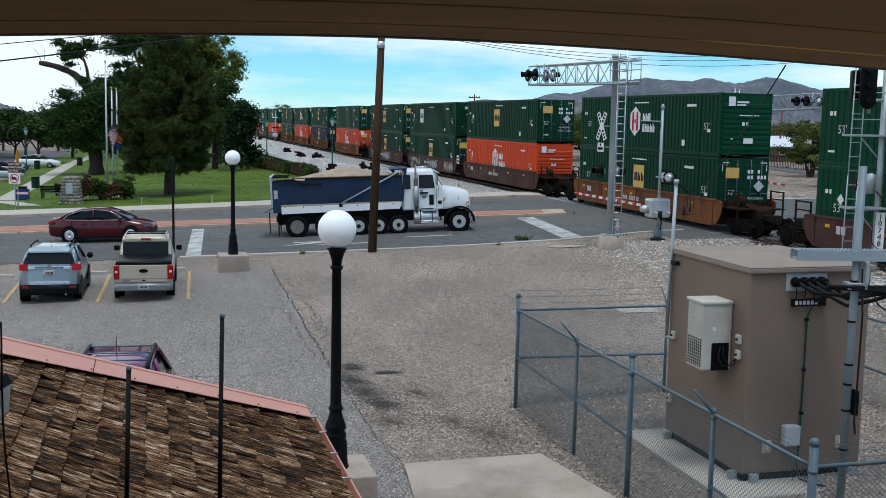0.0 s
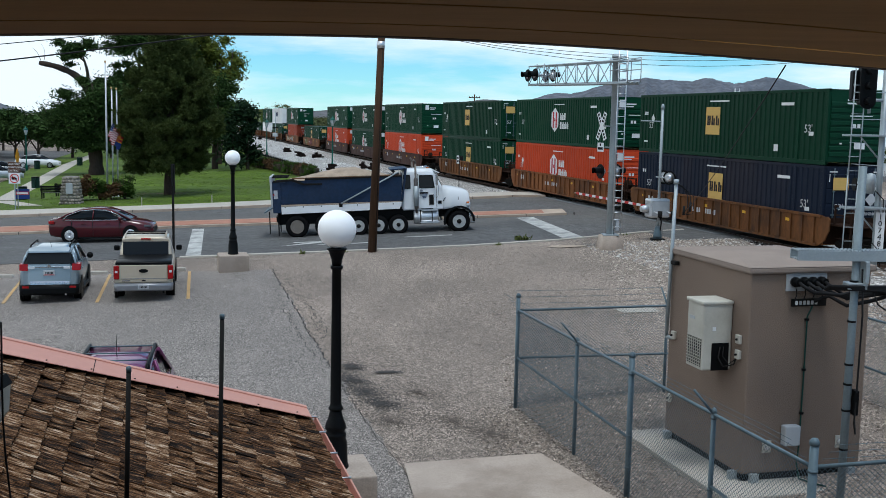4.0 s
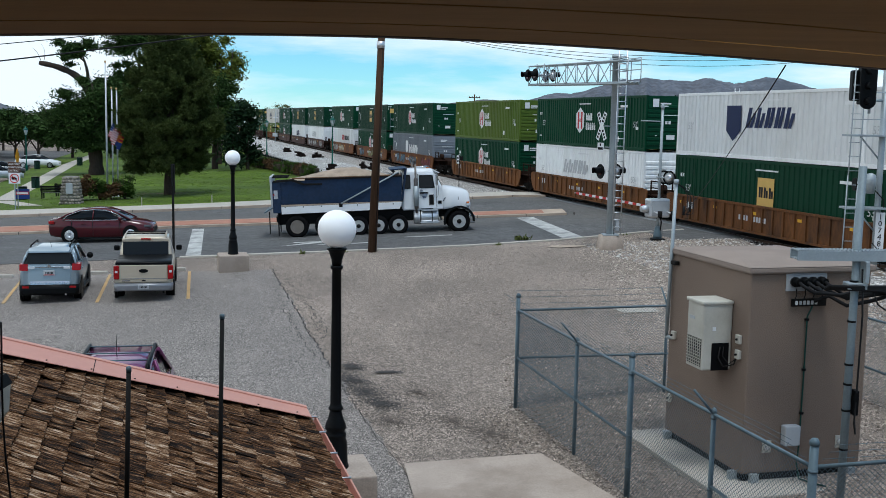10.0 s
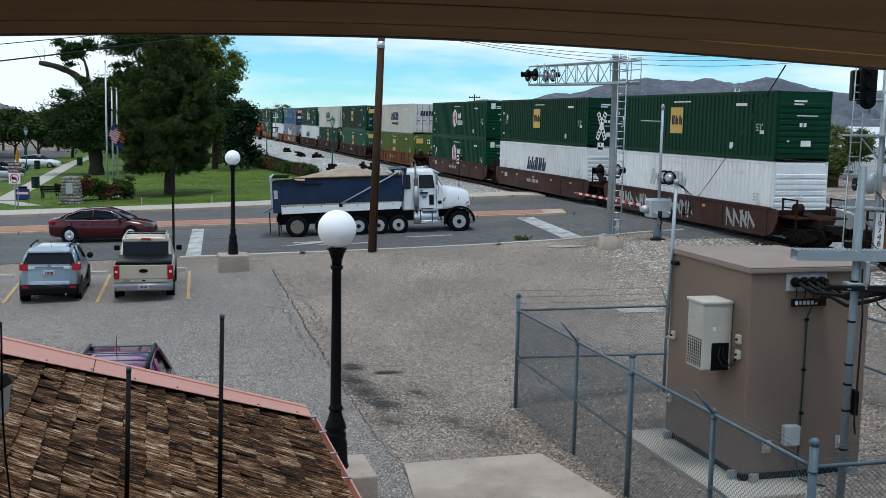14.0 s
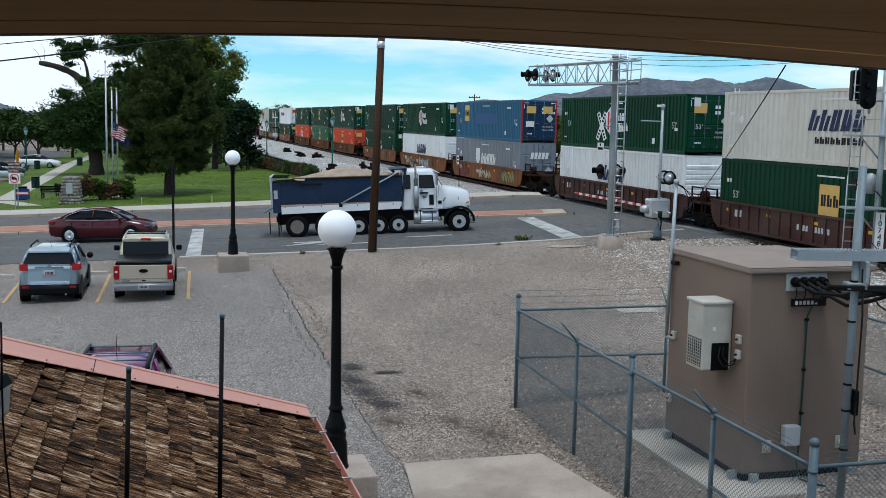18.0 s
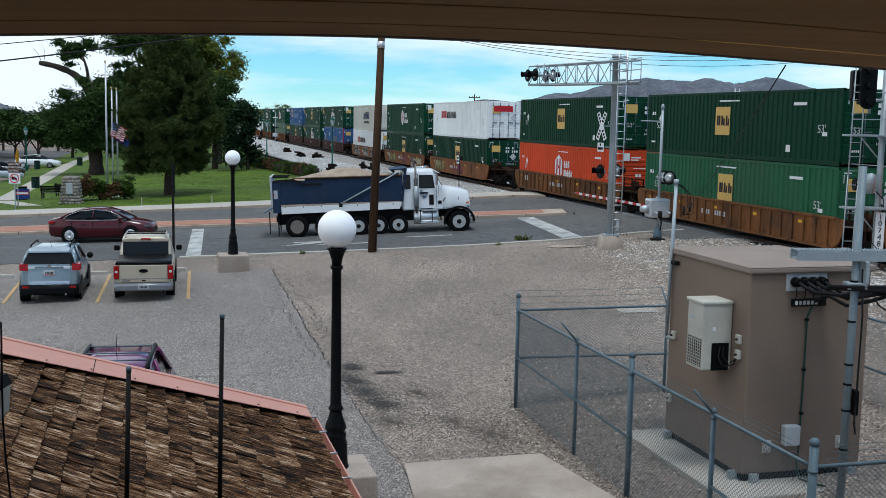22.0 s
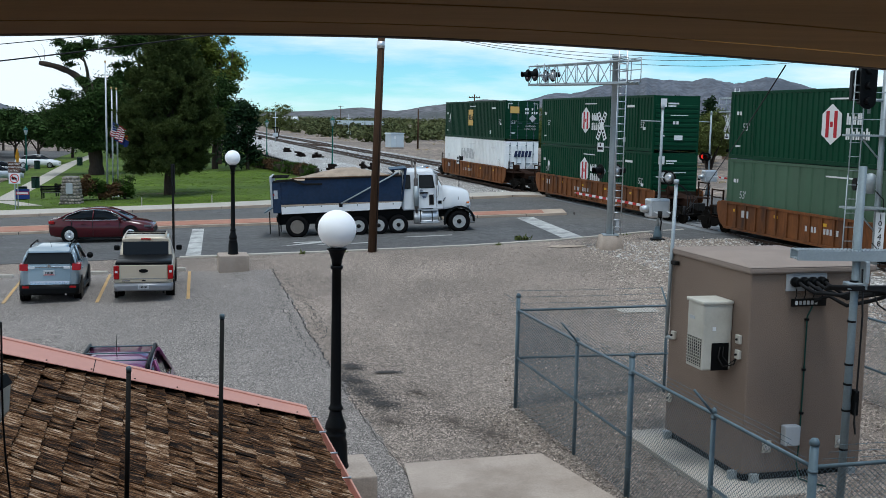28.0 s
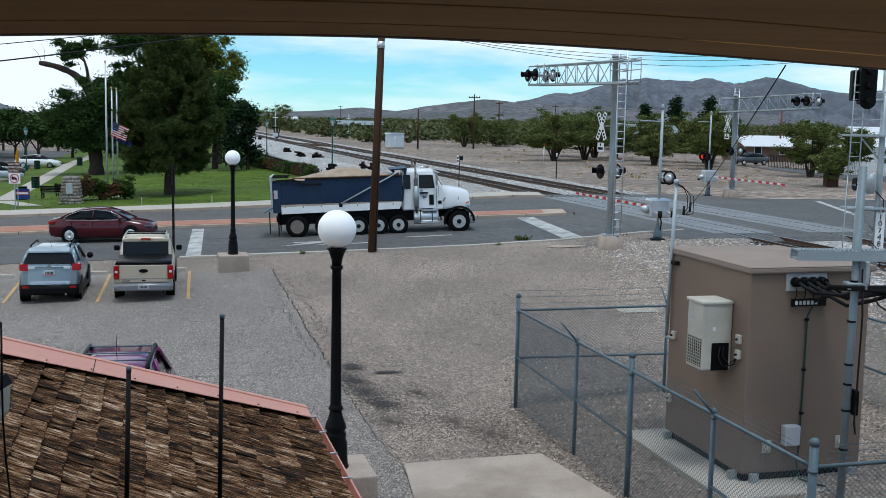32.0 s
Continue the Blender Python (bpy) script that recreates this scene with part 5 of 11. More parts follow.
def signal_house():
    h = thing("signal_house", pose(4.73, 16.23, 0.40, 0, 0, ROT), "tan stucco railway signal house with a pale flat roof", "building")
    bm = box(0, 2.14, 0, 2.60, 0.10, 3.36, 0.035)
    part("wall", bm, M_STUCCO, h)
    bm = bmesh.new()
    bm_box(bm, -0.05, 2.20, -0.05, 2.66, 3.28, 3.385, 0.03)
    vs = [bm.verts.new(p) for p in ((-0.05, -0.05, 3.38), (2.2, -0.05, 3.38), (2.2, 2.66, 3.38), (-0.05, 2.66, 3.38), (0.45, 1.3, 3.47), (1.7, 1.3, 3.47))]
    for f in ((0, 1, 5, 4), (1, 2, 5), (2, 3, 4, 5), (3, 0, 4)):
        bm.faces.new([vs[i] for i in f]).smooth = False
    part("roof", bm, M_STUCCOTOP, h, "pale coated roof slab")
    part("skid_base", box(0.06, 2.08, 0.05, 2.55, -0.02, 0.11, 0.01), M_STEEL, h, "dark steel skid frame")
    for x, y in ((0.2, -0.04), (1.95, -0.04), (-0.04, 0.2), (-0.04, 2.4)):
        part("anchor_bracket", box(x - 0.07, x + 0.07, y - 0.05, y + 0.04, -0.02, 0.12, 0.01), M_GALV, h)
    # air conditioner on the face towards the yard
    ac = part("air_conditioner", box(-0.52, -0.01, 0.46, 0.98, 1.68, 2.75, 0.025), M_ACBOX, h, "cream enamel wall air conditioner")
    part("top_cover", box(-0.55, -0.005, 0.44, 1.00, 2.73, 2.79, 0.02), M_ACBOX, ac)
    # black sheets laid on the case stand for the shade inside its recesses
    part("intake_recess", box(-0.526, -0.51, 0.50, 0.95, 1.74, 2.18), M_BLACK, ac, "black sheet as the shade in the intake recess")
    for i in range(9):
        z = 1.76 + i * 0.048
        part("grille_bar", box(-0.536, -0.522, 0.50, 0.95, z, z + 0.010), M_ACBOX, ac)
    for i in range(7):
        y = 0.52 + i * 0.065
        part("grille_bar", box(-0.539, -0.524, y, y + 0.008, 1.74, 2.18), M_ACBOX, ac)
    part("side_recess", box(-0.36, -0.06, 0.45, 0.465, 1.68, 2.12), M_BLACK, ac, "black sheet as the shade in the service recess")
    part("rating_plate", box(-0.36, -0.30, 0.452, 0.46, 2.32, 2.38), M_WHITER, ac)
    part("badge_bars", box(-0.528, -0.518, 0.74, 0.90, 2.46, 2.51), M_GREYBOX, ac)
    bm = bmesh.new()
    pts = [(-0.22, 0.44, 2.06), (-0.27, 0.40, 1.9), (-0.20, 0.36, 1.76), (-0.05, 0.30, 1.80), (-0.03, 0.22, 2.0)]
    bm_path(bm, pts, 0.012, 8)
    bm_path(bm, [(-0.16, 0.44, 2.06), (-0.20, 0.39, 1.92), (-0.12, 0.34, 1.80), (-0.04, 0.26, 1.90)], 0.009, 8)
    part("flexible_conduit", bm, M_STEEL, ac, "dark flexible conduit")
    part("side_flange", box(-0.06, -0.003, 1.0, 1.20, 1.72, 2.34, 0.01), M_ALU, h, "aluminium mounting flange")
    # dark sheet in place of the shade inside the flange's opening
    part("flange_opening", box(-0.064, -0.05, 1.05, 1.15, 1.80, 2.26), M_STEEL, h)
    for y, z in ((0.22, 2.22), (0.22, 1.98), (2.35, 1.86), (2.4, 0.72)):
        b = part("junction_box", box(-0.06, -0.002, y - 0.06, y + 0.06, z - 0.07, z + 0.07, 0.01), M_ACBOX, h)
        part("cover_knob", tube((-0.06, y, z), (-0.09, y, z), 0.02, 0.015, 8), M_STEEL, b)
    part("hinge_bracket", box(-0.10, -0.002, 2.30, 2.45, 3.10, 3.17, 0.01), M_STEEL, h)
    # cable entries on the other face
    pl = part("cable_plate", box(0.60, 1.32, -0.02, -0.002, 3.00, 3.32, 0.006), M_GREYBOX, h, "grey cable entry plate")
    for i in range(4):
        x = 0.74 + i * 0.155
        e = part("cable_gland", lathe([(0.075, 0), (0.08, 0.05), (0.065, 0.10), (0.06, 0.14)], 14, pose(x, -0.02, 3.15, 90)), M_BLACK, pl, "black rubber cable gland")
        bm = bmesh.new()
        bm_path(bm, [(x, -0.15, 3.15), (x + 0.03, -0.26, 3.10), (x + 0.16, -0.30, 3.02), (1.35 + 0.03 * i, -0.36, 2.98 - 0.02 * i), (1.62, -0.42 - 0.02 * i, 3.06 - 0.03 * i), (1.78, -0.9 + 0.02 * i, 3.08)], 0.028, 8)
        part("cable", bm, M_WIRE, h, "thick black cable")
        bm = bmesh.new()
        bm_path(bm, [(x + 0.04, -0.03, 3.04), (x + 0.03, -0.06, 2.95), (x + 0.01, -0.03, 2.84)], 0.009, 6)
        part("thin_cable", bm, M_WIRE, h)
    bm = bmesh.new()
    bm_path(bm, [(1.1, -0.05, 2.84), (1.3, -0.12, 2.93), (1.5, -0.3, 2.80), (1.7, -0.6, 2.92), (1.78, -0.9, 3.05)], 0.03, 8)
    part("cable", bm, M_WIRE, h, "thick black cable")
    bar = part("ground_bar", box(0.71, 1.32, -0.04, -0.004, 2.76, 2.88, 0.006), M_STEEL, h, "dark copper grounding bar")
    for i in range(6):
        part("lug", box(0.76 + i * 0.07, 0.80 + i * 0.07, -0.055, -0.04, 2.79, 2.85), M_ALU if i else M_WHITE, bar)
    bm = bmesh.new()
    bm_path(bm, [(1.08, -0.03, 2.76), (1.0, -0.03, 2.6), (1.0, -0.025, 1.6), (0.99, -0.025, 0.5), (0.94, -0.06, 0.25), (0.90, -0.2, 0.05), (1.02, -0.35, 0.02), (1.2, -0.5, 0.0)], 0.014, 6)
    part("ground_wire", bm, mat("dark green wire", (0.01, 0.05, 0.04), 0.6, var=0.1), h, "dark green earth wire")
    for z in (2.55, 1.75, 1.05):
        part("wire_clip", box(0.97, 1.03, -0.045, -0.003, z - 0.02, z + 0.02), M_BLACK, h)
    part("outlet_box", box(0.66, 0.93, -0.15, -0.003, 0.56, 0.88, 0.02), M_GREYBOX, h, "grey outlet box")
    for x in (0.42, 1.74):
        f = part("vent_fitting", box(x - 0.08, x + 0.08, -0.02, -0.003, 0.44, 0.64, 0.005), M_ACBOX, h, "cream square vent fitting")
        part("vent_cap", tube((x, -0.02, 0.54), (x, -0.06, 0.54), 0.05, 0.045, 12), M_ALU, f)
    bm = bmesh.new()
    bm_tube(bm, (-0.08, 2.52, 1.80), (-0.02, 2.52, 4.52), 0.032, 0.032, 10)
    bm_tube(bm, (-0.08, 2.52, 1.80), (-0.02, 2.4, 1.80), 0.032, 0.032, 10)
    bm_tube(bm, (-0.02, 2.52, 4.50), (-0.02, 2.52, 4.58), 0.05, 0.045, 10)
    part("conduit_mast", bm, M_GALV, h, "galvanized conduit mast")
    for k in range(3):
        bm = bmesh.new()
        w = 0.20 + 0.06 * k
        bm_path(bm, [(-0.05, 2.52, 4.52), (w * 0.5, 2.5, 4.46 - 0.03 * k), (w, 2.5, 4.28), (w * 0.95, 2.48, 4.08 - 0.05 * k), (w * 0.5, 2.46, 3.97)], 0.008, 6)
        part("service_wire", bm, M_WIRE, h)
    for dx, z in ((0.12, 4.02), (0.24, 4.08)):
        part("splice", tube((dx, 2.48, z - 0.06), (dx + 0.01, 2.48, z + 0.10), 0.022, 0.022, 8), M_WIRE, h, "black splice sleeve")
    return h


signal_house()
structure("pavement_house_slab", box(-0.62, 2.55, -0.62, 3.0, -0.35, -0.02, 0.02), M_WALK, "concrete slab under the signal house", pose(4.73, 16.23, 0.40, 0, 0, ROT))


# chain-link fence: a corner post, a side towards the depot, and two returns
FENCE_O = Vector((1.51, 20.89, 0))


def fence_pose(s, q):
    p = FENCE_O + U * s + N * q
    return p


def fence_side(name, a, b, posts, z0f, label, mids, gate_at=None, arms=True, sgn_out=1):
    """Posts given as (fraction, height, radius)."""
    f = thing(name, pose(0, 0, 0), label, "fence", "chain-link fence round the signal house")
    L = (b - a).length
    d = (b - a) / L
    out = d.cross(Vector((0, 0, 1))) * -sgn_out
    zr = 2.22
    for k, (t, top, r) in enumerate(posts):
        p = a + d * (t * L)
        zg = ground_z(p.x, p.y)
        po = part("post", tube((p.x, p.y, zg - 0.3), (p.x, p.y, top), r, r, 12), M_GALVD, f)
        part("post_cap", lathe([(r + 0.006, top - 0.05), (r + 0.008, top - 0.01), (r * 0.7, top + 0.025), (0.004, top + 0.035)], 12, pose(p.x, p.y, 0)), M_GALVD, po)
        for z in (zr - 0.06, 1.2, 0.7):
            part("band", lathe([(r + 0.008, z), (r + 0.008, z + 0.03)], 12, pose(p.x, p.y, 0)), M_GALVD, po)
        if arms and top < 2.4:
            e = Vector((p.x, p.y, zr)) + out * -0.30 + Vector((0, 0, 0.34))
            part("barb_arm", tube((p.x, p.y, zr), e, 0.02, 0.016, 8), M_GALVD, po)
    part("top_rail", tube((a.x, a.y, zr), (b.x, b.y, zr), 0.024, 0.024, 10), M_GALVD, f)
    for t0, t1 in mids:
        p, q = a + d * (t0 * L), a + d * (t1 * L)
        part("mid_rail", tube((p.x, p.y, 1.26), (q.x, q.y, 1.17), 0.024, 0.024, 10), M_GALVD, f)
    # woven wire: crossing diagonals, slightly loose
    bm = bmesh.new()
    rr = random.Random(int(L * 100))
    pitch = 0.072
    H = zr - 0.05
    n = int(L / pitch)
    for sgn in (1, -1):
        k = -int(H / pitch) if sgn > 0 else 0
        while k * pitch < L + (H if sgn < 0 else 0):
            x0 = k * pitch
            k += 1
            # from (x0, bottom) to (x0 + sgn * H, top), cut to the panel
            t0, t1 = 0.0, 1.0
            if sgn > 0:
                t0, t1 = max(0, -x0 / H), min(1, (L - x0) / H)
            else:
                t0, t1 = max(0, (x0 - L) / H), min(1, x0 / H)
            if t1 - t0 < 0.01:
                continue
            pa, pb = a + d * (x0 + sgn * H * t0), a + d * (x0 + sgn * H * t1)
            za = lerp(ground_z(pa.x, pa.y) + 0.03, zr, t0)
            zb = lerp(ground_z(pb.x, pb.y) + 0.03, zr, t1)
            o = out * (0.012 * sgn)
            bm_tube(bm, (pa.x + o.x, pa.y + o.y, za), (pb.x + o.x, pb.y + o.y, zb), 0.0035, 0.0035, 3, False)
    tagged(part("chain_link", bm, M_GALVD, f, "woven galvanized chain link"), kind="stuff")
    # barbed wire above
    for j in range(3):
        z = zr + 0.12 + j * 0.11
        bm = bmesh.new()
        m = int(L / 0.6)
        pts = [a + d * (L * i / m) + out * (-0.10 * (j + 1)) + Vector((0, 0, z - 0.015 * math.sin(3.1416 * ((i * 0.6) % 3.0) / 3.0))) for i in range(m + 1)]
        bm_path(bm, pts, 0.0032, 4)
        for i in range(int(L / 0.13)):
            c = a + d * (i * 0.13) + out * (-0.10 * (j + 1)) + Vector((0, 0, z - 0.008))
            bm_tube(bm, c + Vector((0, 0, -0.018)) - d * 0.01, c + Vector((0, 0, 0.018)) + d * 0.01, 0.0025, 0.0025, 3, False)
        tagged(part("barbed_wire", bm, M_GALVD, f, "rusty barbed wire strand"), kind="stuff")
    return f


fence_side("chain_link_fence", fence_pose(0, 0), fence_pose(9.82, 0), [(0, 2.53, 0.040), (3.06 / 9.82, 2.26, 0.032), (5.2 / 9.82, 2.48, 0.045), (7.66 / 9.82, 2.28, 0.034), (1, 2.52, 0.05)], 0.2,
           "weathered galvanized chain-link fence with barbed wire", [(0, 5.2 / 9.82), (7.66 / 9.82, 1)])
fence_side("chain_link_fence", fence_pose(0.0, 0.05), fence_pose(0.0, 6.6), [(3.2 / 6.55, 2.26, 0.032), (1, 2.5, 0.04)], 0.3,
           "weathered galvanized chain-link fence behind the signal house", [(0, 1)], sgn_out=-1)
fence_side("chain_link_fence", fence_pose(9.82, 0.05), fence_pose(9.82, 6.6), [(0.52, 2.26, 0.032), (1, 2.5, 0.04)], 0.3,
           "weathered galvanized chain-link fence near the depot", [])
fence_side("chain_link_fence", fence_pose(0.0, 6.6), fence_pose(9.82, 6.6), [(0.33, 2.26, 0.032), (0.66, 2.26, 0.032)], 0.3,
           "weathered galvanized chain-link fence beside the track", [(0, 1)], arms=False, sgn_out=-1)

# steel mast beside the signal house with a cable tray
M_GALVM = mat("dull zinc pipe", (0.19, 0.23, 0.25), 0.6, 0.3, var=0.15, scale=4, fine=30)
mast = thing("radio_mast", pose(6.06, 15.6, 0.38), "galvanized steel pipe mast beside the signal house", "mast")
part("pipe", tube((0, 0, -0.3), (0.02, 0, 5.0), 0.060, 0.057, 16), M_GALVM, mast)
for z in (0.75, 1.35, 1.75, 2.05, 2.7, 3.3):
    part("strap", lathe([(0.066, z), (0.066, z + 0.03)], 14), M_BLACK, mast)
part("clamp", box(-0.13, 0.16, -0.11, 0.11, 3.20, 3.30, 0.01), M_GALV, mast, "bolted steel clamp")
part("clamp_plate", box(0.10, 0.16, -0.16, 0.12, 3.30, 3.62, 0.01), M_GALV, mast)
part("equipment_case", box(0.08, 0.16, -0.08, 0.06, 1.30, 1.68, 0.015), M_BLACK, mast, "black equipment case")
bm = bmesh.new()
bm_path(bm, [(0.09, -0.05, 3.5), (0.12, -0.09, 2.8), (0.11, -0.09, 1.8), (0.12, -0.06, 1.6), (0.10, -0.09, 1.2), (0.13, -0.08, 1.02), (0.10, -0.09, 1.25)], 0.015, 6)
part("cable", bm, M_WIRE, mast, "black cable")
bm = bmesh.new()
for k in range(4):
    bm_path(bm, [(-0.4, -0.05 + 0.05 * k, 3.24 - 0.02 * k), (0.0, -0.12, 3.25 - 0.015 * k), (0.4, -0.02, 3.24 - 0.02 * k), (0.9, 0.1, 3.22 - 0.06 * k), (2.0, 0.4, 3.24 - 0.05 * k)], 0.024, 6)
part("cable_bundle", bm, M_WIRE, mast, "bundle of black cables")
bm = bmesh.new()
bm_path(bm, [(0.25, -0.03, 3.22), (0.35, -0.05, 2.98), (0.5, 0, 2.88), (0.75, 0.05, 2.95), (1.0, 0.1, 3.12)], 0.014, 6)
part("cable", bm, M_WIRE, mast, "drooping black cable")
tray = thing("cable_tray", pose(6.06, 15.6, 0.38, 0, 0, 2), "galvanized perforated cable tray on the mast", "cable tray")
part("side_rail", box(-0.90, 1.5, -0.10, -0.085, 3.62, 3.76), M_GALV, tray)
part("side_rail", box(-0.90, 1.5, 0.20, 0.215, 3.62, 3.76), M_GALV, tray)
part("tray_floor", box(-0.90, 1.5, -0.085, 0.20, 3.63, 3.645), M_GALV, tray)
for i in range(40):
    x = -0.88 + i * 0.06
    part("rung", box(x, x + 0.028, -0.085, 0.20, 3.755, 3.775), M_GALV, tray)


# globe street lamps on concrete plinths
def street_lamp(x, y, z, turn=0.0):
    l_ = thing("street_lamp", pose(x, y, z, 0, 0, turn), "black cast-iron lamp post with a white globe", "street lamp", "globe lamps of the car park")
    part("base", lathe([(0.205, 0), (0.205, 0.03), (0.19, 0.06), (0.175, 0.40), (0.155, 0.46), (0.165, 0.50), (0.165, 0.53), (0.13, 0.56), (0.165, 0.62), (0.16, 0.66), (0.12, 0.76), (0.095, 0.86), (0.09, 0.90)], 16), M_BLACK, l_)
    part("shaft", lathe([(0.11, 0.90), (0.115, 0.93), (0.095, 0.96), (0.085, 1.0), (0.076, 2.3), (0.070, 3.05), (0.095, 3.07), (0.095, 3.11)], 20), M_BLACK, l_)
    part("capital", lathe([(0.07, 3.11), (0.08, 3.20), (0.11, 3.28), (0.12, 3.33), (0.15, 3.35), (0.15, 3.375), (0.10, 3.38)], 18), M_BLACK, l_)
    prof = [(0.285 * math.sin(math.pi * i / 20) + 0.002, 3.66 - 0.285 * math.cos(math.pi * i / 20)) for i in range(21)]
    part("globe", lathe(prof, 40), M_GLOBE, l_, "white opal globe")
    for i in range(4):
        a = i * math.pi / 2 + 0.78
        part("anchor_bolt", tube((0.18 * math.cos(a), 0.18 * math.sin(a), 0), (0.18 * math.cos(a), 0.18 * math.sin(a), 0.05), 0.02, 0.02, 6), M_STEEL, l_)
    return l_


def plinth(x, y, z0, z1, w, turn):
    p = thing("lamp_plinth", pose(x, y, 0, 0, 0, turn), "square concrete plinth under a street lamp", "plinth", "lamp plinths")
    part("block", box(-w, w, -w, w, z0 - 0.2, z1, 0.025), M_CONC, p)


LAMP1, LAMP2 = (-1.585, 15.88, 0.63), (-8.0, 40.5, 0.68)
plinth(LAMP1[0], LAMP1[1], 0.05, 0.63, 0.55, ROT)
plinth(LAMP2[0], LAMP2[1], 0.03, 0.68, 0.56, ROT)
street_lamp(*LAMP1, 20)
street_lamp(*LAMP2, 20)

# utility pole
pole = thing("utility_pole", pose(-2.99, 44.7, 0.33), "leaning brown timber utility pole by the road", "utility pole")
part("shaft", tube((0, 0, -0.4), (0.34, 0, 10.2), 0.19, 0.14, 14), M_WOODPOLE, pole)
part("top_band", lathe([(0.165, 0), (0.165, 0.28)], 12, pose(0.275, -0.01, 8.45)), M_ALU, pole, "pale metal band")
part("ground_wire", tube((0.15, -0.14, 0.0), (0.36, -0.12, 8.4), 0.012, 0.012, 5), M_STEEL, pole)

sign_post = thing("sign_post", pose(-10.38, 40.95, -0.04), "tall bare steel sign post in the car park", "sign post")
part("channel", box(-0.045, 0.045, -0.02, 0.02, -0.2, 4.05, 0.005), M_STEEL, sign_post)
part("sign_edge", box(-0.012, 0.012, -0.25, 0.25, 3.25, 4.08, 0.004), M_STEEL, sign_post, "sign seen edge-on")


# railway crossing equipment
def bm_disc(bm, c, nrm, r, d, seg=20, mi=0):
    nrm = Vector(nrm).normalized()
    c = Vector(c)
    return bm_tube(bm, c, c + nrm * d, r, r, seg, True, mi)


def flasher(parent, c, face, on=False):
    """A round crossing light with its black background and visor, looking along face."""
    face = Vector(face).normalized()
    c = Vector(c)
    bm = bmesh.new()
    bm_disc(bm, c - face * 0.02, face, 0.30, 0.02, 24)
    f = part("light_background", bm, M_BLACK, parent, "black round background")
    part("lens", bm_disc(bmesh.new(), c, face, 0.15, 0.03, 20), M_REDLAMP if on else M_DARKLENS, f, "red warning lens")
    part("housing", bm_tube(bmesh.new(), c - face * 0.02, c - face * 0.20, 0.23, 0.10, 18), M_ALU if not on else M_BLACK, f, "aluminium lamp housing")
    bm = bmesh.new()
    side = face.cross(Vector((0, 0, 1)))
    rows = []
    for i in range(13):
        t = math.radians(-25 + 230 * i / 12)
        o = side * math.cos(t) + Vector((0, 0, 1)) * math.sin(t)
        rows.append((bm.verts.new(c + o * 0.17), bm.verts.new(c + o * 0.17 + face * (0.34 - 0.06 * abs(i - 6) / 6))))
    for A, B in zip(rows, rows[1:]):
        bm.faces.new((A[0], B[0], B[1], A[1]))
    part("visor", bm, M_BLACK, f)
    return f


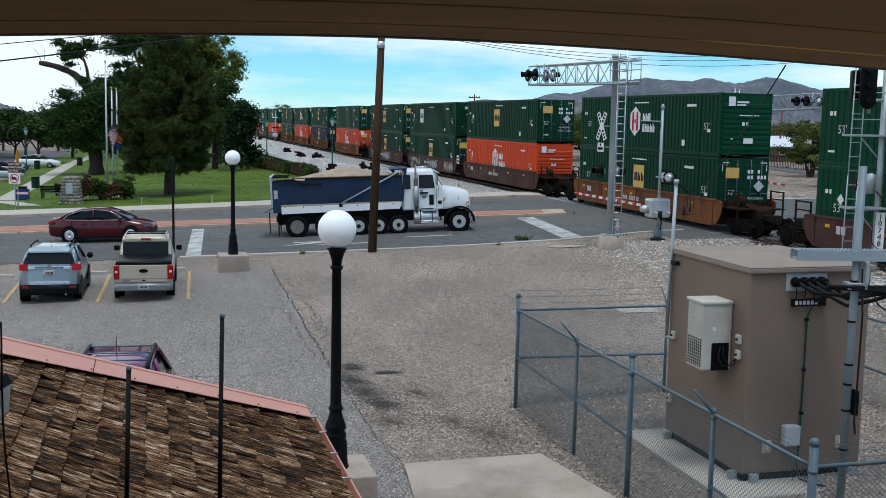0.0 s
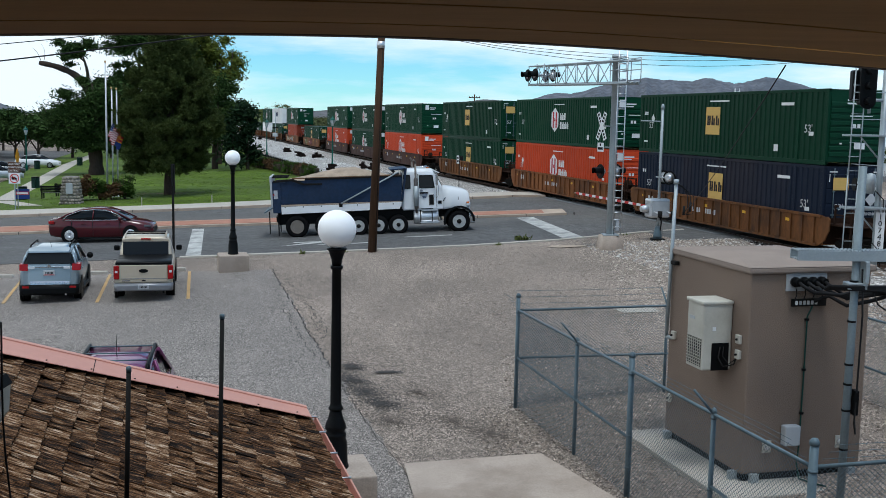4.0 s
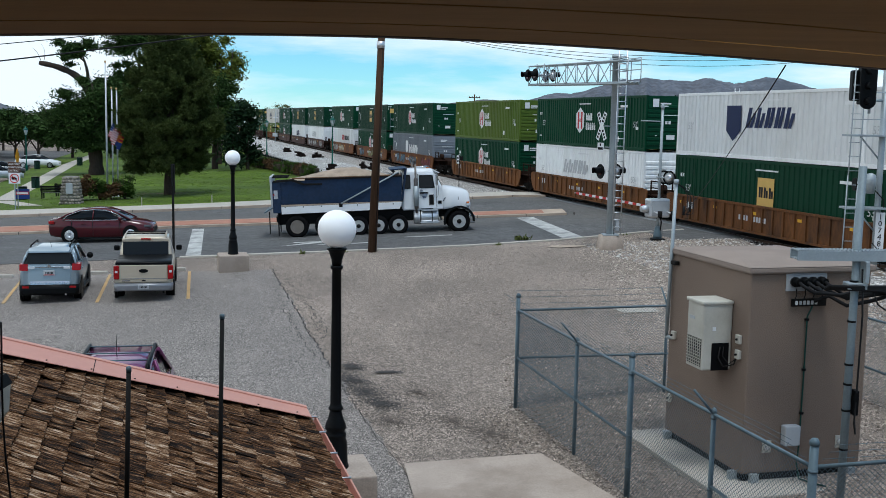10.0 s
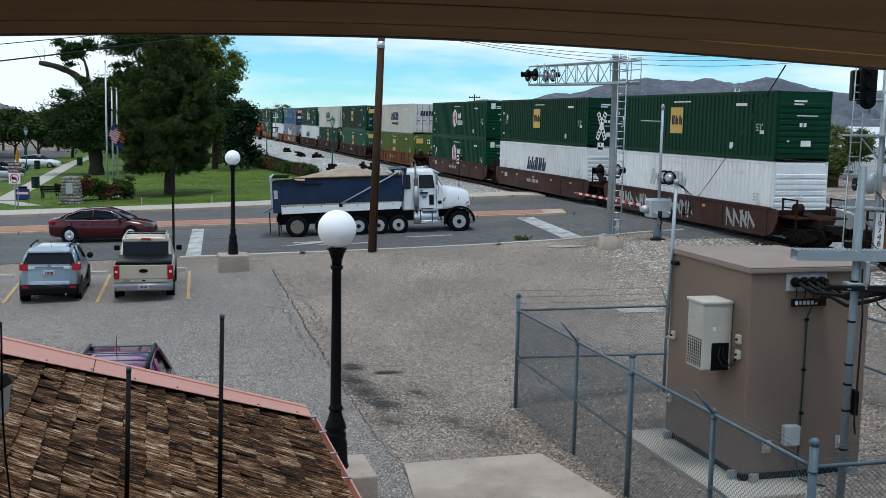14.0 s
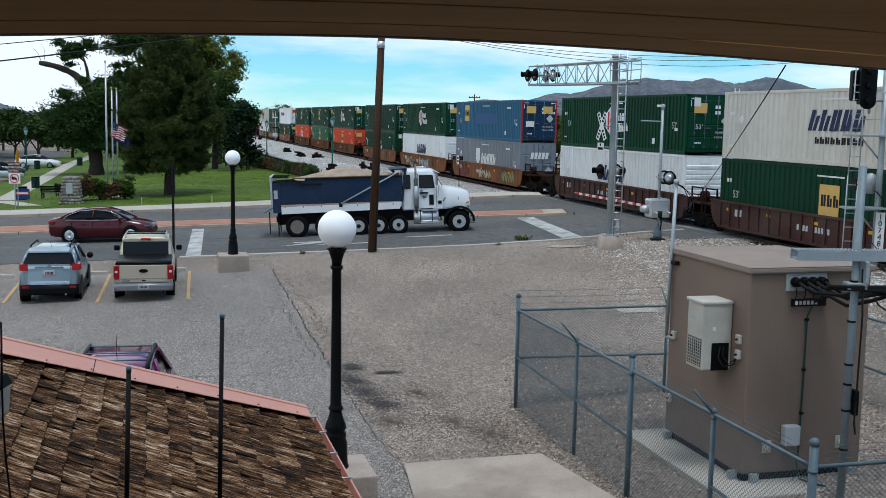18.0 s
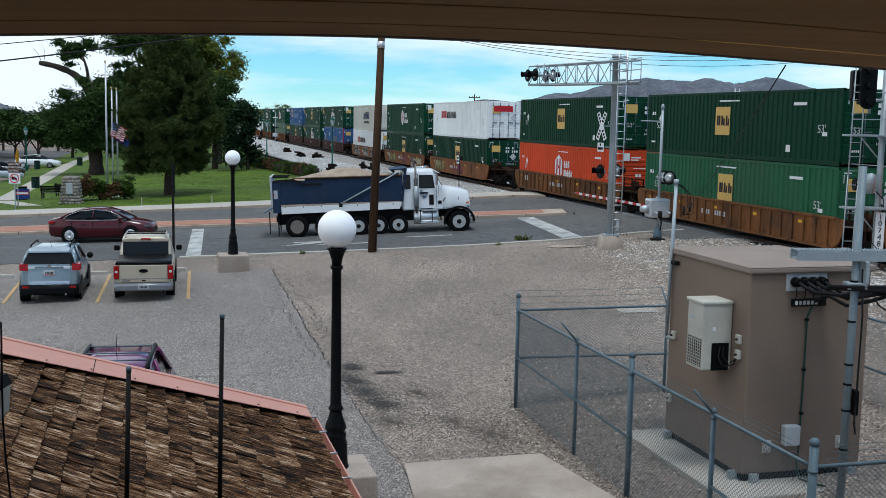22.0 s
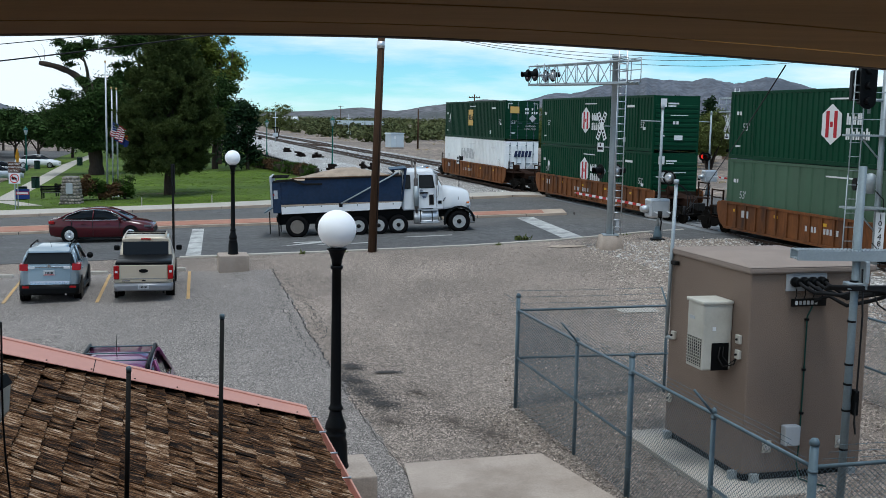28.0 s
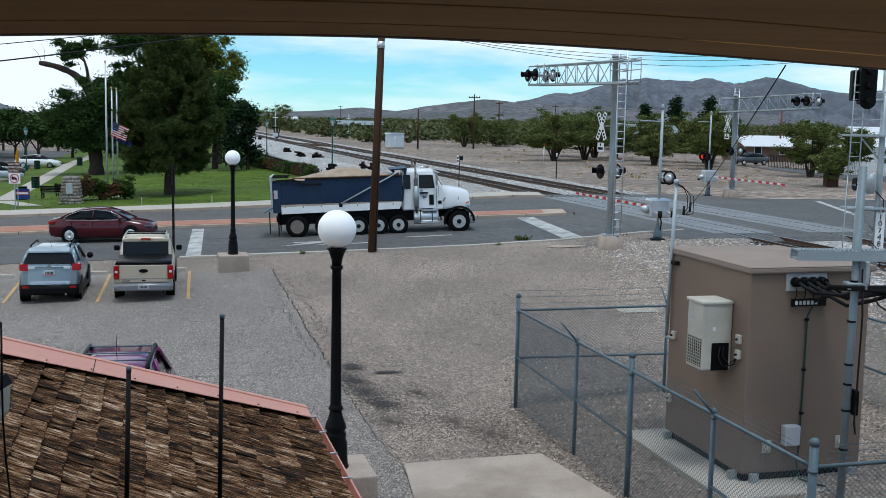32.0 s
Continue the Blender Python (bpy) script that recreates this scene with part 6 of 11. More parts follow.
def cantilever(base, sgn, label, arm_dir, length, lit, drop=0.0):
    """Mast, truss arm over the road with flashers, ladder, crossbuck."""
    x, y, z = base
    g = thing("crossing_cantilever", pose(x, y, z), label, "crossing signal", "cantilever signals of the crossing")
    a = Vector(arm_dir)
    side = a.cross(Vector((0, 0, 1)))
    fn = (N - U * 0.15).normalized()
    part("footing", lathe([(0.62, -0.3), (0.62, 0.0), (0.50, 0.55), (0.40, 0.55)], 4, pose(0, 0, 0, 0, 0, 45 + ROT)), M_CONC, g, "concrete footing")
    part("base_plate", box(-0.32, 0.32, -0.32, 0.32, 0.55, 0.60, 0.01), M_GALV, g)
    part("mast", lathe([(0.165, 0.6), (0.16, 4.0), (0.155, 7.75 - drop), (0.19, 7.75 - drop), (0.19, 7.83 - drop), (0.1, 7.9 - drop)], 8), M_GALV, g)
    zb, zt = 6.68 - drop, 7.58 - drop
    rise = 0.20
    for off in (-0.28, 0.28):
        for zz in (zb, zt):
            p0 = side * off + a * -1.6 + Vector((0, 0, zz))
            p1 = side * off + a * length + Vector((0, 0, zz + rise))
            if zz == zt and off < 0:
                p0 = side * off + a * -1.2 + Vector((0, 0, zz))
            part("chord", tube(p0, p1, 0.042, 0.036, 8), M_GALV, g)
        n = 8
        for i in range(n):
            t0, t1 = i / n * length, (i + 1) / n * length
            up = i % 2 == 0
            q0 = side * off + a * t0 + Vector((0, 0, (zb if up else zt) + rise * t0 / length))
            q1 = side * off + a * t1 + Vector((0, 0, (zt if up else zb) + rise * t1 / length))
            part("brace", tube(q0, q1, 0.02, 0.02, 6), M_GALV, g)
            q2 = side * off + a * t1 + Vector((0, 0, zb + rise * t1 / length))
            part("upright", tube(q2, q2 + Vector((0, 0, zt - zb)), 0.018, 0.018, 6), M_GALV, g)
    for i in range(12):
        t = -1.5 + (length + 1.4) * i / 11
        q = a * t + Vector((0, 0, zb + 0.03 + rise * max(0, t) / length))
        part("walkway_slat", tube(q - side * 0.28, q + side * 0.28, 0.03, 0.03, 6), M_GALV, g)
    walk_m = bmesh.new()
    q0, q1 = a * -1.7 + Vector((0, 0, zb + 0.05)), a * length + Vector((0, 0, zb + 0.05 + rise))
    for o in (-0.20, 0.0, 0.20):
        bm_tube(walk_m, q0 + side * o, q1 + side * o, 0.03, 0.03, 4)
    part("walkway", walk_m, M_GALV, g)
    for t in (-1.7, -0.8):
        for o in (-0.28, 0.28):
            q = a * t + side * o + Vector((0, 0, zb))
            part("rail_post", tube(q, q + Vector((0, 0, 1.0)), 0.02, 0.02, 6), M_GALV, g)
    for o in (-0.28, 0.28):
        for zz in (0.55, 1.0):
            q = side * o + Vector((0, 0, zb + zz))
            part("handrail", tube(q + a * -1.7, q + a * 0.0, 0.02, 0.02, 6), M_GALV, g)
    # ladder on the side of the mast away from the arm
    lx = -a * 0.20 + N * 0.19
    for o in (-0.18, 0.18):
        part("ladder_rail", tube(lx + side * o + Vector((0, 0, 0.6)), lx + side * o + Vector((0, 0, 8.3 - drop)), 0.026, 0.026, 6), M_ALU, g)
    rung = setmat(mesh_from("ladder_rung", tube(lx - side * 0.18, lx + side * 0.18, 0.022, 0.022, 6)), M_ALU)
    for i in range(25 if not drop else 22):
        part("ladder_rung", rung, None, g, "", pose(0, 0, 0.9 + i * 0.30))
    for i in range(6):
        part("ladder_bracket", tube(Vector((0, 0, 1.2 + i * 1.2)), lx + Vector((0, 0, 1.2 + i * 1.2)), 0.018, 0.018, 6), M_GALV, g)
    # flashers at the end of the arm, both ways
    for k, t in enumerate((length - 0.35, length - 1.35)):
        c = a * t + Vector((0, 0, (zb + zt) / 2 + rise))
        part("light_arm", tube(c - fn * 0.45, c + fn * 0.45, 0.03, 0.03, 8), M_GALV, g)
        part("light_hanger", tube(c, c + Vector((0, 0, 0.55)), 0.03, 0.03, 8), M_GALV, g)
        flasher(g, c + fn * 0.5, fn, False)
        flasher(g, c - fn * 0.5, -fn, bool(lit) and k == 0)
    # flashers on the mast
    for k, o in enumerate((0.42, -0.42)):
        c = Vector((0, 0, 3.15)) + a * 0.35
        flasher(g, c + fn * o, fn * (1 if o > 0 else -1), False)
    part("light_arm", tube(Vector((0, 0, 3.15)), Vector((0, 0, 3.15)) + a * 0.4, 0.035, 0.035, 8), M_GALV, g)
    # crossbuck and track sign
    face = -fn
    cb = face * 0.12 - N * 0.34 + Vector((0, 0, 5.0))
    for k, ang in enumerate((1, -1)):
        bm = box(-0.61, 0.61, -0.006, 0.006, -0.115, 0.115, 0.003)
        turn = Matrix.Translation(cb + face * (0.10 + 0.014 * k)) @ face.to_track_quat("-Y", "Z").to_matrix().to_4x4() @ Matrix.Rotation(radians(62 * ang), 4, "Y")
        b = part("crossbuck_board", bm, M_WHITER, g, "white crossbuck board", turn)
        for j in range(8):
            if abs(j - 3.5) > 1:
                part("letter_bar", box(-0.55 + j * 0.145, -0.46 + j * 0.145, -0.010, -0.005, -0.06, 0.06), M_BLACK, b)
    pl = part("track_sign", box(-0.23, 0.23, -0.008, 0.008, -0.18, 0.18, 0.004), M_WHITER, g, "white track-count sign",
              Matrix.Translation(cb + face * 0.12 + Vector((0, 0, -0.85))) @ face.to_track_quat("-Y", "Z").to_matrix().to_4x4())
    part("letter_bar", box(-0.17, 0.17, -0.012, -0.007, -0.10, 0.0), M_BLACK, pl)
    part("letter_bar", box(-0.05, 0.05, -0.012, -0.007, 0.04, 0.15), M_BLACK, pl)
    part("sign_strut", tube(Vector((0, 0, 5.0)), cb, 0.025, 0.025, 6), M_GALV, g)
    part("sign_strut", tube(Vector((0, 0, 4.15)), cb + Vector((0, 0, -0.85)), 0.025, 0.025, 6), M_GALV, g)
    part("control_box", box(0.20, 0.34, -0.12, 0.12, 0.75, 1.15, 0.02), M_GREYBOX, g)
    return g


cantilever((6.86, 43.82, 0.78), 1, "galvanized steel crossing cantilever with warning lights over the road", -U, 9.6, False)
cantilever((19.70, 73.45, 0.98), 1, "galvanized steel crossing cantilever across the tracks", U, 9.15, False, 0.9)


def gate(base, arm_dir, length, label, lit):
    x, y, z = base
    g = thing("crossing_gate", pose(x, y, z), label, "crossing gate", "gates of the crossing")
    a = Vector(arm_dir)
    side = a.cross(Vector((0, 0, 1)))
    part("footing", box(-0.28, 0.28, -0.28, 0.28, -0.3, 0.08, 0.02), M_STEEL, g)
    part("base_casting", lathe([(0.20, 0.08), (0.19, 0.2), (0.12, 0.55), (0.10, 0.6)], 14), M_GALVD, g)
    part("mast", tube((0, 0, 0.3), (0, 0, 5.75), 0.062, 0.058, 14), M_GALV, g)
    part("finial", lathe([(0.07, 5.6), (0.075, 5.75), (0.05, 5.82), (0.01, 5.86)], 12), M_GALV, g)
    part("side_bracket", tube(Vector((0, 0, 5.1)), -N * 1.0 + Vector((0, 0, 5.12)), 0.028, 0.022, 8), M_GALV, g)
    m = part("gate_machine", box(-0.48, 0.48, -0.30, 0.30, 0.98, 1.80, 0.08), M_ALU, g, "aluminium gate machine case", Matrix.Translation(a * 0.12) @ pose(0, 0, 0, 0, 0, ROT))
    part("case_door", box(-0.40, 0.40, -0.315, -0.298, 1.06, 1.72, 0.03), M_GREYBOX, m)
    part("hub_casting", tube((-0.46, 0.0, 1.35), (-0.78, 0.0, 1.35), 0.20, 0.12, 12), M_ALU, m)
    bm = bmesh.new()
    for o in (-0.30, 0.30):
        p0 = side * o + -a * 0.75 + Vector((0, 0, 1.18))
        bm_tube(bm, p0, side * o + a * 0.6 + Vector((0, 0, 1.36)), 0.03, 0.03, 6)
        bm_tube(bm, side * o + a * 0.6 + Vector((0, 0, 1.36)), a * 1.5 + Vector((0, 0, 1.38)), 0.025, 0.025, 6)
    part("arm_support", bm, M_ALU, g)
    bm = bmesh.new()
    for o in (-0.3, 0.3):
        q = side * o - a * 0.75
        bm_tube(bm, q + Vector((0, 0, 1.05)), q + Vector((0, 0, 1.32)), 0.10, 0.10, 8)
    part("counterweight", bm, M_STEEL, g)
    n = int((length - 0.9) / 0.42)
    rot = a.to_track_quat("X", "Z").to_matrix().to_4x4()
    strip_me = {k: setmat(mesh_from("arm_stripe", box(0, 0.405, -0.02, 0.02, -0.055, 0.055, 0.004)), M_RED if k else M_WHITER) for k in (0, 1)}
    for i in range(n):
        t = 0.9 + i * 0.42
        part("arm_stripe", strip_me[i % 2], None, g, "", Matrix.Translation(a * t + Vector((0, 0, 1.38))) @ rot)
    part("arm_bar", bm_tube(bmesh.new(), a * 0.6 + Vector((0, 0, 1.38)), a * length + Vector((0, 0, 1.38)), 0.018, 0.014, 6), M_ALU, g)
    part("light_arm", tube(-a * 0.45 + Vector((0, 0, 2.72)), a * 0.35 + Vector((0, 0, 2.72)), 0.03, 0.03, 8), M_GALV, g)
    for k, o in enumerate((-0.62, -0.12)):
        fn = (N - U * 0.75).normalized()
        c = Vector((0, 0, 2.72)) + a * o - fn * 0.28
        flasher(g, c if lit else c + fn * 0.56, -fn if lit else fn, bool(lit) and k == 0)
    bm = bmesh.new()
    bm_path(bm, [(0.05, -0.05, 1.1), (0.12, -0.12, 0.8), (0.10, -0.1, 0.5), (0.05, -0.05, 0.3)], 0.03, 6)
    part("flex_cable", bm, M_STEEL, g)
    return g


gate((9.27, 46.12, 0.91), -U, 9.5, "lowered crossing gate with a red and white arm", False)
gate((18.23, 74.07, 0.98), U, 9.6, "lowered crossing gate across the tracks with red arm", True)

# wayside block signal by the track
sg = thing("block_signal", pose(14.9, 36.73, 0.90), "galvanized railway block signal mast with black heads", "railway signal")
part("mast", tube((0, 0, -0.3), (0, 0, 7.2), 0.11, 0.10, 14), M_GALV, sg)
part("foundation", box(-0.35, 0.35, -0.35, 0.35, -0.4, 0.10, 0.03), M_CONC, sg)
for zz, wx in ((4.72, 1.25), (2.25, 1.2)):
    part("platform", box(-wx, 0.2, -0.35, 0.35, zz, zz + 0.07, 0.01), M_GALV, sg)
    part("platform_strut", tube((-0.75, 0, zz), (-0.08, 0, zz - 0.75), 0.03, 0.03, 6), M_GALV, sg)
for x, z0, z1 in ((-1.2, 2.3, 7.0), (-0.85, 2.3, 7.0), (-1.25, -0.2, 3.4), (-0.9, -0.2, 3.2)):
    part("ladder_rail", tube((x, -0.3, z0), (x + 0.05, -0.3, z1), 0.022, 0.022, 6), M_GALV, sg)
for i in range(14):
    z = 0.2 + i * 0.48
    part("ladder_rung", tube((-1.22, -0.3, z), (-0.86, -0.3, z), 0.014, 0.014, 6), M_GALV, sg)
for zz in (5.6, 6.5):
    part("handrail", tube((-1.18, -0.33, zz - 0.3), (0.15, -0.33, zz - 0.3), 0.018, 0.018, 6), M_GALV, sg)
for zz, big in ((6.75, True), (3.05, False)):
    part("head_arm", tube((0, 0, zz - 0.8), (-0.55, -0.1, zz - 0.8), 0.06, 0.06, 10), M_GALV, sg)
    part("head_post", tube((-0.55, -0.1, zz - 1.25), (-0.55, -0.1, zz + 0.1), 0.05, 0.05, 10), M_GALV, sg)
bm = bmesh.new()
pts = [(0.28 * math.cos(t), (0.50 if math.sin(t) >= 0 else -0.50) + 0.28 * math.sin(t)) for t in [2 * math.pi * i / 24 for i in range(24)]]
bm_prism(bm, pts, -0.03, 0.03)
hd = part("signal_background", bm, M_BLACK, sg, "black oval signal background", pose(-0.75, -0.42, 6.42))
part("signal_case", box(-0.20, 0.20, 0.03, 0.5, -0.62, 0.62, 0.05), M_BLACK, hd)
part("rear_head", box(-1.14, -0.84, -0.05, 0.3, 5.92, 6.95, 0.06), M_BLACK, sg, "black signal head seen from behind")
for k in range(3):
    part("lens_hood", tube((0, -0.03, 0.5 - 0.5 * k), (0, -0.34, 0.5 - 0.5 * k), 0.12, 0.12, 14), M_BLACK, hd)
lw = part("relay_case", lathe([(0.02, -0.35), (0.17, -0.33), (0.19, 0.1), (0.15, 0.30), (0.02, 0.36)], 18, pose(-0.45, -0.35, 3.15, 8)), M_GALV, sg, "grey dome signal head")
part("lower_head", tube((-0.9, -0.1, 3.1), (-0.65, -0.1, 3.1), 0.22, 0.22, 16), M_BLACK, sg)
npl = part("number_plate_board", box(-0.15, 0.15, -0.01, 0.01, 0.50, 1.98, 0.004), M_WHITER, sg, "white vertical number board", pose(0.06, -0.16, 0.17, 0, 0, -12))
for k, ch in enumerate("107481"):
    me = setmat(text_mesh(ch, 0.27, 0.003), M_BLACK)
    part("numeral", me, None, npl, "black numeral", pose(0, -0.016, 1.82 - 0.232 * k, 90))
for x, z in ((0.12, 2.9), (0.25, 1.1)):
    bm = bmesh.new()
    bm_path(bm, [(-0.2, -0.2, z), (0.1, -0.2, z - 0.3), (0.14, -0.15, z - 0.8)], 0.02, 6)
    part("conduit", bm, M_WIRE, sg)

# small posts along the line
mp = thing("mile_post", pose(1.08, 78.88, 0.95), "small metal marker post with a white plate", "marker post")
part("post", box(-0.03, 0.03, -0.02, 0.02, -0.2, 2.35), M_STEEL, mp)
part("plate", box(-0.20, -0.02, -0.03, -0.015, 1.75, 2.35, 0.004), M_WHITER, mp, "white plate with bars")
part("rear_plate", box(0.02, 0.26, 0.015, 0.03, 2.0, 2.3, 0.004), M_STEEL, mp)
for k in range(2):
    part("letter_bar", box(-0.16, -0.06, -0.036, -0.031, 1.86 + 0.24 * k, 2.02 + 0.24 * k), M_BLACK, mp)
# ---------------------------------------------------------------- vehicles


def loft(sections, close_ends=True, smooth=True):
    """Skins rings of equally many points, each ring (x, [(y, z), ...])."""
    bm = bmesh.new()
    rings = [[bm.verts.new((x, y, z)) for y, z in ring] for x, ring in sections]
    n = len(rings[0])
    for A, B in zip(rings, rings[1:]):
        for i in range(n):
            f = bm.faces.new((A[i], A[(i + 1) % n], B[(i + 1) % n], B[i]))
            f.smooth = smooth
    if close_ends:
        bm.faces.new(rings[0][::-1])
        bm.faces.new(rings[-1])
    bmesh.ops.recalc_face_normals(bm, faces=bm.faces[:])
    return bm


def body_ring(w, zlo, zmid, zhi, wt, crown=0.03):
    """A car body ring: sill, bulge, shoulder, rounded top; w half width at the bulge, wt at the top."""
    return [(-w * 0.88, zlo), (-w * 0.97, zlo + 0.08), (-w, zmid), (-(w * 0.55 + wt * 0.45), zhi - 0.06), (-wt, zhi), (-wt * 0.5, zhi + crown),
            (wt * 0.5, zhi + crown), (wt, zhi), (w * 0.55 + wt * 0.45, zhi - 0.06), (w, zmid), (w * 0.97, zlo + 0.08), (w * 0.88, zlo)]


def tyre_wheel(parent, x, y, r, w, face, rim_m, spokes=5, label="alloy wheel", dual=False):
    """A road wheel at (x, y), outer face towards face * y."""
    ax = pose(x, y, r, -90 * face)
    t = part("wheel", lathe([(r * 0.66, -w * 0.5), (r * 0.92, -w * 0.5), (r, -w * 0.32), (r, w * 0.32), (r * 0.93, w * 0.5), (r * 0.68, w * 0.5), (r * 0.64, w * 0.42), (r * 0.64, -w * 0.4)], 28, ax), M_RUBBER, parent, "black rubber tyre")
    bm = bmesh.new()
    bm_lathe(bm, [(r * 0.66, w * 0.46), (r * 0.62, w * 0.48), (r * 0.58, w * 0.36), (r * 0.5, w * (0.1 if not dual else -0.1)), (r * 0.02, w * (0.1 if not dual else -0.1))], 28, ax)
    rim = part("rim", bm, M_STEEL if spokes < 9 else rim_m, t)
    bm = bmesh.new()
    for k in range(spokes):
        a = 2 * math.pi * k / spokes + 0.3
        for da in (-0.12, 0.12):
            p0 = ax @ Vector((r * 0.14 * math.cos(a), r * 0.14 * math.sin(a), w * 0.40))
            p1 = ax @ Vector((r * 0.60 * math.cos(a + da), r * 0.60 * math.sin(a + da), w * 0.42))
            bm_tube(bm, p0, p1, r * 0.085, r * 0.065, 6)
    bm_lathe(bm, [(r * 0.17, w * 0.3), (r * 0.17, w * 0.47), (r * 0.12, w * 0.50), (0.004, w * 0.50)], 16, ax)
    bm_lathe(bm, [(r * 0.56, w * 0.36), (r * 0.58, w * 0.46), (r * 0.645, w * 0.49), (r * 0.66, w * 0.46)], 28, ax)
    part("spokes", bm, rim_m, t, label)
    return t


def truck_wheel(parent, x, y, r, w, steer, label):
    ax = pose(x, y, r, 90)
    t = part("wheel", lathe([(r * 0.55, -w * 0.5), (r * 0.90, -w * 0.5), (r, -w * 0.36), (r, w * 0.36), (r * 0.94, w * 0.5), (r * 0.62, w * 0.5), (r * 0.56, w * 0.42)], 30, ax), M_RUBBER, parent, "black rubber tyre")
    rim_m = M_RIMA if steer else M_WHEELG
    bm = bmesh.new()
    d = 0.42 if steer else 0.05
    bm_lathe(bm, [(r * 0.61, w * 0.46), (r * 0.57, w * 0.49), (r * 0.53, w * 0.44), (r * 0.50, w * (d - 0.12)), (r * 0.30, w * d), (r * 0.02, w * d)], 28, ax)
    rim = part("rim", bm, rim_m, t, label)
    for k in range(10):
        a = 2 * math.pi * k / 10
        c0, c1 = ax @ Vector((r * 0.41 * math.cos(a), r * 0.41 * math.sin(a), w * (d - 0.12))), ax @ Vector((r * 0.41 * math.cos(a), r * 0.41 * math.sin(a), w * (d + 0.03)))
        part("hand_hole", tube(c0, c1, r * 0.082, r * 0.082, 10), M_BLACK, rim)
    if not steer:
        part("inner_dish", lathe([(r * 0.52, w * 0.30), (r * 0.33, w * 0.06), (r * 0.32, w * 0.075), (r * 0.51, w * 0.32)], 24, ax), M_STEEL, rim)
    part("hub", lathe([(r * 0.22, w * d), (r * 0.20, w * (d + 0.2)), (r * 0.12, w * (d + 0.32)), (0.004, w * (d + 0.34))], 14, ax), M_STEEL if steer else M_ALU, rim)
    return t


M_WHEELG = mat("wheel grey white", (0.20, 0.175, 0.15), 0.6, 0.2, var=0.2, scale=4)
M_RIMA = mat("polished wheel", (0.50, 0.50, 0.49), 0.4, 0.4, var=0.15)
M_BEDBLUE = mat("blue dump body paint", (0.010, 0.025, 0.060), 0.5, var=0.3, scale=1.0, fine=8, dirt=(0.03, 0.04, 0.06), dirt_amt=0.5, coat=0.1, spec=0.2)
M_TRUCKW = mat("white truck paint", (0.74, 0.76, 0.78), 0.3, var=0.03, scale=1, coat=0.5)
M_LOAD = mat("gravel load", (0.34, 0.27, 0.205), 0.95, var=0.35, scale=2.5, fine=28, bump=0.9)
M_LAMPRED = mat("red tail lamp", (0.28, 0.006, 0.008), 0.25, var=0.1, coat=0.15, scale=8)
M_LAMPCLR = mat("clear lamp", (0.60, 0.62, 0.64), 0.15, var=0.1, coat=0.8)
M_AMBER = mat("amber lamp", (0.60, 0.16, 0.03), 0.25, var=0.1, coat=0.5)


M_STACK = mat("heat-stained steel", (0.13, 0.115, 0.105), 0.45, 0.7, var=0.3, scale=6)


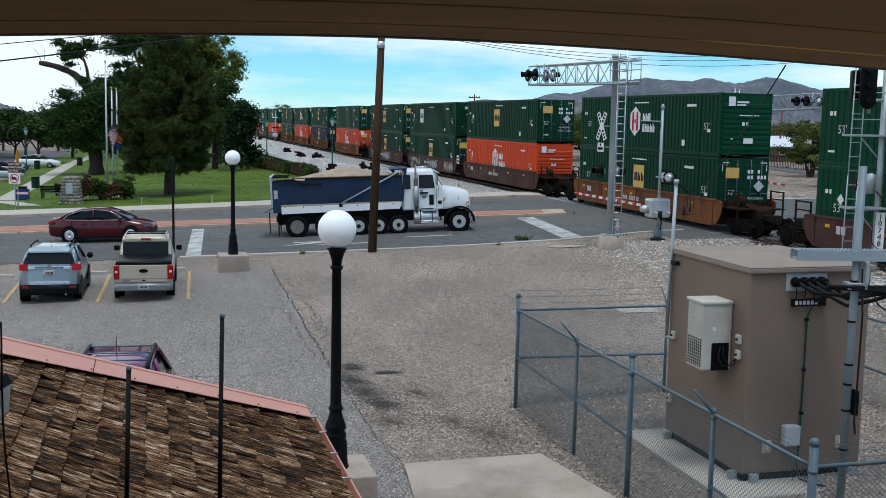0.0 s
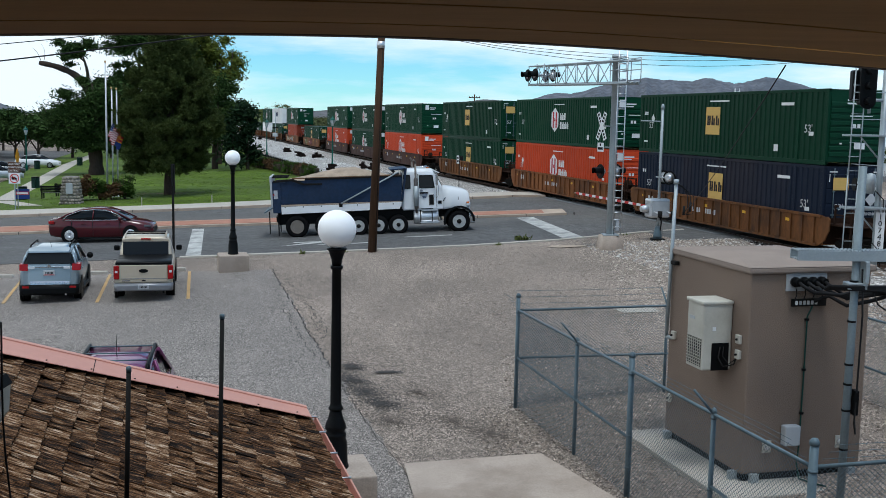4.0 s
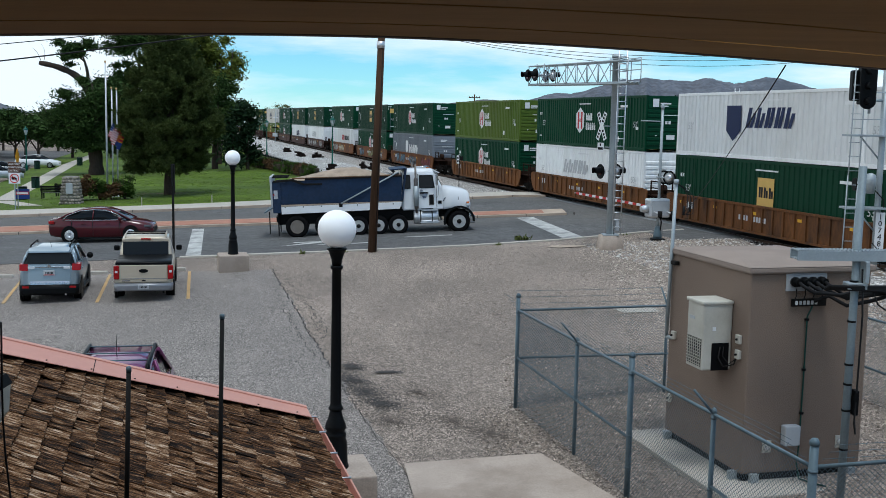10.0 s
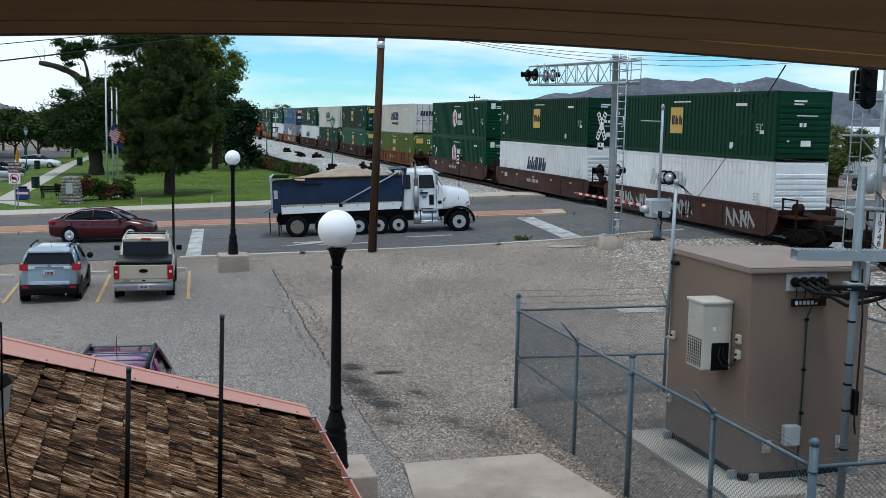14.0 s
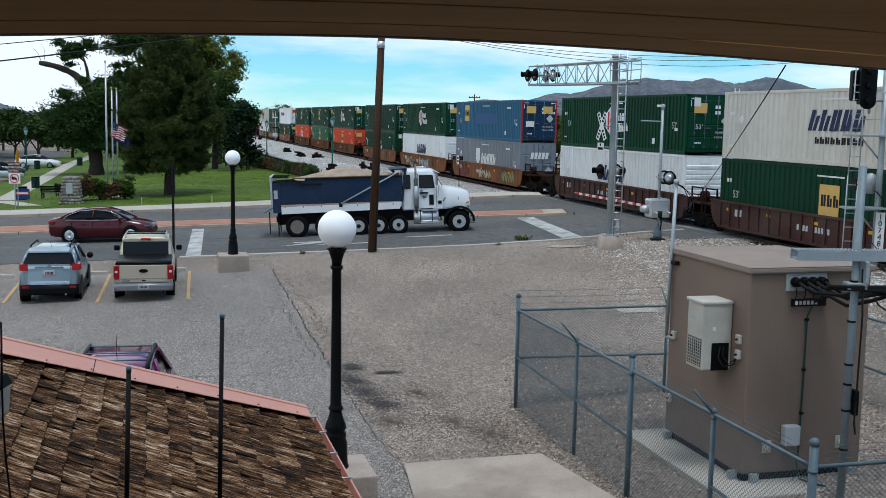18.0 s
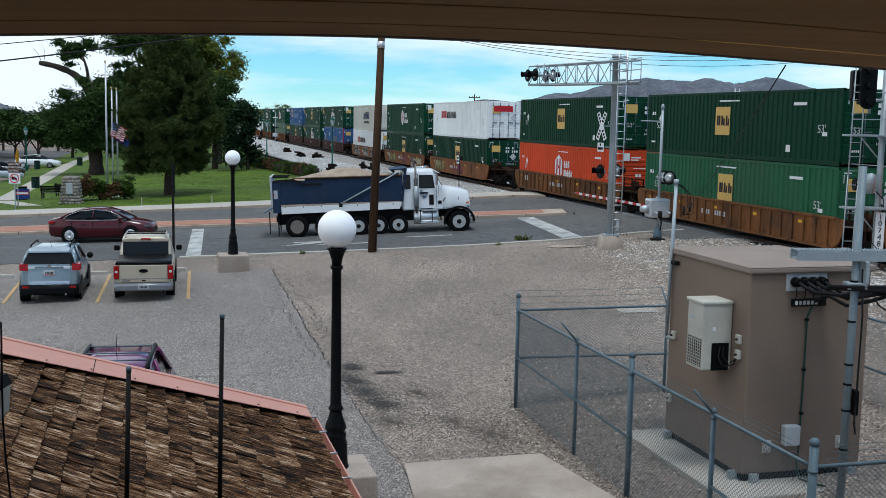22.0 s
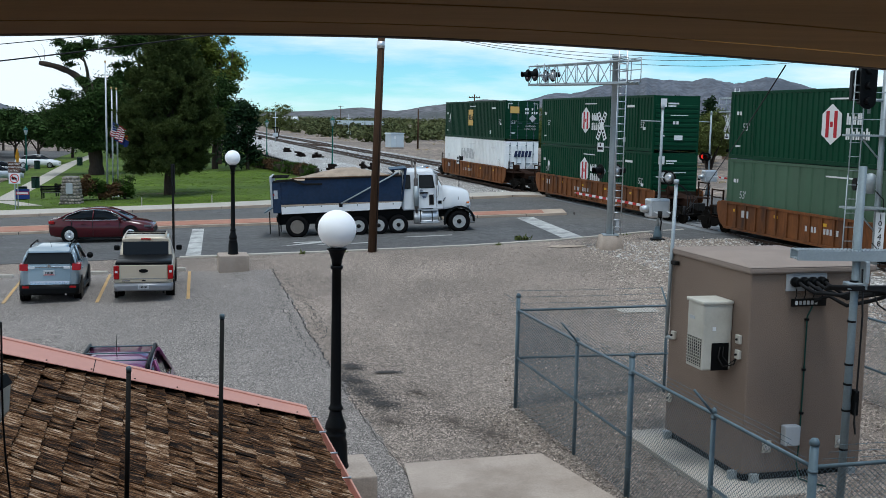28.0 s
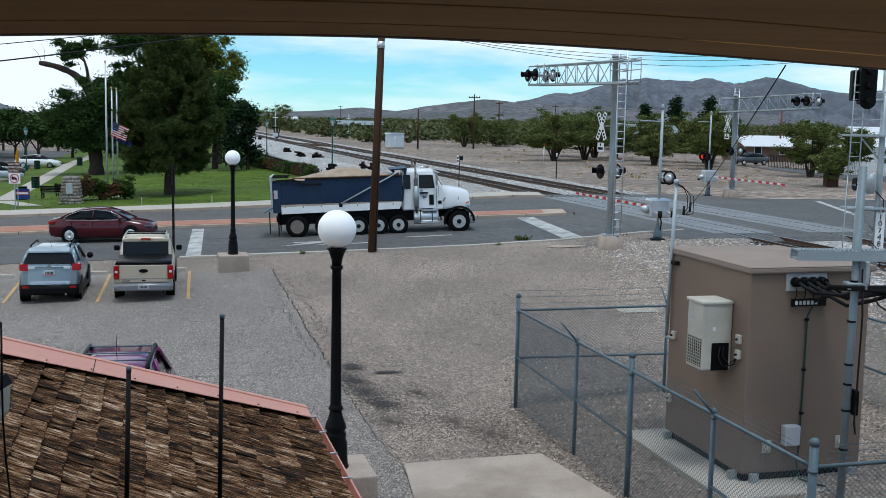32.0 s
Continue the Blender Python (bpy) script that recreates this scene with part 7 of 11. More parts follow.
def dump_truck():
    t = thing("dump_truck", pose(-6.89, 50.42, 0.20, 0, -2.6, 5.7), "dump truck with a blue body and white cab, loaded with gravel", "truck")
    W = 2.45
    # frame, axles
    bm = bmesh.new()
    for y in (0.75, 1.55):
        bm_box(bm, -1.0, 8.3, y, y + 0.12, 0.72, 1.0)
    for x in (-0.6, 0.7, 2.2, 3.4, 5.4):
        bm_box(bm, x, x + 0.12, 0.75, 1.67, 0.75, 0.97)
    part("chassis", bm, M_STEEL, t, "dark steel chassis")
    bm = bmesh.new()
    for x in (0.0, 1.37, 2.9, 3.85, 4.80, 7.72):
        bm_tube(bm, (x, 0.2, 0.52), (x, W - 0.2, 0.52), 0.10, 0.10, 10)
    part("axles", bm, M_STEEL, t)
    part("underbody", box(-0.9, 5.6, 0.45, W - 0.45, 0.62, 1.28), M_BLACK, t)
    for x in (0.0, 1.37):
        truck_wheel(t, x, 0.20, 0.54, 0.36, False, "dusty dual drive wheel")
        truck_wheel(t, x, W - 0.20, 0.54, 0.36, False, "dusty dual drive wheel")
    for x in (2.9, 3.85, 4.80):
        truck_wheel(t, x, 0.20, 0.47, 0.30, True, "polished lift axle wheel")
        truck_wheel(t, x, W - 0.20, 0.47, 0.30, True, "polished lift axle wheel")
    truck_wheel(t, 7.72, 0.19, 0.53, 0.32, True, "polished front wheel")
    truck_wheel(t, 7.72, W - 0.19, 0.53, 0.32, True, "polished front wheel")
    # dump body
    x0, x1 = -1.05, 4.98
    body = part("dump_body", prism([(x0, 1.62), (x1, 1.62), (x1 + 0.05, 2.80), (x0 + 1.6, 2.80), (x0 + 1.35, 2.66), (x0, 2.66)], 0.02, 0.09, 0.012), M_BEDBLUE, t, "worn blue steel dump body")
    part("far_side", prism([(x0, 1.62), (x1, 1.62), (x1 + 0.05, 2.80), (x0 + 1.6, 2.80), (x0 + 1.35, 2.66), (x0, 2.66)], W - 0.09, W - 0.02, 0.012), M_BEDBLUE, body)
    part("headboard", prism([(x1, 1.62), (x1 + 0.08, 1.62), (x1 + 0.30, 3.15), (x1 + 0.20, 3.15)], 0.03, W - 0.03, 0.01), M_BEDBLUE, body)
    part("cab_guard", prism([(x1 - 0.5, 3.06), (x1 + 0.30, 3.10), (x1 + 0.30, 3.16), (x1 - 0.5, 3.12)], 0.15, W - 0.15, 0.01), M_BEDBLUE, body)
    part("floor_pan", box(x0, x1, 0.1, W - 0.1, 1.60, 1.68), M_BEDBLUE, body)
    part("top_rail", prism([(x0 + 1.5, 2.74), (x1 + 0.05, 2.76), (x1 + 0.05, 2.83), (x0 + 1.5, 2.83)], -0.03, 0.10, 0.01), M_STEEL, body, "worn dark top rail")
    part("board_top", box(x0 + 0.9, x1, 0.005, 0.08, 2.80, 2.86), mat("rusty brown plank", (0.16, 0.085, 0.045), 0.85, var=0.25, scale=3), body)
    part("tailgate", prism([(x0 - 0.12, 1.50), (x0 - 0.02, 1.50), (x0 - 0.06, 2.95), (x0 - 0.16, 2.95)], 0.02, W - 0.02, 0.01), M_GREYBOX, body, "scuffed grey tailgate")
    part("rear_post", box(x0 - 0.04, x0 + 0.34, -0.03, 0.10, 1.22, 2.72, 0.015), M_BEDBLUE, body)
    part("rear_plate", box(x0 + 0.02, x0 + 0.20, -0.045, -0.032, 1.9, 2.3, 0.004), M_GREYBOX, body, "bare metal patch")
    part("marker_lamp", box(x0, x0 + 0.05, -0.055, -0.032, 2.05, 2.15), M_LAMPRED, body)
    part("latch_arm", prism([(x0 + 0.0, 2.66), (x0 + 0.9, 2.72), (x0 + 1.4, 2.50), (x0 + 2.3, 2.50), (x0 + 2.3, 2.58), (x0 + 1.45, 2.58), (x0 + 0.95, 2.82), (x0, 2.76)], -0.05, 0.02, 0.008), M_STEEL, body)
    part("side_skirt", prism([(x0 + 0.35, 1.16), (x1 - 0.1, 1.24), (x1 + 0.02, 1.56), (x0 + 0.35, 1.50)], -0.015, 0.02, 0.006), M_WHITE, body, "bright metal side skirt")
    for i in range(7):
        x = x0 + 0.5 + i * 0.85
        part("skirt_rivet", box(x, x + 0.04, -0.022, -0.01, 1.45, 1.52), M_STEEL, body)
    part("skirt_seam", box(x0 + 3.05, x0 + 3.22, -0.03, 0.0, 1.42, 1.60), M_STEEL, body)
    bm = bmesh.new()
    bm_tube(bm, (x0 + 3.15, -0.05, 1.58), (x1 - 0.1, -0.05, 3.0), 0.035, 0.035, 8)
    part("tarp_arm", bm, M_GALV, body, "tarpaulin arm bar")
    part("tarp_roll", tube((x1 - 0.35, 0.05, 3.02), (x1 - 0.35, W - 0.05, 3.02), 0.07, 0.07, 14), M_BLACK, body, "rolled black tarpaulin")
    for k, (x, w_) in enumerate(((0.2, 0.75), (1.6, 1.1), (3.6, 0.8))):
        part("rear_rail", box(x0 - 0.1 + 0.02 * k, x0 + 0.7, 0.25 + 0.7 * k, 0.32 + 0.7 * k, 2.86, 2.93), M_STEEL, body)
    # mud flaps and rear underride
    for y in (0.05, W - 0.65):
        part("mud_flap", box(x0 + 0.16, x0 + 0.19, y, y + 0.55, 0.12, 1.25), M_RUBBER, t)
    part("hanger", box(x0 - 0.25, x0 - 0.20, 0.1, 0.16, 0.25, 1.30), M_STEEL, t)
    part("spreader_apron", prism([(x0 - 0.45, 1.22), (x0 - 0.05, 1.45), (x0 - 0.05, 1.50), (x0 - 0.48, 1.26)], 0.1, W - 0.1), M_GALVD, t, "bent tailgate apron")
    # heap of gravel
    bm = bmesh.new()
    nx, ny = 40, 14
    rr = random.Random(3)
    grid = []
    for i in range(nx + 1):
        row = []
        for j in range(ny + 1):
            fx, fy = i / nx, j / ny
            hx = min(1, fx / 0.52) if fx < 0.52 else min(1, (1 - fx) / 0.44)
            h = 0.50 * min(1, hx * 1.12) * (math.sin(math.pi * fy) ** 0.7)
            row.append(bm.verts.new((lerp(x0 + 0.7, x1 - 0.1, fx), lerp(0.08, W - 0.08, fy), 2.72 + h + rr.uniform(-0.015, 0.015))))
        grid.append(row)
    for i in range(nx):
        for j in range(ny):
            bm.faces.new((grid[i][j], grid[i + 1][j], grid[i + 1][j + 1], grid[i][j + 1])).smooth = True
    part("load", bm, M_LOAD, t, "heap of tan gravel")
    # cab
    def cab_ring(hw, zlo, zbelt, ztop, wt):
        half = [(hw - 0.04, zlo), (hw, zlo + 0.06), (hw, zbelt), (lerp(hw, wt, 0.9), ztop - 0.24), (wt - 0.015, ztop - 0.13), (wt - 0.07, ztop - 0.05), (wt - 0.20, ztop), (0.3, ztop + 0.02)]
        return [(-y, z) for y, z in half] + [(y, z) for y, z in half[::-1]]
    cb = part("cab", loft([(x, cab_ring(hw, 1.13, 2.17, top, tw)) for x, hw, top, tw in
                           ((5.06, 0.97, 2.98, 0.88), (5.12, 1.02, 3.06, 0.94), (6.25, 1.03, 3.09, 0.95), (6.52, 1.03, 3.02, 0.94), (6.62, 1.03, 2.88, 0.93), (6.93, 1.02, 2.30, 0.98), (6.96, 1.02, 2.14, 0.99))], smooth=False), M_TRUCKW, t, "white truck cab", pose(0, W / 2, 0))
    part("rear_window", box(5.03, 5.07, -0.55, 0.55, 2.2, 2.75, 0.02), M_GLASS, cb)
    part("back_wall", box(5.0, 5.06, -0.9, 0.9, 1.2, 2.1, 0.01), M_TRUCKW, cb)
    for sgn in (-1, 1):
        def skin_y(z):
            return lerp(1.03, 0.958, max(0, min(1.1, (z - 2.17) / 0.68)))

        def sidebox(a, b, z0, z1, name, m_, lab="", out=0.0, lean=0.0, host=None):
            pts = [(a, z0), (b, z0), (b - lean, z1), (a, z1)]
            bm = bmesh.new()
            a_ = [bm.verts.new((x, sgn * (skin_y(z) + 0.012 + out), z)) for x, z in pts]
            b_ = [bm.verts.new((x, sgn * (skin_y(z) - 0.03), z)) for x, z in pts]
            bm.faces.new(a_)
            bm.faces.new(b_[::-1])
            for i in range(4):
                bm.faces.new((a_[i], b_[i], b_[(i + 1) % 4], a_[(i + 1) % 4]))
            bmesh.ops.recalc_face_normals(bm, faces=bm.faces[:])
            return part(name, bm, m_, host or cb, lab)
        door = sidebox(5.80, 6.66, 1.22, 2.84, "cab_door", M_TRUCKW, "white cab door", 0.004, 0.09)
        sidebox(5.845, 6.60, 2.17, 2.79, "window_rubber", M_BLACK, "", 0.008, 0.10, door)
        sidebox(5.88, 6.55, 2.20, 2.75, "door_window", M_GLASS, "dark cab window", 0.014, 0.10, door)
        sidebox(5.10, 5.44, 2.16, 2.83, "window_rubber", M_BLACK, "", 0.006)
        sidebox(5.13, 5.41, 2.20, 2.79, "rear_quarter_window", M_GLASS, "", 0.012)
        sidebox(6.29, 6.55, 1.34, 1.86, "lower_window_frame", M_CHROME, "", 0.008, 0, door)
        sidebox(6.32, 6.52, 1.37, 1.83, "door_vision_window", M_GLASS, "lower door window", 0.014, 0, door)
        sidebox(6.74, 6.91, 1.40, 1.55, "step_vent", M_BLACK, "", 0.004)
        sidebox(5.86, 6.28, 1.90, 1.98, "door_lettering", L_BLACK, "dark lettering bar", 0.010, 0, door)
        for k in range(3):
            sidebox(5.94 + 0.03 * k, 6.22 - 0.03 * k, 1.83 - 0.065 * k, 1.855 - 0.065 * k, "door_lettering", L_NAVY, "dark lettering bar", 0.010, 0, door)
        sidebox(5.90, 6.50, 1.165, 1.195, "door_lettering", L_BLACK, "", 0.006)
        sidebox(5.89, 6.02, 2.06, 2.10, "door_handle", M_CHROME, "", 0.03, 0, door)
        sidebox(5.785, 5.80, 1.20, 2.86, "door_seam", M_STEEL, "", 0.003)
        sidebox(6.665, 6.68, 1.20, 2.30, "door_seam", M_STEEL, "", 0.003)
        part("grab_rail", bm_path(bmesh.new(), [(6.72, sgn * 1.03, 1.75), (6.74, sgn * 1.09, 1.78), (6.78, sgn * 1.09, 2.25), (6.76, sgn * 1.02, 2.30)], 0.014, 6), M_CHROME, cb)
    # windscreen
    bm = bmesh.new()
    vs = [bm.verts.new(p) for p in ((6.635, -0.82, 2.86), (6.635, 0.82, 2.86), (6.945, 0.9, 2.24), (6.945, -0.9, 2.24))]
    bm.faces.new(vs)
    r = bmesh.ops.extrude_face_region(bm, geom=bm.faces[:])
    bmesh.ops.translate(bm, verts=[v for v in r["geom"] if isinstance(v, bmesh.types.BMVert)], vec=(0.02, 0, 0.01))
    part("windscreen", bm, M_GLASS, cb)
    part("visor", prism([(6.52, 2.98), (6.86, 2.84), (6.87, 2.87), (6.55, 3.04)], -0.9, 0.9, 0.01), M_TRUCKW, cb, "white sun visor")
    for y in (-0.6, -0.3, 0, 0.3, 0.6):
        part("marker_lamp", lathe([(0.06, 0), (0.05, 0.05), (0.01, 0.07)], 10, pose(6.30, y, 3.10)), M_AMBER, cb)
    part("air_horn", tube((5.7, -0.35, 3.16), (6.3, -0.35, 3.16), 0.025, 0.06, 10), M_CHROME, cb)
    part("roof_rail", tube((5.7, -0.7, 3.18), (6.4, -0.7, 3.18), 0.018, 0.018, 6), M_CHROME, cb)
    # hood
    def hood_ring(hw, zlo, ztop, tw):
        half = [(hw - 0.03, zlo), (hw, zlo + 0.1), (lerp(hw, tw, 0.25), ztop - 0.32), (tw, ztop - 0.13), (tw - 0.06, ztop - 0.05), (tw - 0.16, ztop - 0.01), (0.25, ztop + 0.02)]
        return [(-y, z) for y, z in half] + [(y, z) for y, z in half[::-1]]
    hood = part("hood", loft([(6.94, hood_ring(1.01, 1.13, 2.20, 0.90)), (7.45, hood_ring(0.98, 1.15, 2.15, 0.86)), (7.95, hood_ring(0.95, 1.15, 2.04, 0.82)), (8.20, hood_ring(0.92, 0.95, 1.94, 0.78)), (8.28, hood_ring(0.88, 0.90, 1.84, 0.74))]), M_TRUCKW, t, "white sloped hood", pose(0, W / 2, 0))
    part("grille", box(8.27, 8.32, -0.5, 0.5, 0.9, 1.76, 0.02), M_CHROME, hood, "chrome grille")
    part("bumper", box(8.20, 8.50, -1.15, 1.15, 0.42, 0.80, 0.05), M_CHROME, hood, "chrome front bumper")
    for sgn in (-1, 1):
        part("headlamp", box(8.08, 8.30, sgn * 0.96 - 0.10, sgn * 0.96 + 0.10, 1.23, 1.42, 0.05), M_LAMPCLR, hood)
        part("turn_lamp", box(8.10, 8.24, sgn * 1.02 - 0.04, sgn * 1.02 + 0.04, 1.36, 1.46, 0.02), M_AMBER, hood, "amber turn lamp")
        me = text_mesh("1", 0.24, 0.004)
        part("hood_numeral", setmat(me, L_BLACK), None, hood, "black numeral", pose(7.72, sgn * 0.985, 1.62, 90, 0, 0 if sgn < 0 else 180))
        part("hood_latch", tube((6.98, sgn * 1.02, 1.52), (7.10, sgn * 1.02, 1.70), 0.02, 0.02, 6), M_RUBBER, hood)
        # fender: an arch over the front wheel
        bm = bmesh.new()
        rows = []
        for i in range(15):
            a = math.radians(-5 + 200 * i / 14)
            for_r = []
            for rr_, yy in ((0.62, 0.80), (0.66, 0.78), (0.72, 1.22), (0.62, 1.24)):
                for_r.append(bm.verts.new((7.72 + rr_ * 1.06 * math.cos(a), sgn * yy, 0.55 + rr_ * math.sin(a) + 0.02)))
            rows.append(for_r)
        for A, B in zip(rows, rows[1:]):
            for j in range(4):
                bm.faces.new((A[j], A[(j + 1) % 4], B[(j + 1) % 4], B[j])).smooth = j == 1
        bmesh.ops.recalc_face_normals(bm, faces=bm.faces[:])
        part("fender", bm, M_BLACK if sgn < 0 else M_TRUCKW, hood, "dark front fender")
        part("mirror", box(6.62, 6.72, sgn * 1.30 - 0.10, sgn * 1.30 + 0.10, 2.30, 2.86, 0.02), M_CHROME, cb, "chrome mirror")
        part("mirror_bracket", tube((6.66, sgn * 1.0, 2.9), (6.66, sgn * 1.30, 2.88), 0.015, 0.015, 6), M_CHROME, cb)
        part("mirror_bracket", tube((6.66, sgn * 1.0, 2.2), (6.66, sgn * 1.30, 2.28), 0.015, 0.015, 6), M_CHROME, cb)
    # exhaust stack, tank, steps
    for y in (0.0, W):
        e = part("exhaust_stack", lathe([(0.055, 1.0), (0.055, 1.2), (0.10, 1.26), (0.10, 2.62), (0.05, 2.70), (0.05, 3.35)], 16, pose(5.68, y, 0)), M_STACK, t, "dark heat-stained metal exhaust stack")
        part("heat_shield", lathe([(0.132, 1.34), (0.132, 2.3)], 12, pose(5.68, y, 0)), M_GALV, e)
        part("stack_tip", bm_path(bmesh.new(), [(5.68, y, 3.33), (5.66, y, 3.46), (5.58, y, 3.54)], 0.05, 10), M_STACK, e)
        tk = part("fuel_tank", lathe([(0.02, 0), (0.30, 0.01), (0.33, 0.05), (0.33, 1.15), (0.30, 1.19), (0.02, 1.2)], 22, pose(5.55, (0.36 if y < 1 else W - 0.36), 0.78, 0, 90)), M_ALU, t, "polished aluminium fuel tank")
        for x in (5.85, 6.4):
            part("tank_strap", lathe([(0.336, 0), (0.336, 0.05)], 22, pose(x, (0.36 if y < 1 else W - 0.36), 0.78, 0, 90)), M_STEEL, tk)
        part("step", box(5.85, 6.8, (0.0 if y < 1 else W - 0.3), (0.3 if y < 1 else W), 0.50, 0.56, 0.01), M_ALU, t)
        part("step", box(5.95, 6.7, (0.02 if y < 1 else W - 0.28), (0.28 if y < 1 else W - 0.02), 1.08, 1.13, 0.01), M_ALU, t)
        part("air_cleaner", tube((6.95, (0.12 if y < 1 else W - 0.12), 1.4), (6.95, (0.12 if y < 1 else W - 0.12), 2.0), 0.11, 0.11, 12), M_TRUCKW, t) if y > 1 else None
    return t


dump_truck()


M_HEADDK = mat("smoked head lamp", (0.09, 0.09, 0.10), 0.15, var=0.1, coat=0.6)


def sedan():
    """Side-on saloon; local x forward, y left."""
    P = mat("maroon car paint", (0.066, 0.006, 0.010), 0.25, var=0.05, scale=1.5, coat=0.5)
    c = thing("sedan", pose(-16.2, 50.9, -0.13, 0, -1.5, 6) @ Matrix.Diagonal((0.99, 1, 1.10, 1)), "dark maroon saloon car stopped on the road", "car")
    W = 0.92
    secs = []
    for x, lo, hi, w, wt in ((-2.40, 0.42, 0.86, 0.74, 0.62), (-2.32, 0.30, 1.00, 0.84, 0.70), (-1.9, 0.24, 1.05, 0.91, 0.74), (-1.2, 0.20, 0.99, 0.92, 0.78), (0.0, 0.19, 0.95, 0.925, 0.80), (0.9, 0.20, 0.95, 0.92, 0.78), (1.35, 0.22, 0.93, 0.92, 0.74),
                             (1.9, 0.24, 0.86, 0.90, 0.68), (2.25, 0.27, 0.76, 0.82, 0.58), (2.42, 0.32, 0.66, 0.68, 0.48)):
        secs.append((x, body_ring(w, lo, lo + (hi - lo) * 0.62, hi, wt, 0.025)))
    b = part("body", loft(secs), P, c)
    top = [(-2.0, 0.98, 0.72), (-1.55, 1.22, 0.64), (-0.95, 1.40, 0.58), (-0.3, 1.46, 0.57), (0.25, 1.43, 0.57), (0.75, 1.26, 0.62), (1.40, 0.93, 0.72)]
    part("greenhouse", loft([(x, [(-0.80 + 0.0, 0.92), (-w - 0.06, lerp(0.92, z, 0.5)), (-w, z - 0.04), (-w * 0.6, z), (w * 0.6, z), (w, z - 0.04), (w + 0.06, lerp(0.92, z, 0.5)), (0.80, 0.92)]) for x, z, w in top]), M_GLASS, c, "dark tinted glass")
    part("roof", loft([(x, [(-w - 0.005, z - 0.07), (-w, z - 0.03), (-w * 0.6, z + 0.012), (w * 0.6, z + 0.012), (w, z - 0.03), (w + 0.005, z - 0.07)]) for x, z, w in top[1:-1]]), P, c)
    for sgn in (-1, 1):
        for path_ in ([(-2.0, 0.98, 0.78), (-1.55, 1.20, 0.70), (-0.95, 1.36, 0.635)], [(0.22, 1.40, 0.62), (0.78, 1.24, 0.68), (1.42, 0.94, 0.77)], [(-0.36, 0.95, 0.80), (-0.30, 1.42, 0.62)]):
            part("pillar", bm_path(bmesh.new(), [(x, sgn * y, z) for x, z, y in path_], 0.035, 6), P, c)
        part("window_trim", bm_path(bmesh.new(), [(-1.72, sgn * 0.86, 0.98), (-1.5, sgn * 0.78, 1.17), (-0.95, sgn * 0.69, 1.345), (-0.3, sgn * 0.67, 1.39), (0.25, sgn * 0.68, 1.36), (0.78, sgn * 0.745, 1.19), (1.22, sgn * 0.87, 0.955), (0.0, sgn * 0.875, 0.955), (-1.72, sgn * 0.86, 0.98)], 0.016, 6), M_CHROME, c, "chrome window trim")
        part("mirror", lathe([(0.02, -0.11), (0.075, -0.06), (0.085, 0.03), (0.02, 0.09)], 12, pose(0.95, sgn * 0.98, 1.00, 0, 90)), P, c)
        part("tail_lamp", box(-2.36, -2.10, sgn * 0.82 - 0.09, sgn * 0.82 + 0.06, 0.82, 0.95, 0.02), M_LAMPRED, c, "red tail lamp")
        part("head_lamp", box(2.02, 2.34, sgn * 0.72 - 0.14, sgn * 0.72 + 0.10, 0.62, 0.72, 0.03), M_HEADDK, c, "clear head lamp")
        for x in (-0.85, 0.28):
            part("door_handle", box(x, x + 0.2, sgn * 0.915 - 0.02, sgn * 0.915 + 0.02, 0.80, 0.825, 0.006), P, c)
        for x in (-0.33, 0.92, -1.3):
            part("door_seam", box(x - 0.006, x + 0.006, sgn * 0.90 - 0.03, sgn * 0.90 + 0.028, 0.30, 0.92), M_BLACK, c)
        part("sill_trim", box(-1.0, 1.0, sgn * 0.86 - 0.05, sgn * 0.86 + 0.05, 0.17, 0.24, 0.02), M_BLACK, c)
        for x in (-1.42, 1.42):
            part("wheel_arch", lathe([(0.385, -0.06), (0.385, 0.03)], 24, pose(x, sgn * 0.90, 0.35, 90)), M_BLACK, c)
            tyre_wheel(c, x, sgn * 0.84, 0.335, 0.22, sgn, M_ALU, 10)
    part("plate_bars", box(-2.44, -2.42, -0.2, 0.2, 0.55, 0.68), M_WHITER, c)
    part("front_grille", box(2.36, 2.44, -0.45, 0.45, 0.38, 0.60, 0.02), M_BLACK, c)
    return c


SEDAN = sedan()


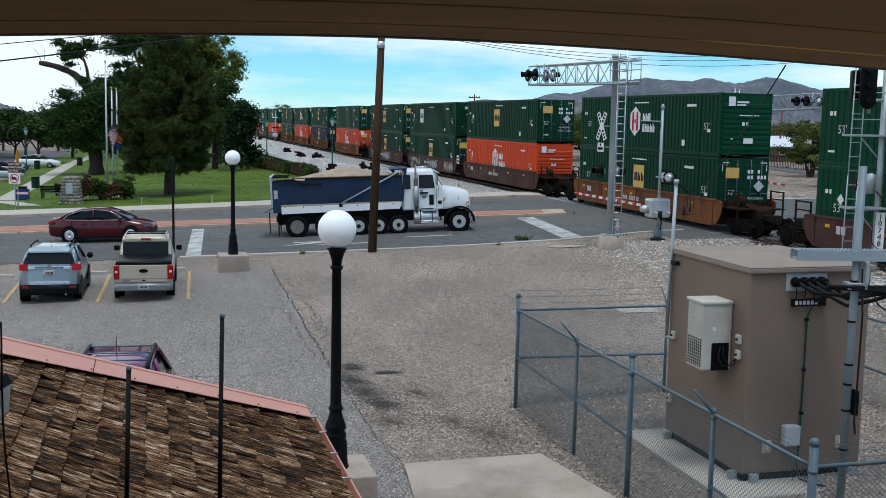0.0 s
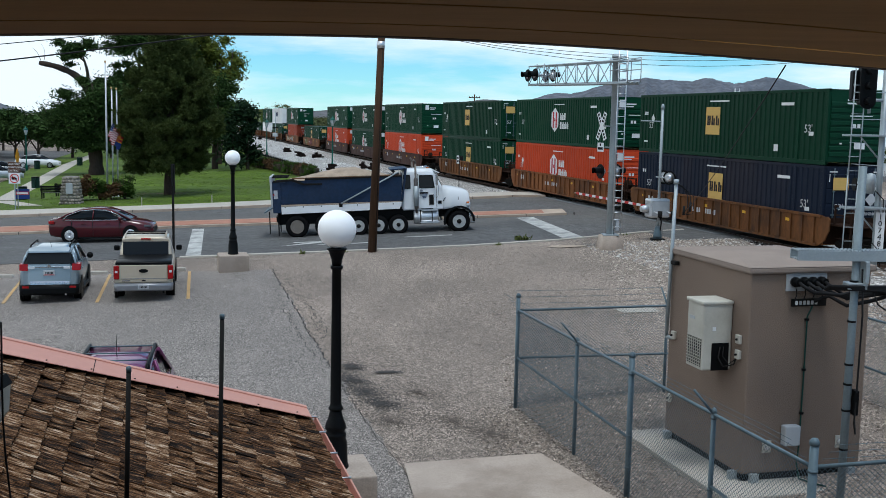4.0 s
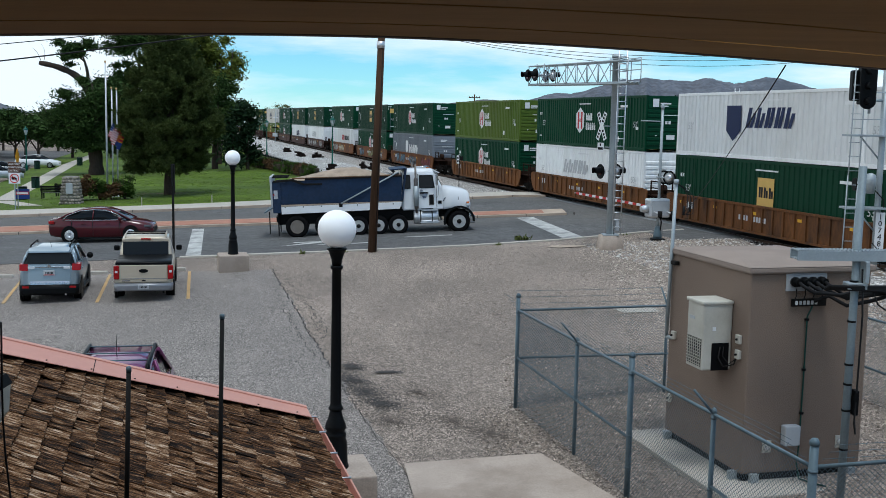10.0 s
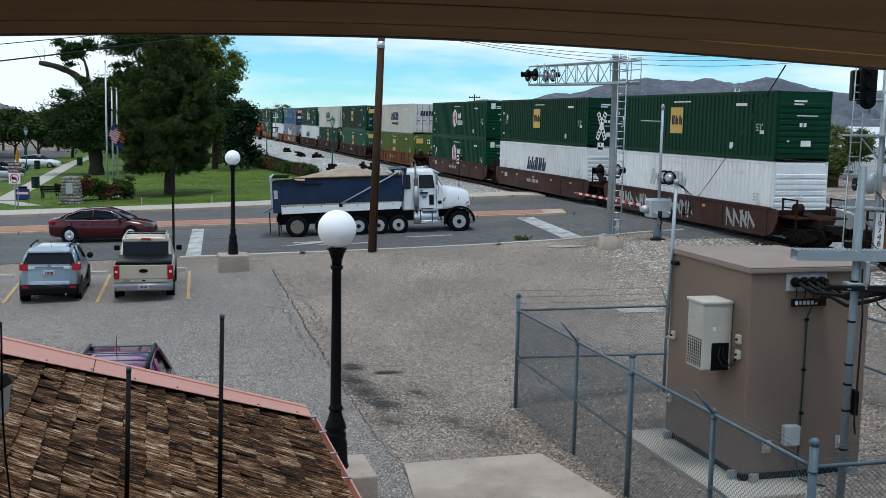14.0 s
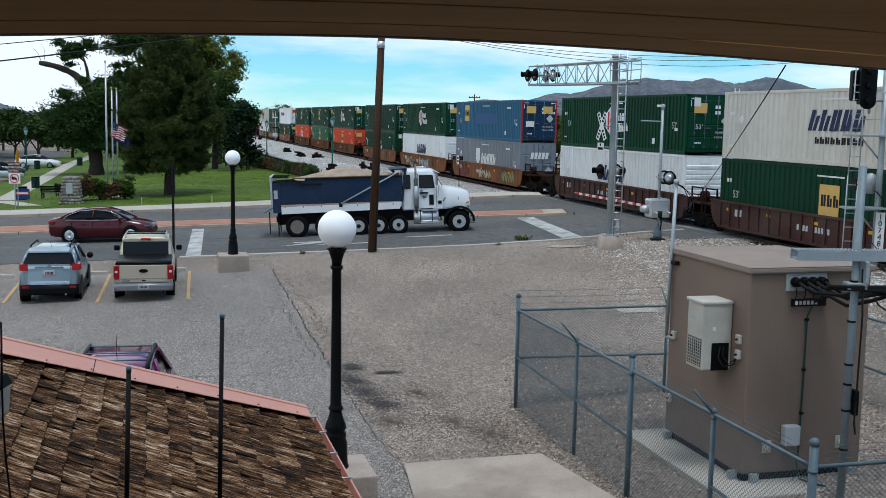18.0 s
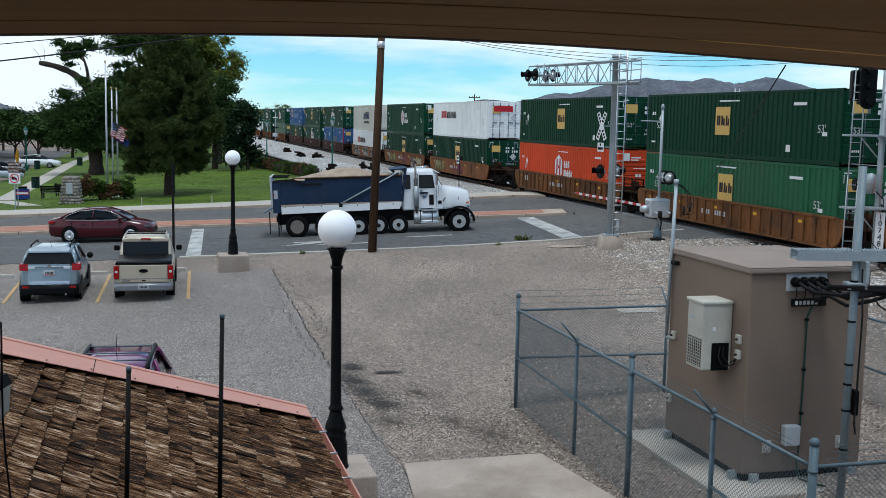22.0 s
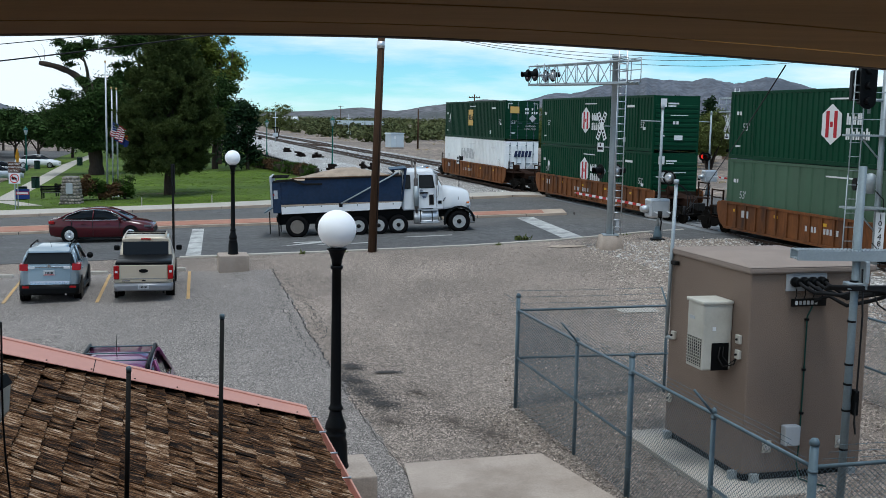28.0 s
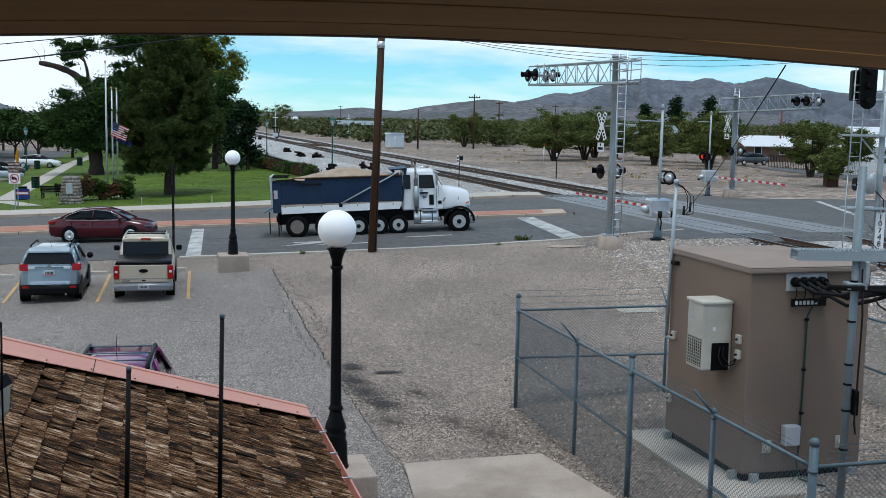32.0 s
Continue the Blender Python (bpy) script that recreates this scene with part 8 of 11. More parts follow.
def suv():
    P = mat("silver blue car paint", (0.27, 0.34, 0.39), 0.30, 0.5, var=0.04, scale=1.5, coat=0.8)
    c = thing("sport_utility_car", pose(-12.99, 35.5, -0.20, 0, 0, 103.5) @ Matrix.Diagonal((1, 1, 1.04, 1)), "silver-blue compact SUV parked nose to the road", "car", "parked cars")
    secs = []
    for x, lo, hi, w, wt in ((-1.47, 0.40, 1.12, 0.80, 0.74), (-1.38, 0.32, 1.20, 0.90, 0.80), (-1.0, 0.26, 1.20, 0.925, 0.82), (0.0, 0.24, 1.15, 0.925, 0.82), (1.4, 0.24, 1.08, 0.92, 0.82), (2.2, 0.26, 1.04, 0.90, 0.76), (2.8, 0.30, 0.92, 0.84, 0.66), (3.05, 0.36, 0.78, 0.70, 0.5)):
        secs.append((x, body_ring(w, lo, lo + (hi - lo) * 0.6, hi, wt, 0.02)))
    part("body", loft(secs), P, c)
    top = [(-1.44, 1.16, 0.80), (-1.34, 1.40, 0.74), (-1.18, 1.60, 0.64), (-0.6, 1.685, 0.62), (0.4, 1.685, 0.62), (1.0, 1.60, 0.62), (1.9, 1.08, 0.74)]
    part("greenhouse", loft([(x, [(-0.84, 1.06), (-lerp(0.84, w, 0.5), lerp(1.06, z, 0.5)), (-w, z - 0.05), (-w * 0.6, z), (w * 0.6, z), (w, z - 0.05), (lerp(0.84, w, 0.5), lerp(1.06, z, 0.5)), (0.84, 1.06)]) for x, z, w in top]), M_GLASS, c, "dark tinted glass")
    part("roof", loft([(x, [(-w - 0.01, z - 0.09), (-w, z - 0.03), (-w * 0.6, z + 0.015), (w * 0.6, z + 0.015), (w, z - 0.03), (w + 0.01, z - 0.09)]) for x, z, w in ((-1.24, 1.60, 0.66), (-0.6, 1.69, 0.635), (0.4, 1.69, 0.635), (0.95, 1.63, 0.64))]), P, c)
    part("spoiler", prism([(-1.40, 1.58), (-1.05, 1.64), (-1.05, 1.70), (-1.38, 1.62)], -0.62, 0.62, 0.015), P, c)
    part("tailgate", prism([(-1.52, 0.62), (-1.40, 0.62), (-1.38, 1.24), (-1.46, 1.22)], -0.66, 0.66, 0.03), P, c, "dented silver tailgate")
    part("rear_window", prism([(-1.455, 1.24), (-1.42, 1.24), (-1.30, 1.56), (-1.335, 1.56)], -0.66, 0.66, 0.01), M_GLASS, c)
    part("chrome_strip", box(-1.50, -1.46, -0.45, 0.45, 1.12, 1.155, 0.01), M_CHROME, c)
    part("badge", lathe([(0.055, 0), (0.05, 0.015)], 14, pose(-1.50, 0, 1.17, 0, -90)), M_CHROME, c)
    pl = part("number_plate", box(-1.535, -1.505, -0.17, 0.17, 0.88, 1.04, 0.004), M_GREYBOX, c, "plate with plain bars")
    for k in range(6):
        part("plate_bar", box(-1.54, -1.535, -0.125 + 0.042 * k, -0.100 + 0.042 * k, 0.92, 0.99), M_STEEL, pl)
    part("plate_band", box(-1.539, -1.535, -0.16, 0.16, 0.89, 0.91), M_RED, pl)
    part("bumper", loft([(-1.62, [(-0.78, 0.34), (-0.80, 0.46), (0.80, 0.46), (0.78, 0.34)]), (-1.56, [(-0.88, 0.28), (-0.90, 0.58), (0.90, 0.58), (0.88, 0.28)]), (-1.2, [(-0.92, 0.26), (-0.94, 0.60), (0.94, 0.60), (0.92, 0.26)])]), M_BLACK, c, "black lower bumper")
    # chrome strip put on the dent as its painted highlight
    part("crease", prism([(-1.545, 0.60), (-1.50, 0.60), (-1.50, 0.72), (-1.535, 0.66)], -0.62, 0.60, 0.01), M_CHROME, c, "chrome strip as painted highlight of the crumpled dent")
    for sgn in (-1, 1):
        part("tail_lamp", prism([(-1.50, 1.03), (-1.16, 1.09), (-1.16, 1.24), (-1.46, 1.23)], sgn * 0.80 - 0.17, sgn * 0.80 + 0.11, 0.03), M_LAMPRED, c, "red tail lamp")
        part("lamp_inner", box(-1.51, -1.46, sgn * 0.54 - 0.10, sgn * 0.54 + 0.10, 1.08, 1.16, 0.01), M_LAMPCLR, c)
        part("reflector", box(-1.60, -1.55, sgn * 0.72 - 0.10, sgn * 0.72 + 0.10, 0.50, 0.56), M_LAMPRED, c)
        part("roof_rail", bm_path(bmesh.new(), [(-1.05, sgn * 0.60, 1.66), (-0.95, sgn * 0.60, 1.76), (0.6, sgn * 0.60, 1.76), (0.75, sgn * 0.60, 1.68)], 0.022, 6), M_STEEL, c, "dark roof rail")
        part("mirror", lathe([(0.02, -0.12), (0.10, -0.07), (0.11, 0.04), (0.03, 0.12)], 12, pose(1.35, sgn * 1.02, 1.16, 0, 90)), M_BLACK, c, "black mirror")
        for path_ in ([(-1.42, 1.10, 0.83), (-1.3, 1.40, 0.76), (-1.12, 1.60, 0.67)], [(0.0, 1.1, 0.84), (0.05, 1.64, 0.66)], [(1.0, 1.58, 0.66), (1.88, 1.1, 0.80)], [(-0.85, 1.1, 0.84), (-0.75, 1.64, 0.66)]):
            part("pillar", bm_path(bmesh.new(), [(x, sgn * y, z) for x, z, y in path_], 0.04, 6), P, c)
        for x in (-0.74, 1.92):
            part("wheel_arch", lathe([(0.42, -0.06), (0.42, 0.035)], 24, pose(x, sgn * 0.905, 0.37, 90)), M_BLACK, c)
            tyre_wheel(c, x, sgn * 0.81, 0.36, 0.25, sgn, M_ALU, 10)
        part("door_handle", box(-0.55, -0.35, sgn * 0.925 - 0.02, sgn * 0.925 + 0.02, 0.98, 1.01), P, c)
        part("sill_trim", box(-0.4, 1.6, sgn * 0.90 - 0.05, sgn * 0.90 + 0.03, 0.22, 0.34, 0.02), M_BLACK, c)
    part("antenna", tube((-0.75, 0, 1.69), (-0.95, 0, 1.86), 0.008, 0.004, 5), M_BLACK, c)
    part("rear_wiper", tube((-1.42, 0.0, 1.16), (-1.44, 0.42, 1.18), 0.012, 0.012, 5), M_BLACK, c)
    part("exhaust", tube((-1.60, -0.5, 0.30), (-1.4, -0.5, 0.30), 0.035, 0.035, 10), M_CHROME, c)
    return c


suv()


def pickup():
    P = mat("champagne car paint", (0.50, 0.43, 0.335), 0.3, 0.25, var=0.04, scale=1.5, coat=0.7)
    D = mat("grey bumper metal", (0.22, 0.225, 0.24), 0.4, 0.5, var=0.1)
    c = thing("pickup_truck", pose(-9.92, 35.4, -0.08, 0, 0, 103) @ Matrix.Diagonal((1, 1, 1.045, 1)), "champagne pickup truck with a black bed cover, parked", "pickup truck", "parked cars")
    # bed
    bed = part("bed", loft([(-1.35, body_ring(0.90, 0.50, 0.9, 1.14, 0.84, 0.0)), (-1.25, body_ring(0.93, 0.42, 0.85, 1.16, 0.87, 0.0)), (0.35, body_ring(0.93, 0.40, 0.85, 1.18, 0.88, 0.0))]), P, c)
    part("tailgate", box(-1.40, -1.33, -0.74, 0.74, 0.60, 1.13, 0.02), P, bed, "champagne tailgate")
    part("tailgate_crease", box(-1.408, -1.395, -0.72, 0.72, 0.71, 0.725), D, bed)
    part("handle_recess", lathe([(0.10, 0), (0.11, 0.02)], 16, Matrix.Translation((-1.40, 0, 0.96)) @ Matrix.Diagonal((1, 1.3, 0.55, 1)) @ pose(0, 0, 0, 0, -90)), M_BLACK, bed, "black tailgate handle")
    part("badge", box(-1.408, -1.40, 0.42, 0.66, 0.64, 0.68), M_CHROME, bed)
    part("emblem", box(-1.408, -1.40, -0.06, 0.06, 0.64, 0.68, 0.01), M_STEEL, bed)
    part("bed_cover", loft([(-1.36, [(-0.86, 1.14), (-0.84, 1.20), (0.84, 1.20), (0.86, 1.14)]), (-1.28, [(-0.88, 1.15), (-0.86, 1.235), (0.86, 1.235), (0.88, 1.15)]), (0.30, [(-0.88, 1.17), (-0.86, 1.26), (0.86, 1.26), (0.88, 1.17)])]), M_BLACK, c, "black tonneau cover")
    # cab
    part("body", loft([(0.32, body_ring(0.93, 0.38, 0.85, 1.18, 0.86, 0.0)), (1.4, body_ring(0.94, 0.38, 0.85, 1.18, 0.86, 0.0)), (2.5, body_ring(0.93, 0.38, 0.85, 1.16, 0.82, 0.02)), (3.4, body_ring(0.90, 0.40, 0.8, 1.06, 0.74, 0.03)), (3.75, body_ring(0.82, 0.45, 0.75, 0.94, 0.6, 0.02))]), P, c)
    top = [(0.34, 1.18, 0.84), (0.42, 1.50, 0.76), (0.55, 1.74, 0.76), (0.8, 1.80, 0.74), (1.7, 1.81, 0.74), (2.05, 1.74, 0.74), (2.75, 1.16, 0.82)]
    part("greenhouse", loft([(x, [(-0.88, 1.14), (-lerp(0.88, w, 0.5), lerp(1.14, z, 0.5)), (-w, z - 0.05), (-w * 0.6, z), (w * 0.6, z), (w, z - 0.05), (lerp(0.88, w, 0.5), lerp(1.14, z, 0.5)), (0.88, 1.14)]) for x, z, w in top]), P, c)
    part("rear_window", prism([(0.335, 1.24), (0.38, 1.24), (0.51, 1.66), (0.465, 1.66)], -0.74, 0.74, 0.02), M_GLASS, c, "dark rear window")
    part("roof", loft([(x, [(-w - 0.01, z - 0.09), (-w, z - 0.02), (-w * 0.6, z + 0.02), (w * 0.6, z + 0.02), (w, z - 0.02), (w + 0.01, z - 0.09)]) for x, z, w in ((0.50, 1.74, 0.77), (0.8, 1.81, 0.75), (1.7, 1.82, 0.75), (2.0, 1.77, 0.76))]), P, c)
    part("third_brake_lamp", box(0.44, 0.50, -0.16, 0.16, 1.72, 1.77, 0.01), M_LAMPRED, c)
    part("bumper", loft([(-1.62, [(-0.80, 0.40), (-0.82, 0.52), (0.82, 0.52), (0.80, 0.40)]), (-1.56, [(-0.88, 0.36), (-0.90, 0.58), (0.90, 0.58), (0.88, 0.36)]), (-1.36, [(-0.92, 0.36), (-0.93, 0.58), (0.93, 0.58), (0.92, 0.36)])]), D, c, "grey step bumper")
    pl = part("number_plate", box(-1.63, -1.60, -0.17, 0.17, 0.42, 0.56, 0.004), M_GREYBOX, c, "plate with plain bars")
    for k in range(6):
        part("plate_bar", box(-1.638, -1.63, -0.12 + 0.042 * k, -0.095 + 0.042 * k, 0.455, 0.515), M_STEEL, pl)
    for sgn in (-1, 1):
        part("tail_lamp", box(-1.42, -1.26, sgn * 0.84 - 0.085, sgn * 0.84 + 0.085, 0.70, 1.12, 0.025), M_LAMPRED, c, "red tail lamp")
        part("reverse_lamp", box(-1.43, -1.41, sgn * 0.84 - 0.04, sgn * 0.84 + 0.04, 0.90, 0.97, 0.01), M_LAMPCLR, c)
        part("mirror", box(2.10, 2.22, sgn * 1.06 - 0.10, sgn * 1.06 + 0.10, 1.18, 1.36, 0.05), M_BLACK, c, "black mirror")
        part("side_window", prism([(0.62, 1.24), (2.5, 1.24), (1.98, 1.70), (0.72, 1.72)], 0, 0.02), M_GLASS, c, "", pose(0, sgn * 0.80, 0, sgn * 20))
        part("roof_rail", bm_path(bmesh.new(), [(0.6, sgn * 0.66, 1.78), (0.75, sgn * 0.66, 1.89), (1.75, sgn * 0.66, 1.89), (1.9, sgn * 0.66, 1.78)], 0.025, 6), P, c)
        for x in (-0.25, 2.85):
            part("wheel_arch", lathe([(0.43, -0.05), (0.43, 0.04)], 24, pose(x, sgn * 0.91, 0.38, 90)), M_BLACK, c)
            tyre_wheel(c, x, sgn * 0.80, 0.37, 0.26, sgn, M_ALU, 5)
    part("cross_bar", tube((0.9, -0.66, 1.88), (0.9, 0.66, 1.88), 0.02, 0.02, 6), M_STEEL, c)
    part("cross_bar", tube((1.6, -0.66, 1.88), (1.6, 0.66, 1.88), 0.02, 0.02, 6), M_STEEL, c)
    part("exhaust", tube((-1.5, -0.62, 0.30), (-1.0, -0.6, 0.32), 0.035, 0.035, 10), M_STEEL, c)
    return c


pickup()


def parked_wagon():
    """The purple car half hidden behind the shingled roof."""
    P = mat("purple car paint", (0.16, 0.035, 0.11), 0.3, 0.2, var=0.06, scale=1.5, coat=0.8)
    c = thing("station_wagon", pose(-5.98, 19.7, -0.10, 0, 0, 101), "purple wagon with a roof rack, parked behind the depot roof", "car", "parked cars")
    part("body", loft([(x, body_ring(w, 0.28, 0.75, hi, wt, 0.02)) for x, hi, w, wt in ((-2.3, 0.9, 0.78, 0.7), (-2.15, 1.0, 0.9, 0.8), (0, 1.02, 0.92, 0.82), (1.5, 0.98, 0.9, 0.78), (2.2, 0.85, 0.8, 0.6), (2.4, 0.7, 0.65, 0.5))]), P, c)
    top = [(-2.2, 1.0, 0.78), (-2.0, 1.40, 0.68), (-1.7, 1.62, 0.62), (-0.6, 1.68, 0.61), (0.3, 1.62, 0.60), (1.25, 1.0, 0.74)]
    part("greenhouse", loft([(x, [(-0.83, 0.98), (-lerp(0.83, w, 0.5), lerp(0.98, z, 0.5)), (-w, z - 0.05), (-w * 0.6, z), (w * 0.6, z), (w, z - 0.05), (lerp(0.83, w, 0.5), lerp(0.98, z, 0.5)), (0.83, 0.98)]) for x, z, w in top]), M_GLASS, c, "dark glass")
    part("roof", loft([(x, [(-w - 0.01, z - 0.10), (-w, z - 0.02), (-w * 0.6, z + 0.02), (w * 0.6, z + 0.02), (w, z - 0.02), (w + 0.01, z - 0.10)]) for x, z, w in ((-1.95, 1.52, 0.67), (-1.7, 1.63, 0.63), (-0.6, 1.69, 0.62), (0.3, 1.64, 0.61))]), P, c)
    for sgn in (-1, 1):
        part("rack_rail", bm_path(bmesh.new(), [(-1.75, sgn * 0.59, 1.64), (-1.65, sgn * 0.59, 1.71), (0.1, sgn * 0.59, 1.71), (0.25, sgn * 0.59, 1.64)], 0.04, 6), M_BLACK, c)
        for path_ in ([(-2.15, 1.0, 0.83), (-1.95, 1.4, 0.73), (-1.7, 1.58, 0.66)], [(-0.9, 1.0, 0.85), (-0.85, 1.62, 0.64)], [(0.3, 1.58, 0.63), (1.2, 1.02, 0.80)]):
            part("pillar", bm_path(bmesh.new(), [(x, sgn * y, z) for x, z, y in path_], 0.045, 6), P, c)
        for x in (-1.4, 1.35):
            tyre_wheel(c, x, sgn * 0.8, 0.34, 0.22, sgn, M_ALU, 5)
    for x in (-1.3, -0.7, -0.1):
        part("rack_bar", tube((x, -0.57, 1.725), (x, 0.57, 1.725), 0.014, 0.014, 6), M_GALVD, c)
    part("antenna", tube((-0.9, 0.0, 1.70), (-0.95, 0.0, 2.12), 0.008, 0.004, 5), M_BLACK, c)
    return c


parked_wagon()
# wheel stops of the bays
for x, y in ((-13.2, 40.1), (-16.6, 39.6), (-10.4, 40.7)):
    ws = thing("wheel_stop", pose(x, y, ground_z(x, y), 0, 0, 10), "white concrete wheel stop in the car park", "wheel stop", "wheel stops")
    part("block", prism([(-0.55, 0), (0.55, 0), (0.50, 0.13), (-0.50, 0.13)], -0.11, 0.11, 0.015), M_WALK, ws)
# ---------------------------------------------------------------- trees and the park
def leaf_mat(name, col, rand=0.45):
    return mat(name, col, 0.75, var=0.25, scale=0.6, fine=3, island=rand, spec=0.05)


LEAF_ELM = leaf_mat("elm leaf", (0.036, 0.064, 0.018))
LEAF_PINE = leaf_mat("pine needle", (0.060, 0.080, 0.024))
LEAF_LIGHT = leaf_mat("light leaf", (0.125, 0.145, 0.028))
LEAF_MESQ = leaf_mat("mesquite leaf", (0.105, 0.125, 0.038))
LEAF_SCRUB = leaf_mat("scrub leaf", (0.088, 0.098, 0.042))
LEAF_CYP = leaf_mat("conifer leaf", (0.018, 0.036, 0.016))
LEAF_HEDGE = leaf_mat("hedge leaf", (0.040, 0.072, 0.014))
LEAF_RED = leaf_mat("reddish hedge leaf", (0.090, 0.052, 0.026))
M_BARK = mat("rough bark", (0.048, 0.036, 0.028), 0.95, var=0.4, scale=2, fine=14, stretch=(5, 5, 1), bump=0.7)
M_DRYGRASS = mat("dry grass", (0.33, 0.255, 0.13), 0.95, var=0.3, scale=1, island=0.3)


def leaves_mesh(name, blobs, leaf, seed, flat=0.6, aspect=1.6, shell=0.5):
    """Small leaf cards scattered in ragged clumps; blobs: (centre, radii, count)."""
    rg = np.random.default_rng(seed)
    vv = []
    for c, r, n in blobs:
        d = rg.normal(size=(n, 3))
        d /= np.linalg.norm(d, axis=1)[:, None]
        rad = np.minimum(np.abs(rg.normal(0, 0.62, n)), 1.3)
        rad *= 1 + 0.25 * np.sin(d[:, 0] * 5 + c[0]) * np.sin(d[:, 1] * 4 + c[1]) + rg.normal(0, 0.08, n)
        p = np.array(c) + d * rad[:, None] * np.array(r)
        a = rg.normal(size=(n, 3))
        a[:, 2] *= flat
        a /= np.linalg.norm(a, axis=1)[:, None]
        b = np.cross(a, rg.normal(size=(n, 3)))
        b /= np.linalg.norm(b, axis=1)[:, None] + 1e-9
        s = leaf * (0.55 + 0.9 * rg.random(n))[:, None]
        vv.append(np.stack([p - a * s * aspect, p + b * s * 0.55, p + a * s * aspect, p - b * s * 0.55], 1))
    v = np.concatenate(vv).reshape(-1, 3)
    me = bpy.data.meshes.new(name)
    k = len(v) // 4
    me.vertices.add(len(v))
    me.vertices.foreach_set("co", v.astype(np.float32).ravel())
    me.loops.add(4 * k)
    me.loops.foreach_set("vertex_index", np.arange(4 * k, dtype=np.int32))
    me.polygons.add(k)
    me.polygons.foreach_set("loop_start", np.arange(0, 4 * k, 4, dtype=np.int32))
    me.update(calc_edges=True)
    return me


def branch(bm, pts, r0, r1, seg=8):
    """A tapered limb bent through the points, one skin from end to end."""
    pts = [Vector(p) for p in pts]
    fine = []
    for a, b in zip(pts, pts[1:]):
        fine += [a.lerp(b, k / 3) for k in range(3)]
    fine.append(pts[-1])
    n = len(fine) - 1
    for _ in range(2):
        fine = [fine[0]] + [fine[i - 1] * 0.25 + fine[i] * 0.5 + fine[i + 1] * 0.25 for i in range(1, n)] + [fine[-1]]
    prev = None
    for i, p in enumerate(fine):
        d = (fine[min(i + 1, n)] - fine[max(i - 1, 0)]).normalized()
        e1 = d.cross(Vector((0.13, 0.99, 0.05))).normalized()
        e2 = d.cross(e1)
        r = lerp(r0, r1, i / n) * (1 + 0.10 * math.sin(i * 2.3))
        ring = [bm.verts.new(p + (e1 * math.cos(2 * math.pi * k / seg) + e2 * math.sin(2 * math.pi * k / seg)) * r * (1 + 0.08 * math.sin(k * 2.6 + i))) for k in range(seg)]
        if prev is not None:
            for k in range(seg):
                bm.faces.new((prev[k], ring[k], ring[(k + 1) % seg], prev[(k + 1) % seg])).smooth = True
        prev = ring
    bm.faces.new(prev[::-1])


def crown_blobs(rr, centre, radii, k, count, size=0.33):
    """k clumps spread over an uneven crown."""
    out = []
    for _ in range(k):
        d = Vector((rr.gauss(0, 1), rr.gauss(0, 1), rr.gauss(0, 1))).normalized()
        f = rr.uniform(0.25, 0.95)
        c = [centre[i] + d[i] * radii[i] * f for i in range(3)]
        s = rr.uniform(0.6, 1.3) * size
        out.append((c, [radii[0] * s, radii[1] * s, radii[2] * s * 0.75], count // k))
    return out


def tree(name, x, y, label, trunk, limbs, blobs, leaf_m, leaf, seed, category="tree", group="", flat=0.6, aspect=1.6):
    z = ground_z(x, y)
    t = thing(name, pose(x, y, z), label, category, group)
    bm = bmesh.new()
    branch(bm, trunk[0], trunk[1], trunk[2], 10)
    part("trunk", bm, M_BARK, t)
    for pts, r0, r1 in limbs:
        bm = bmesh.new()
        branch(bm, pts, r0, r1, 7)
        part("limb", bm, M_BARK, t)
    part("crown", setmat(leaves_mesh("crown", blobs, leaf, seed, flat, aspect), leaf_m), None, t)
    return t


# tall pine on the lawn: whorls of limbs that carry tufts of needles
def needle_tufts(name, tufts, needle, per, seed):
    """Sprays of thin needle blades round each tuft's axis; tufts: rows of (x, y, z, ax, ay, az, size)."""
    rg = np.random.default_rng(seed)
    t = np.repeat(np.array(tufts), per, 0)
    k = len(t)
    along_ = rg.random(k)
    d = rg.normal(size=(k, 3)) * 0.75 + t[:, 3:6] * 0.8 + np.array((0, 0, 0.18))
    d /= np.linalg.norm(d, axis=1)[:, None]
    p = t[:, :3] + t[:, 3:6] * (t[:, 6] * (along_ - 0.5) * 1.2)[:, None]
    side = np.cross(d, rg.normal(size=(k, 3)))
    side /= np.linalg.norm(side, axis=1)[:, None] + 1e-9
    ln = (needle * t[:, 6] * (0.6 + 0.6 * rg.random(k)))[:, None]
    wd = ln * 0.065
    v = np.stack([p - side * wd * 0.5, p + d * ln * 0.55 - side * wd, p + d * ln, p + d * ln * 0.55 + side * wd], 1).reshape(-1, 3)
    me = bpy.data.meshes.new(name)
    me.vertices.add(len(v))
    me.vertices.foreach_set("co", v.astype(np.float32).ravel())
    me.loops.add(4 * k)
    me.loops.foreach_set("vertex_index", np.arange(4 * k, dtype=np.int32))
    me.polygons.add(k)
    me.polygons.foreach_set("loop_start", np.arange(0, 4 * k, 4, dtype=np.int32))
    me.update(calc_edges=True)
    return me


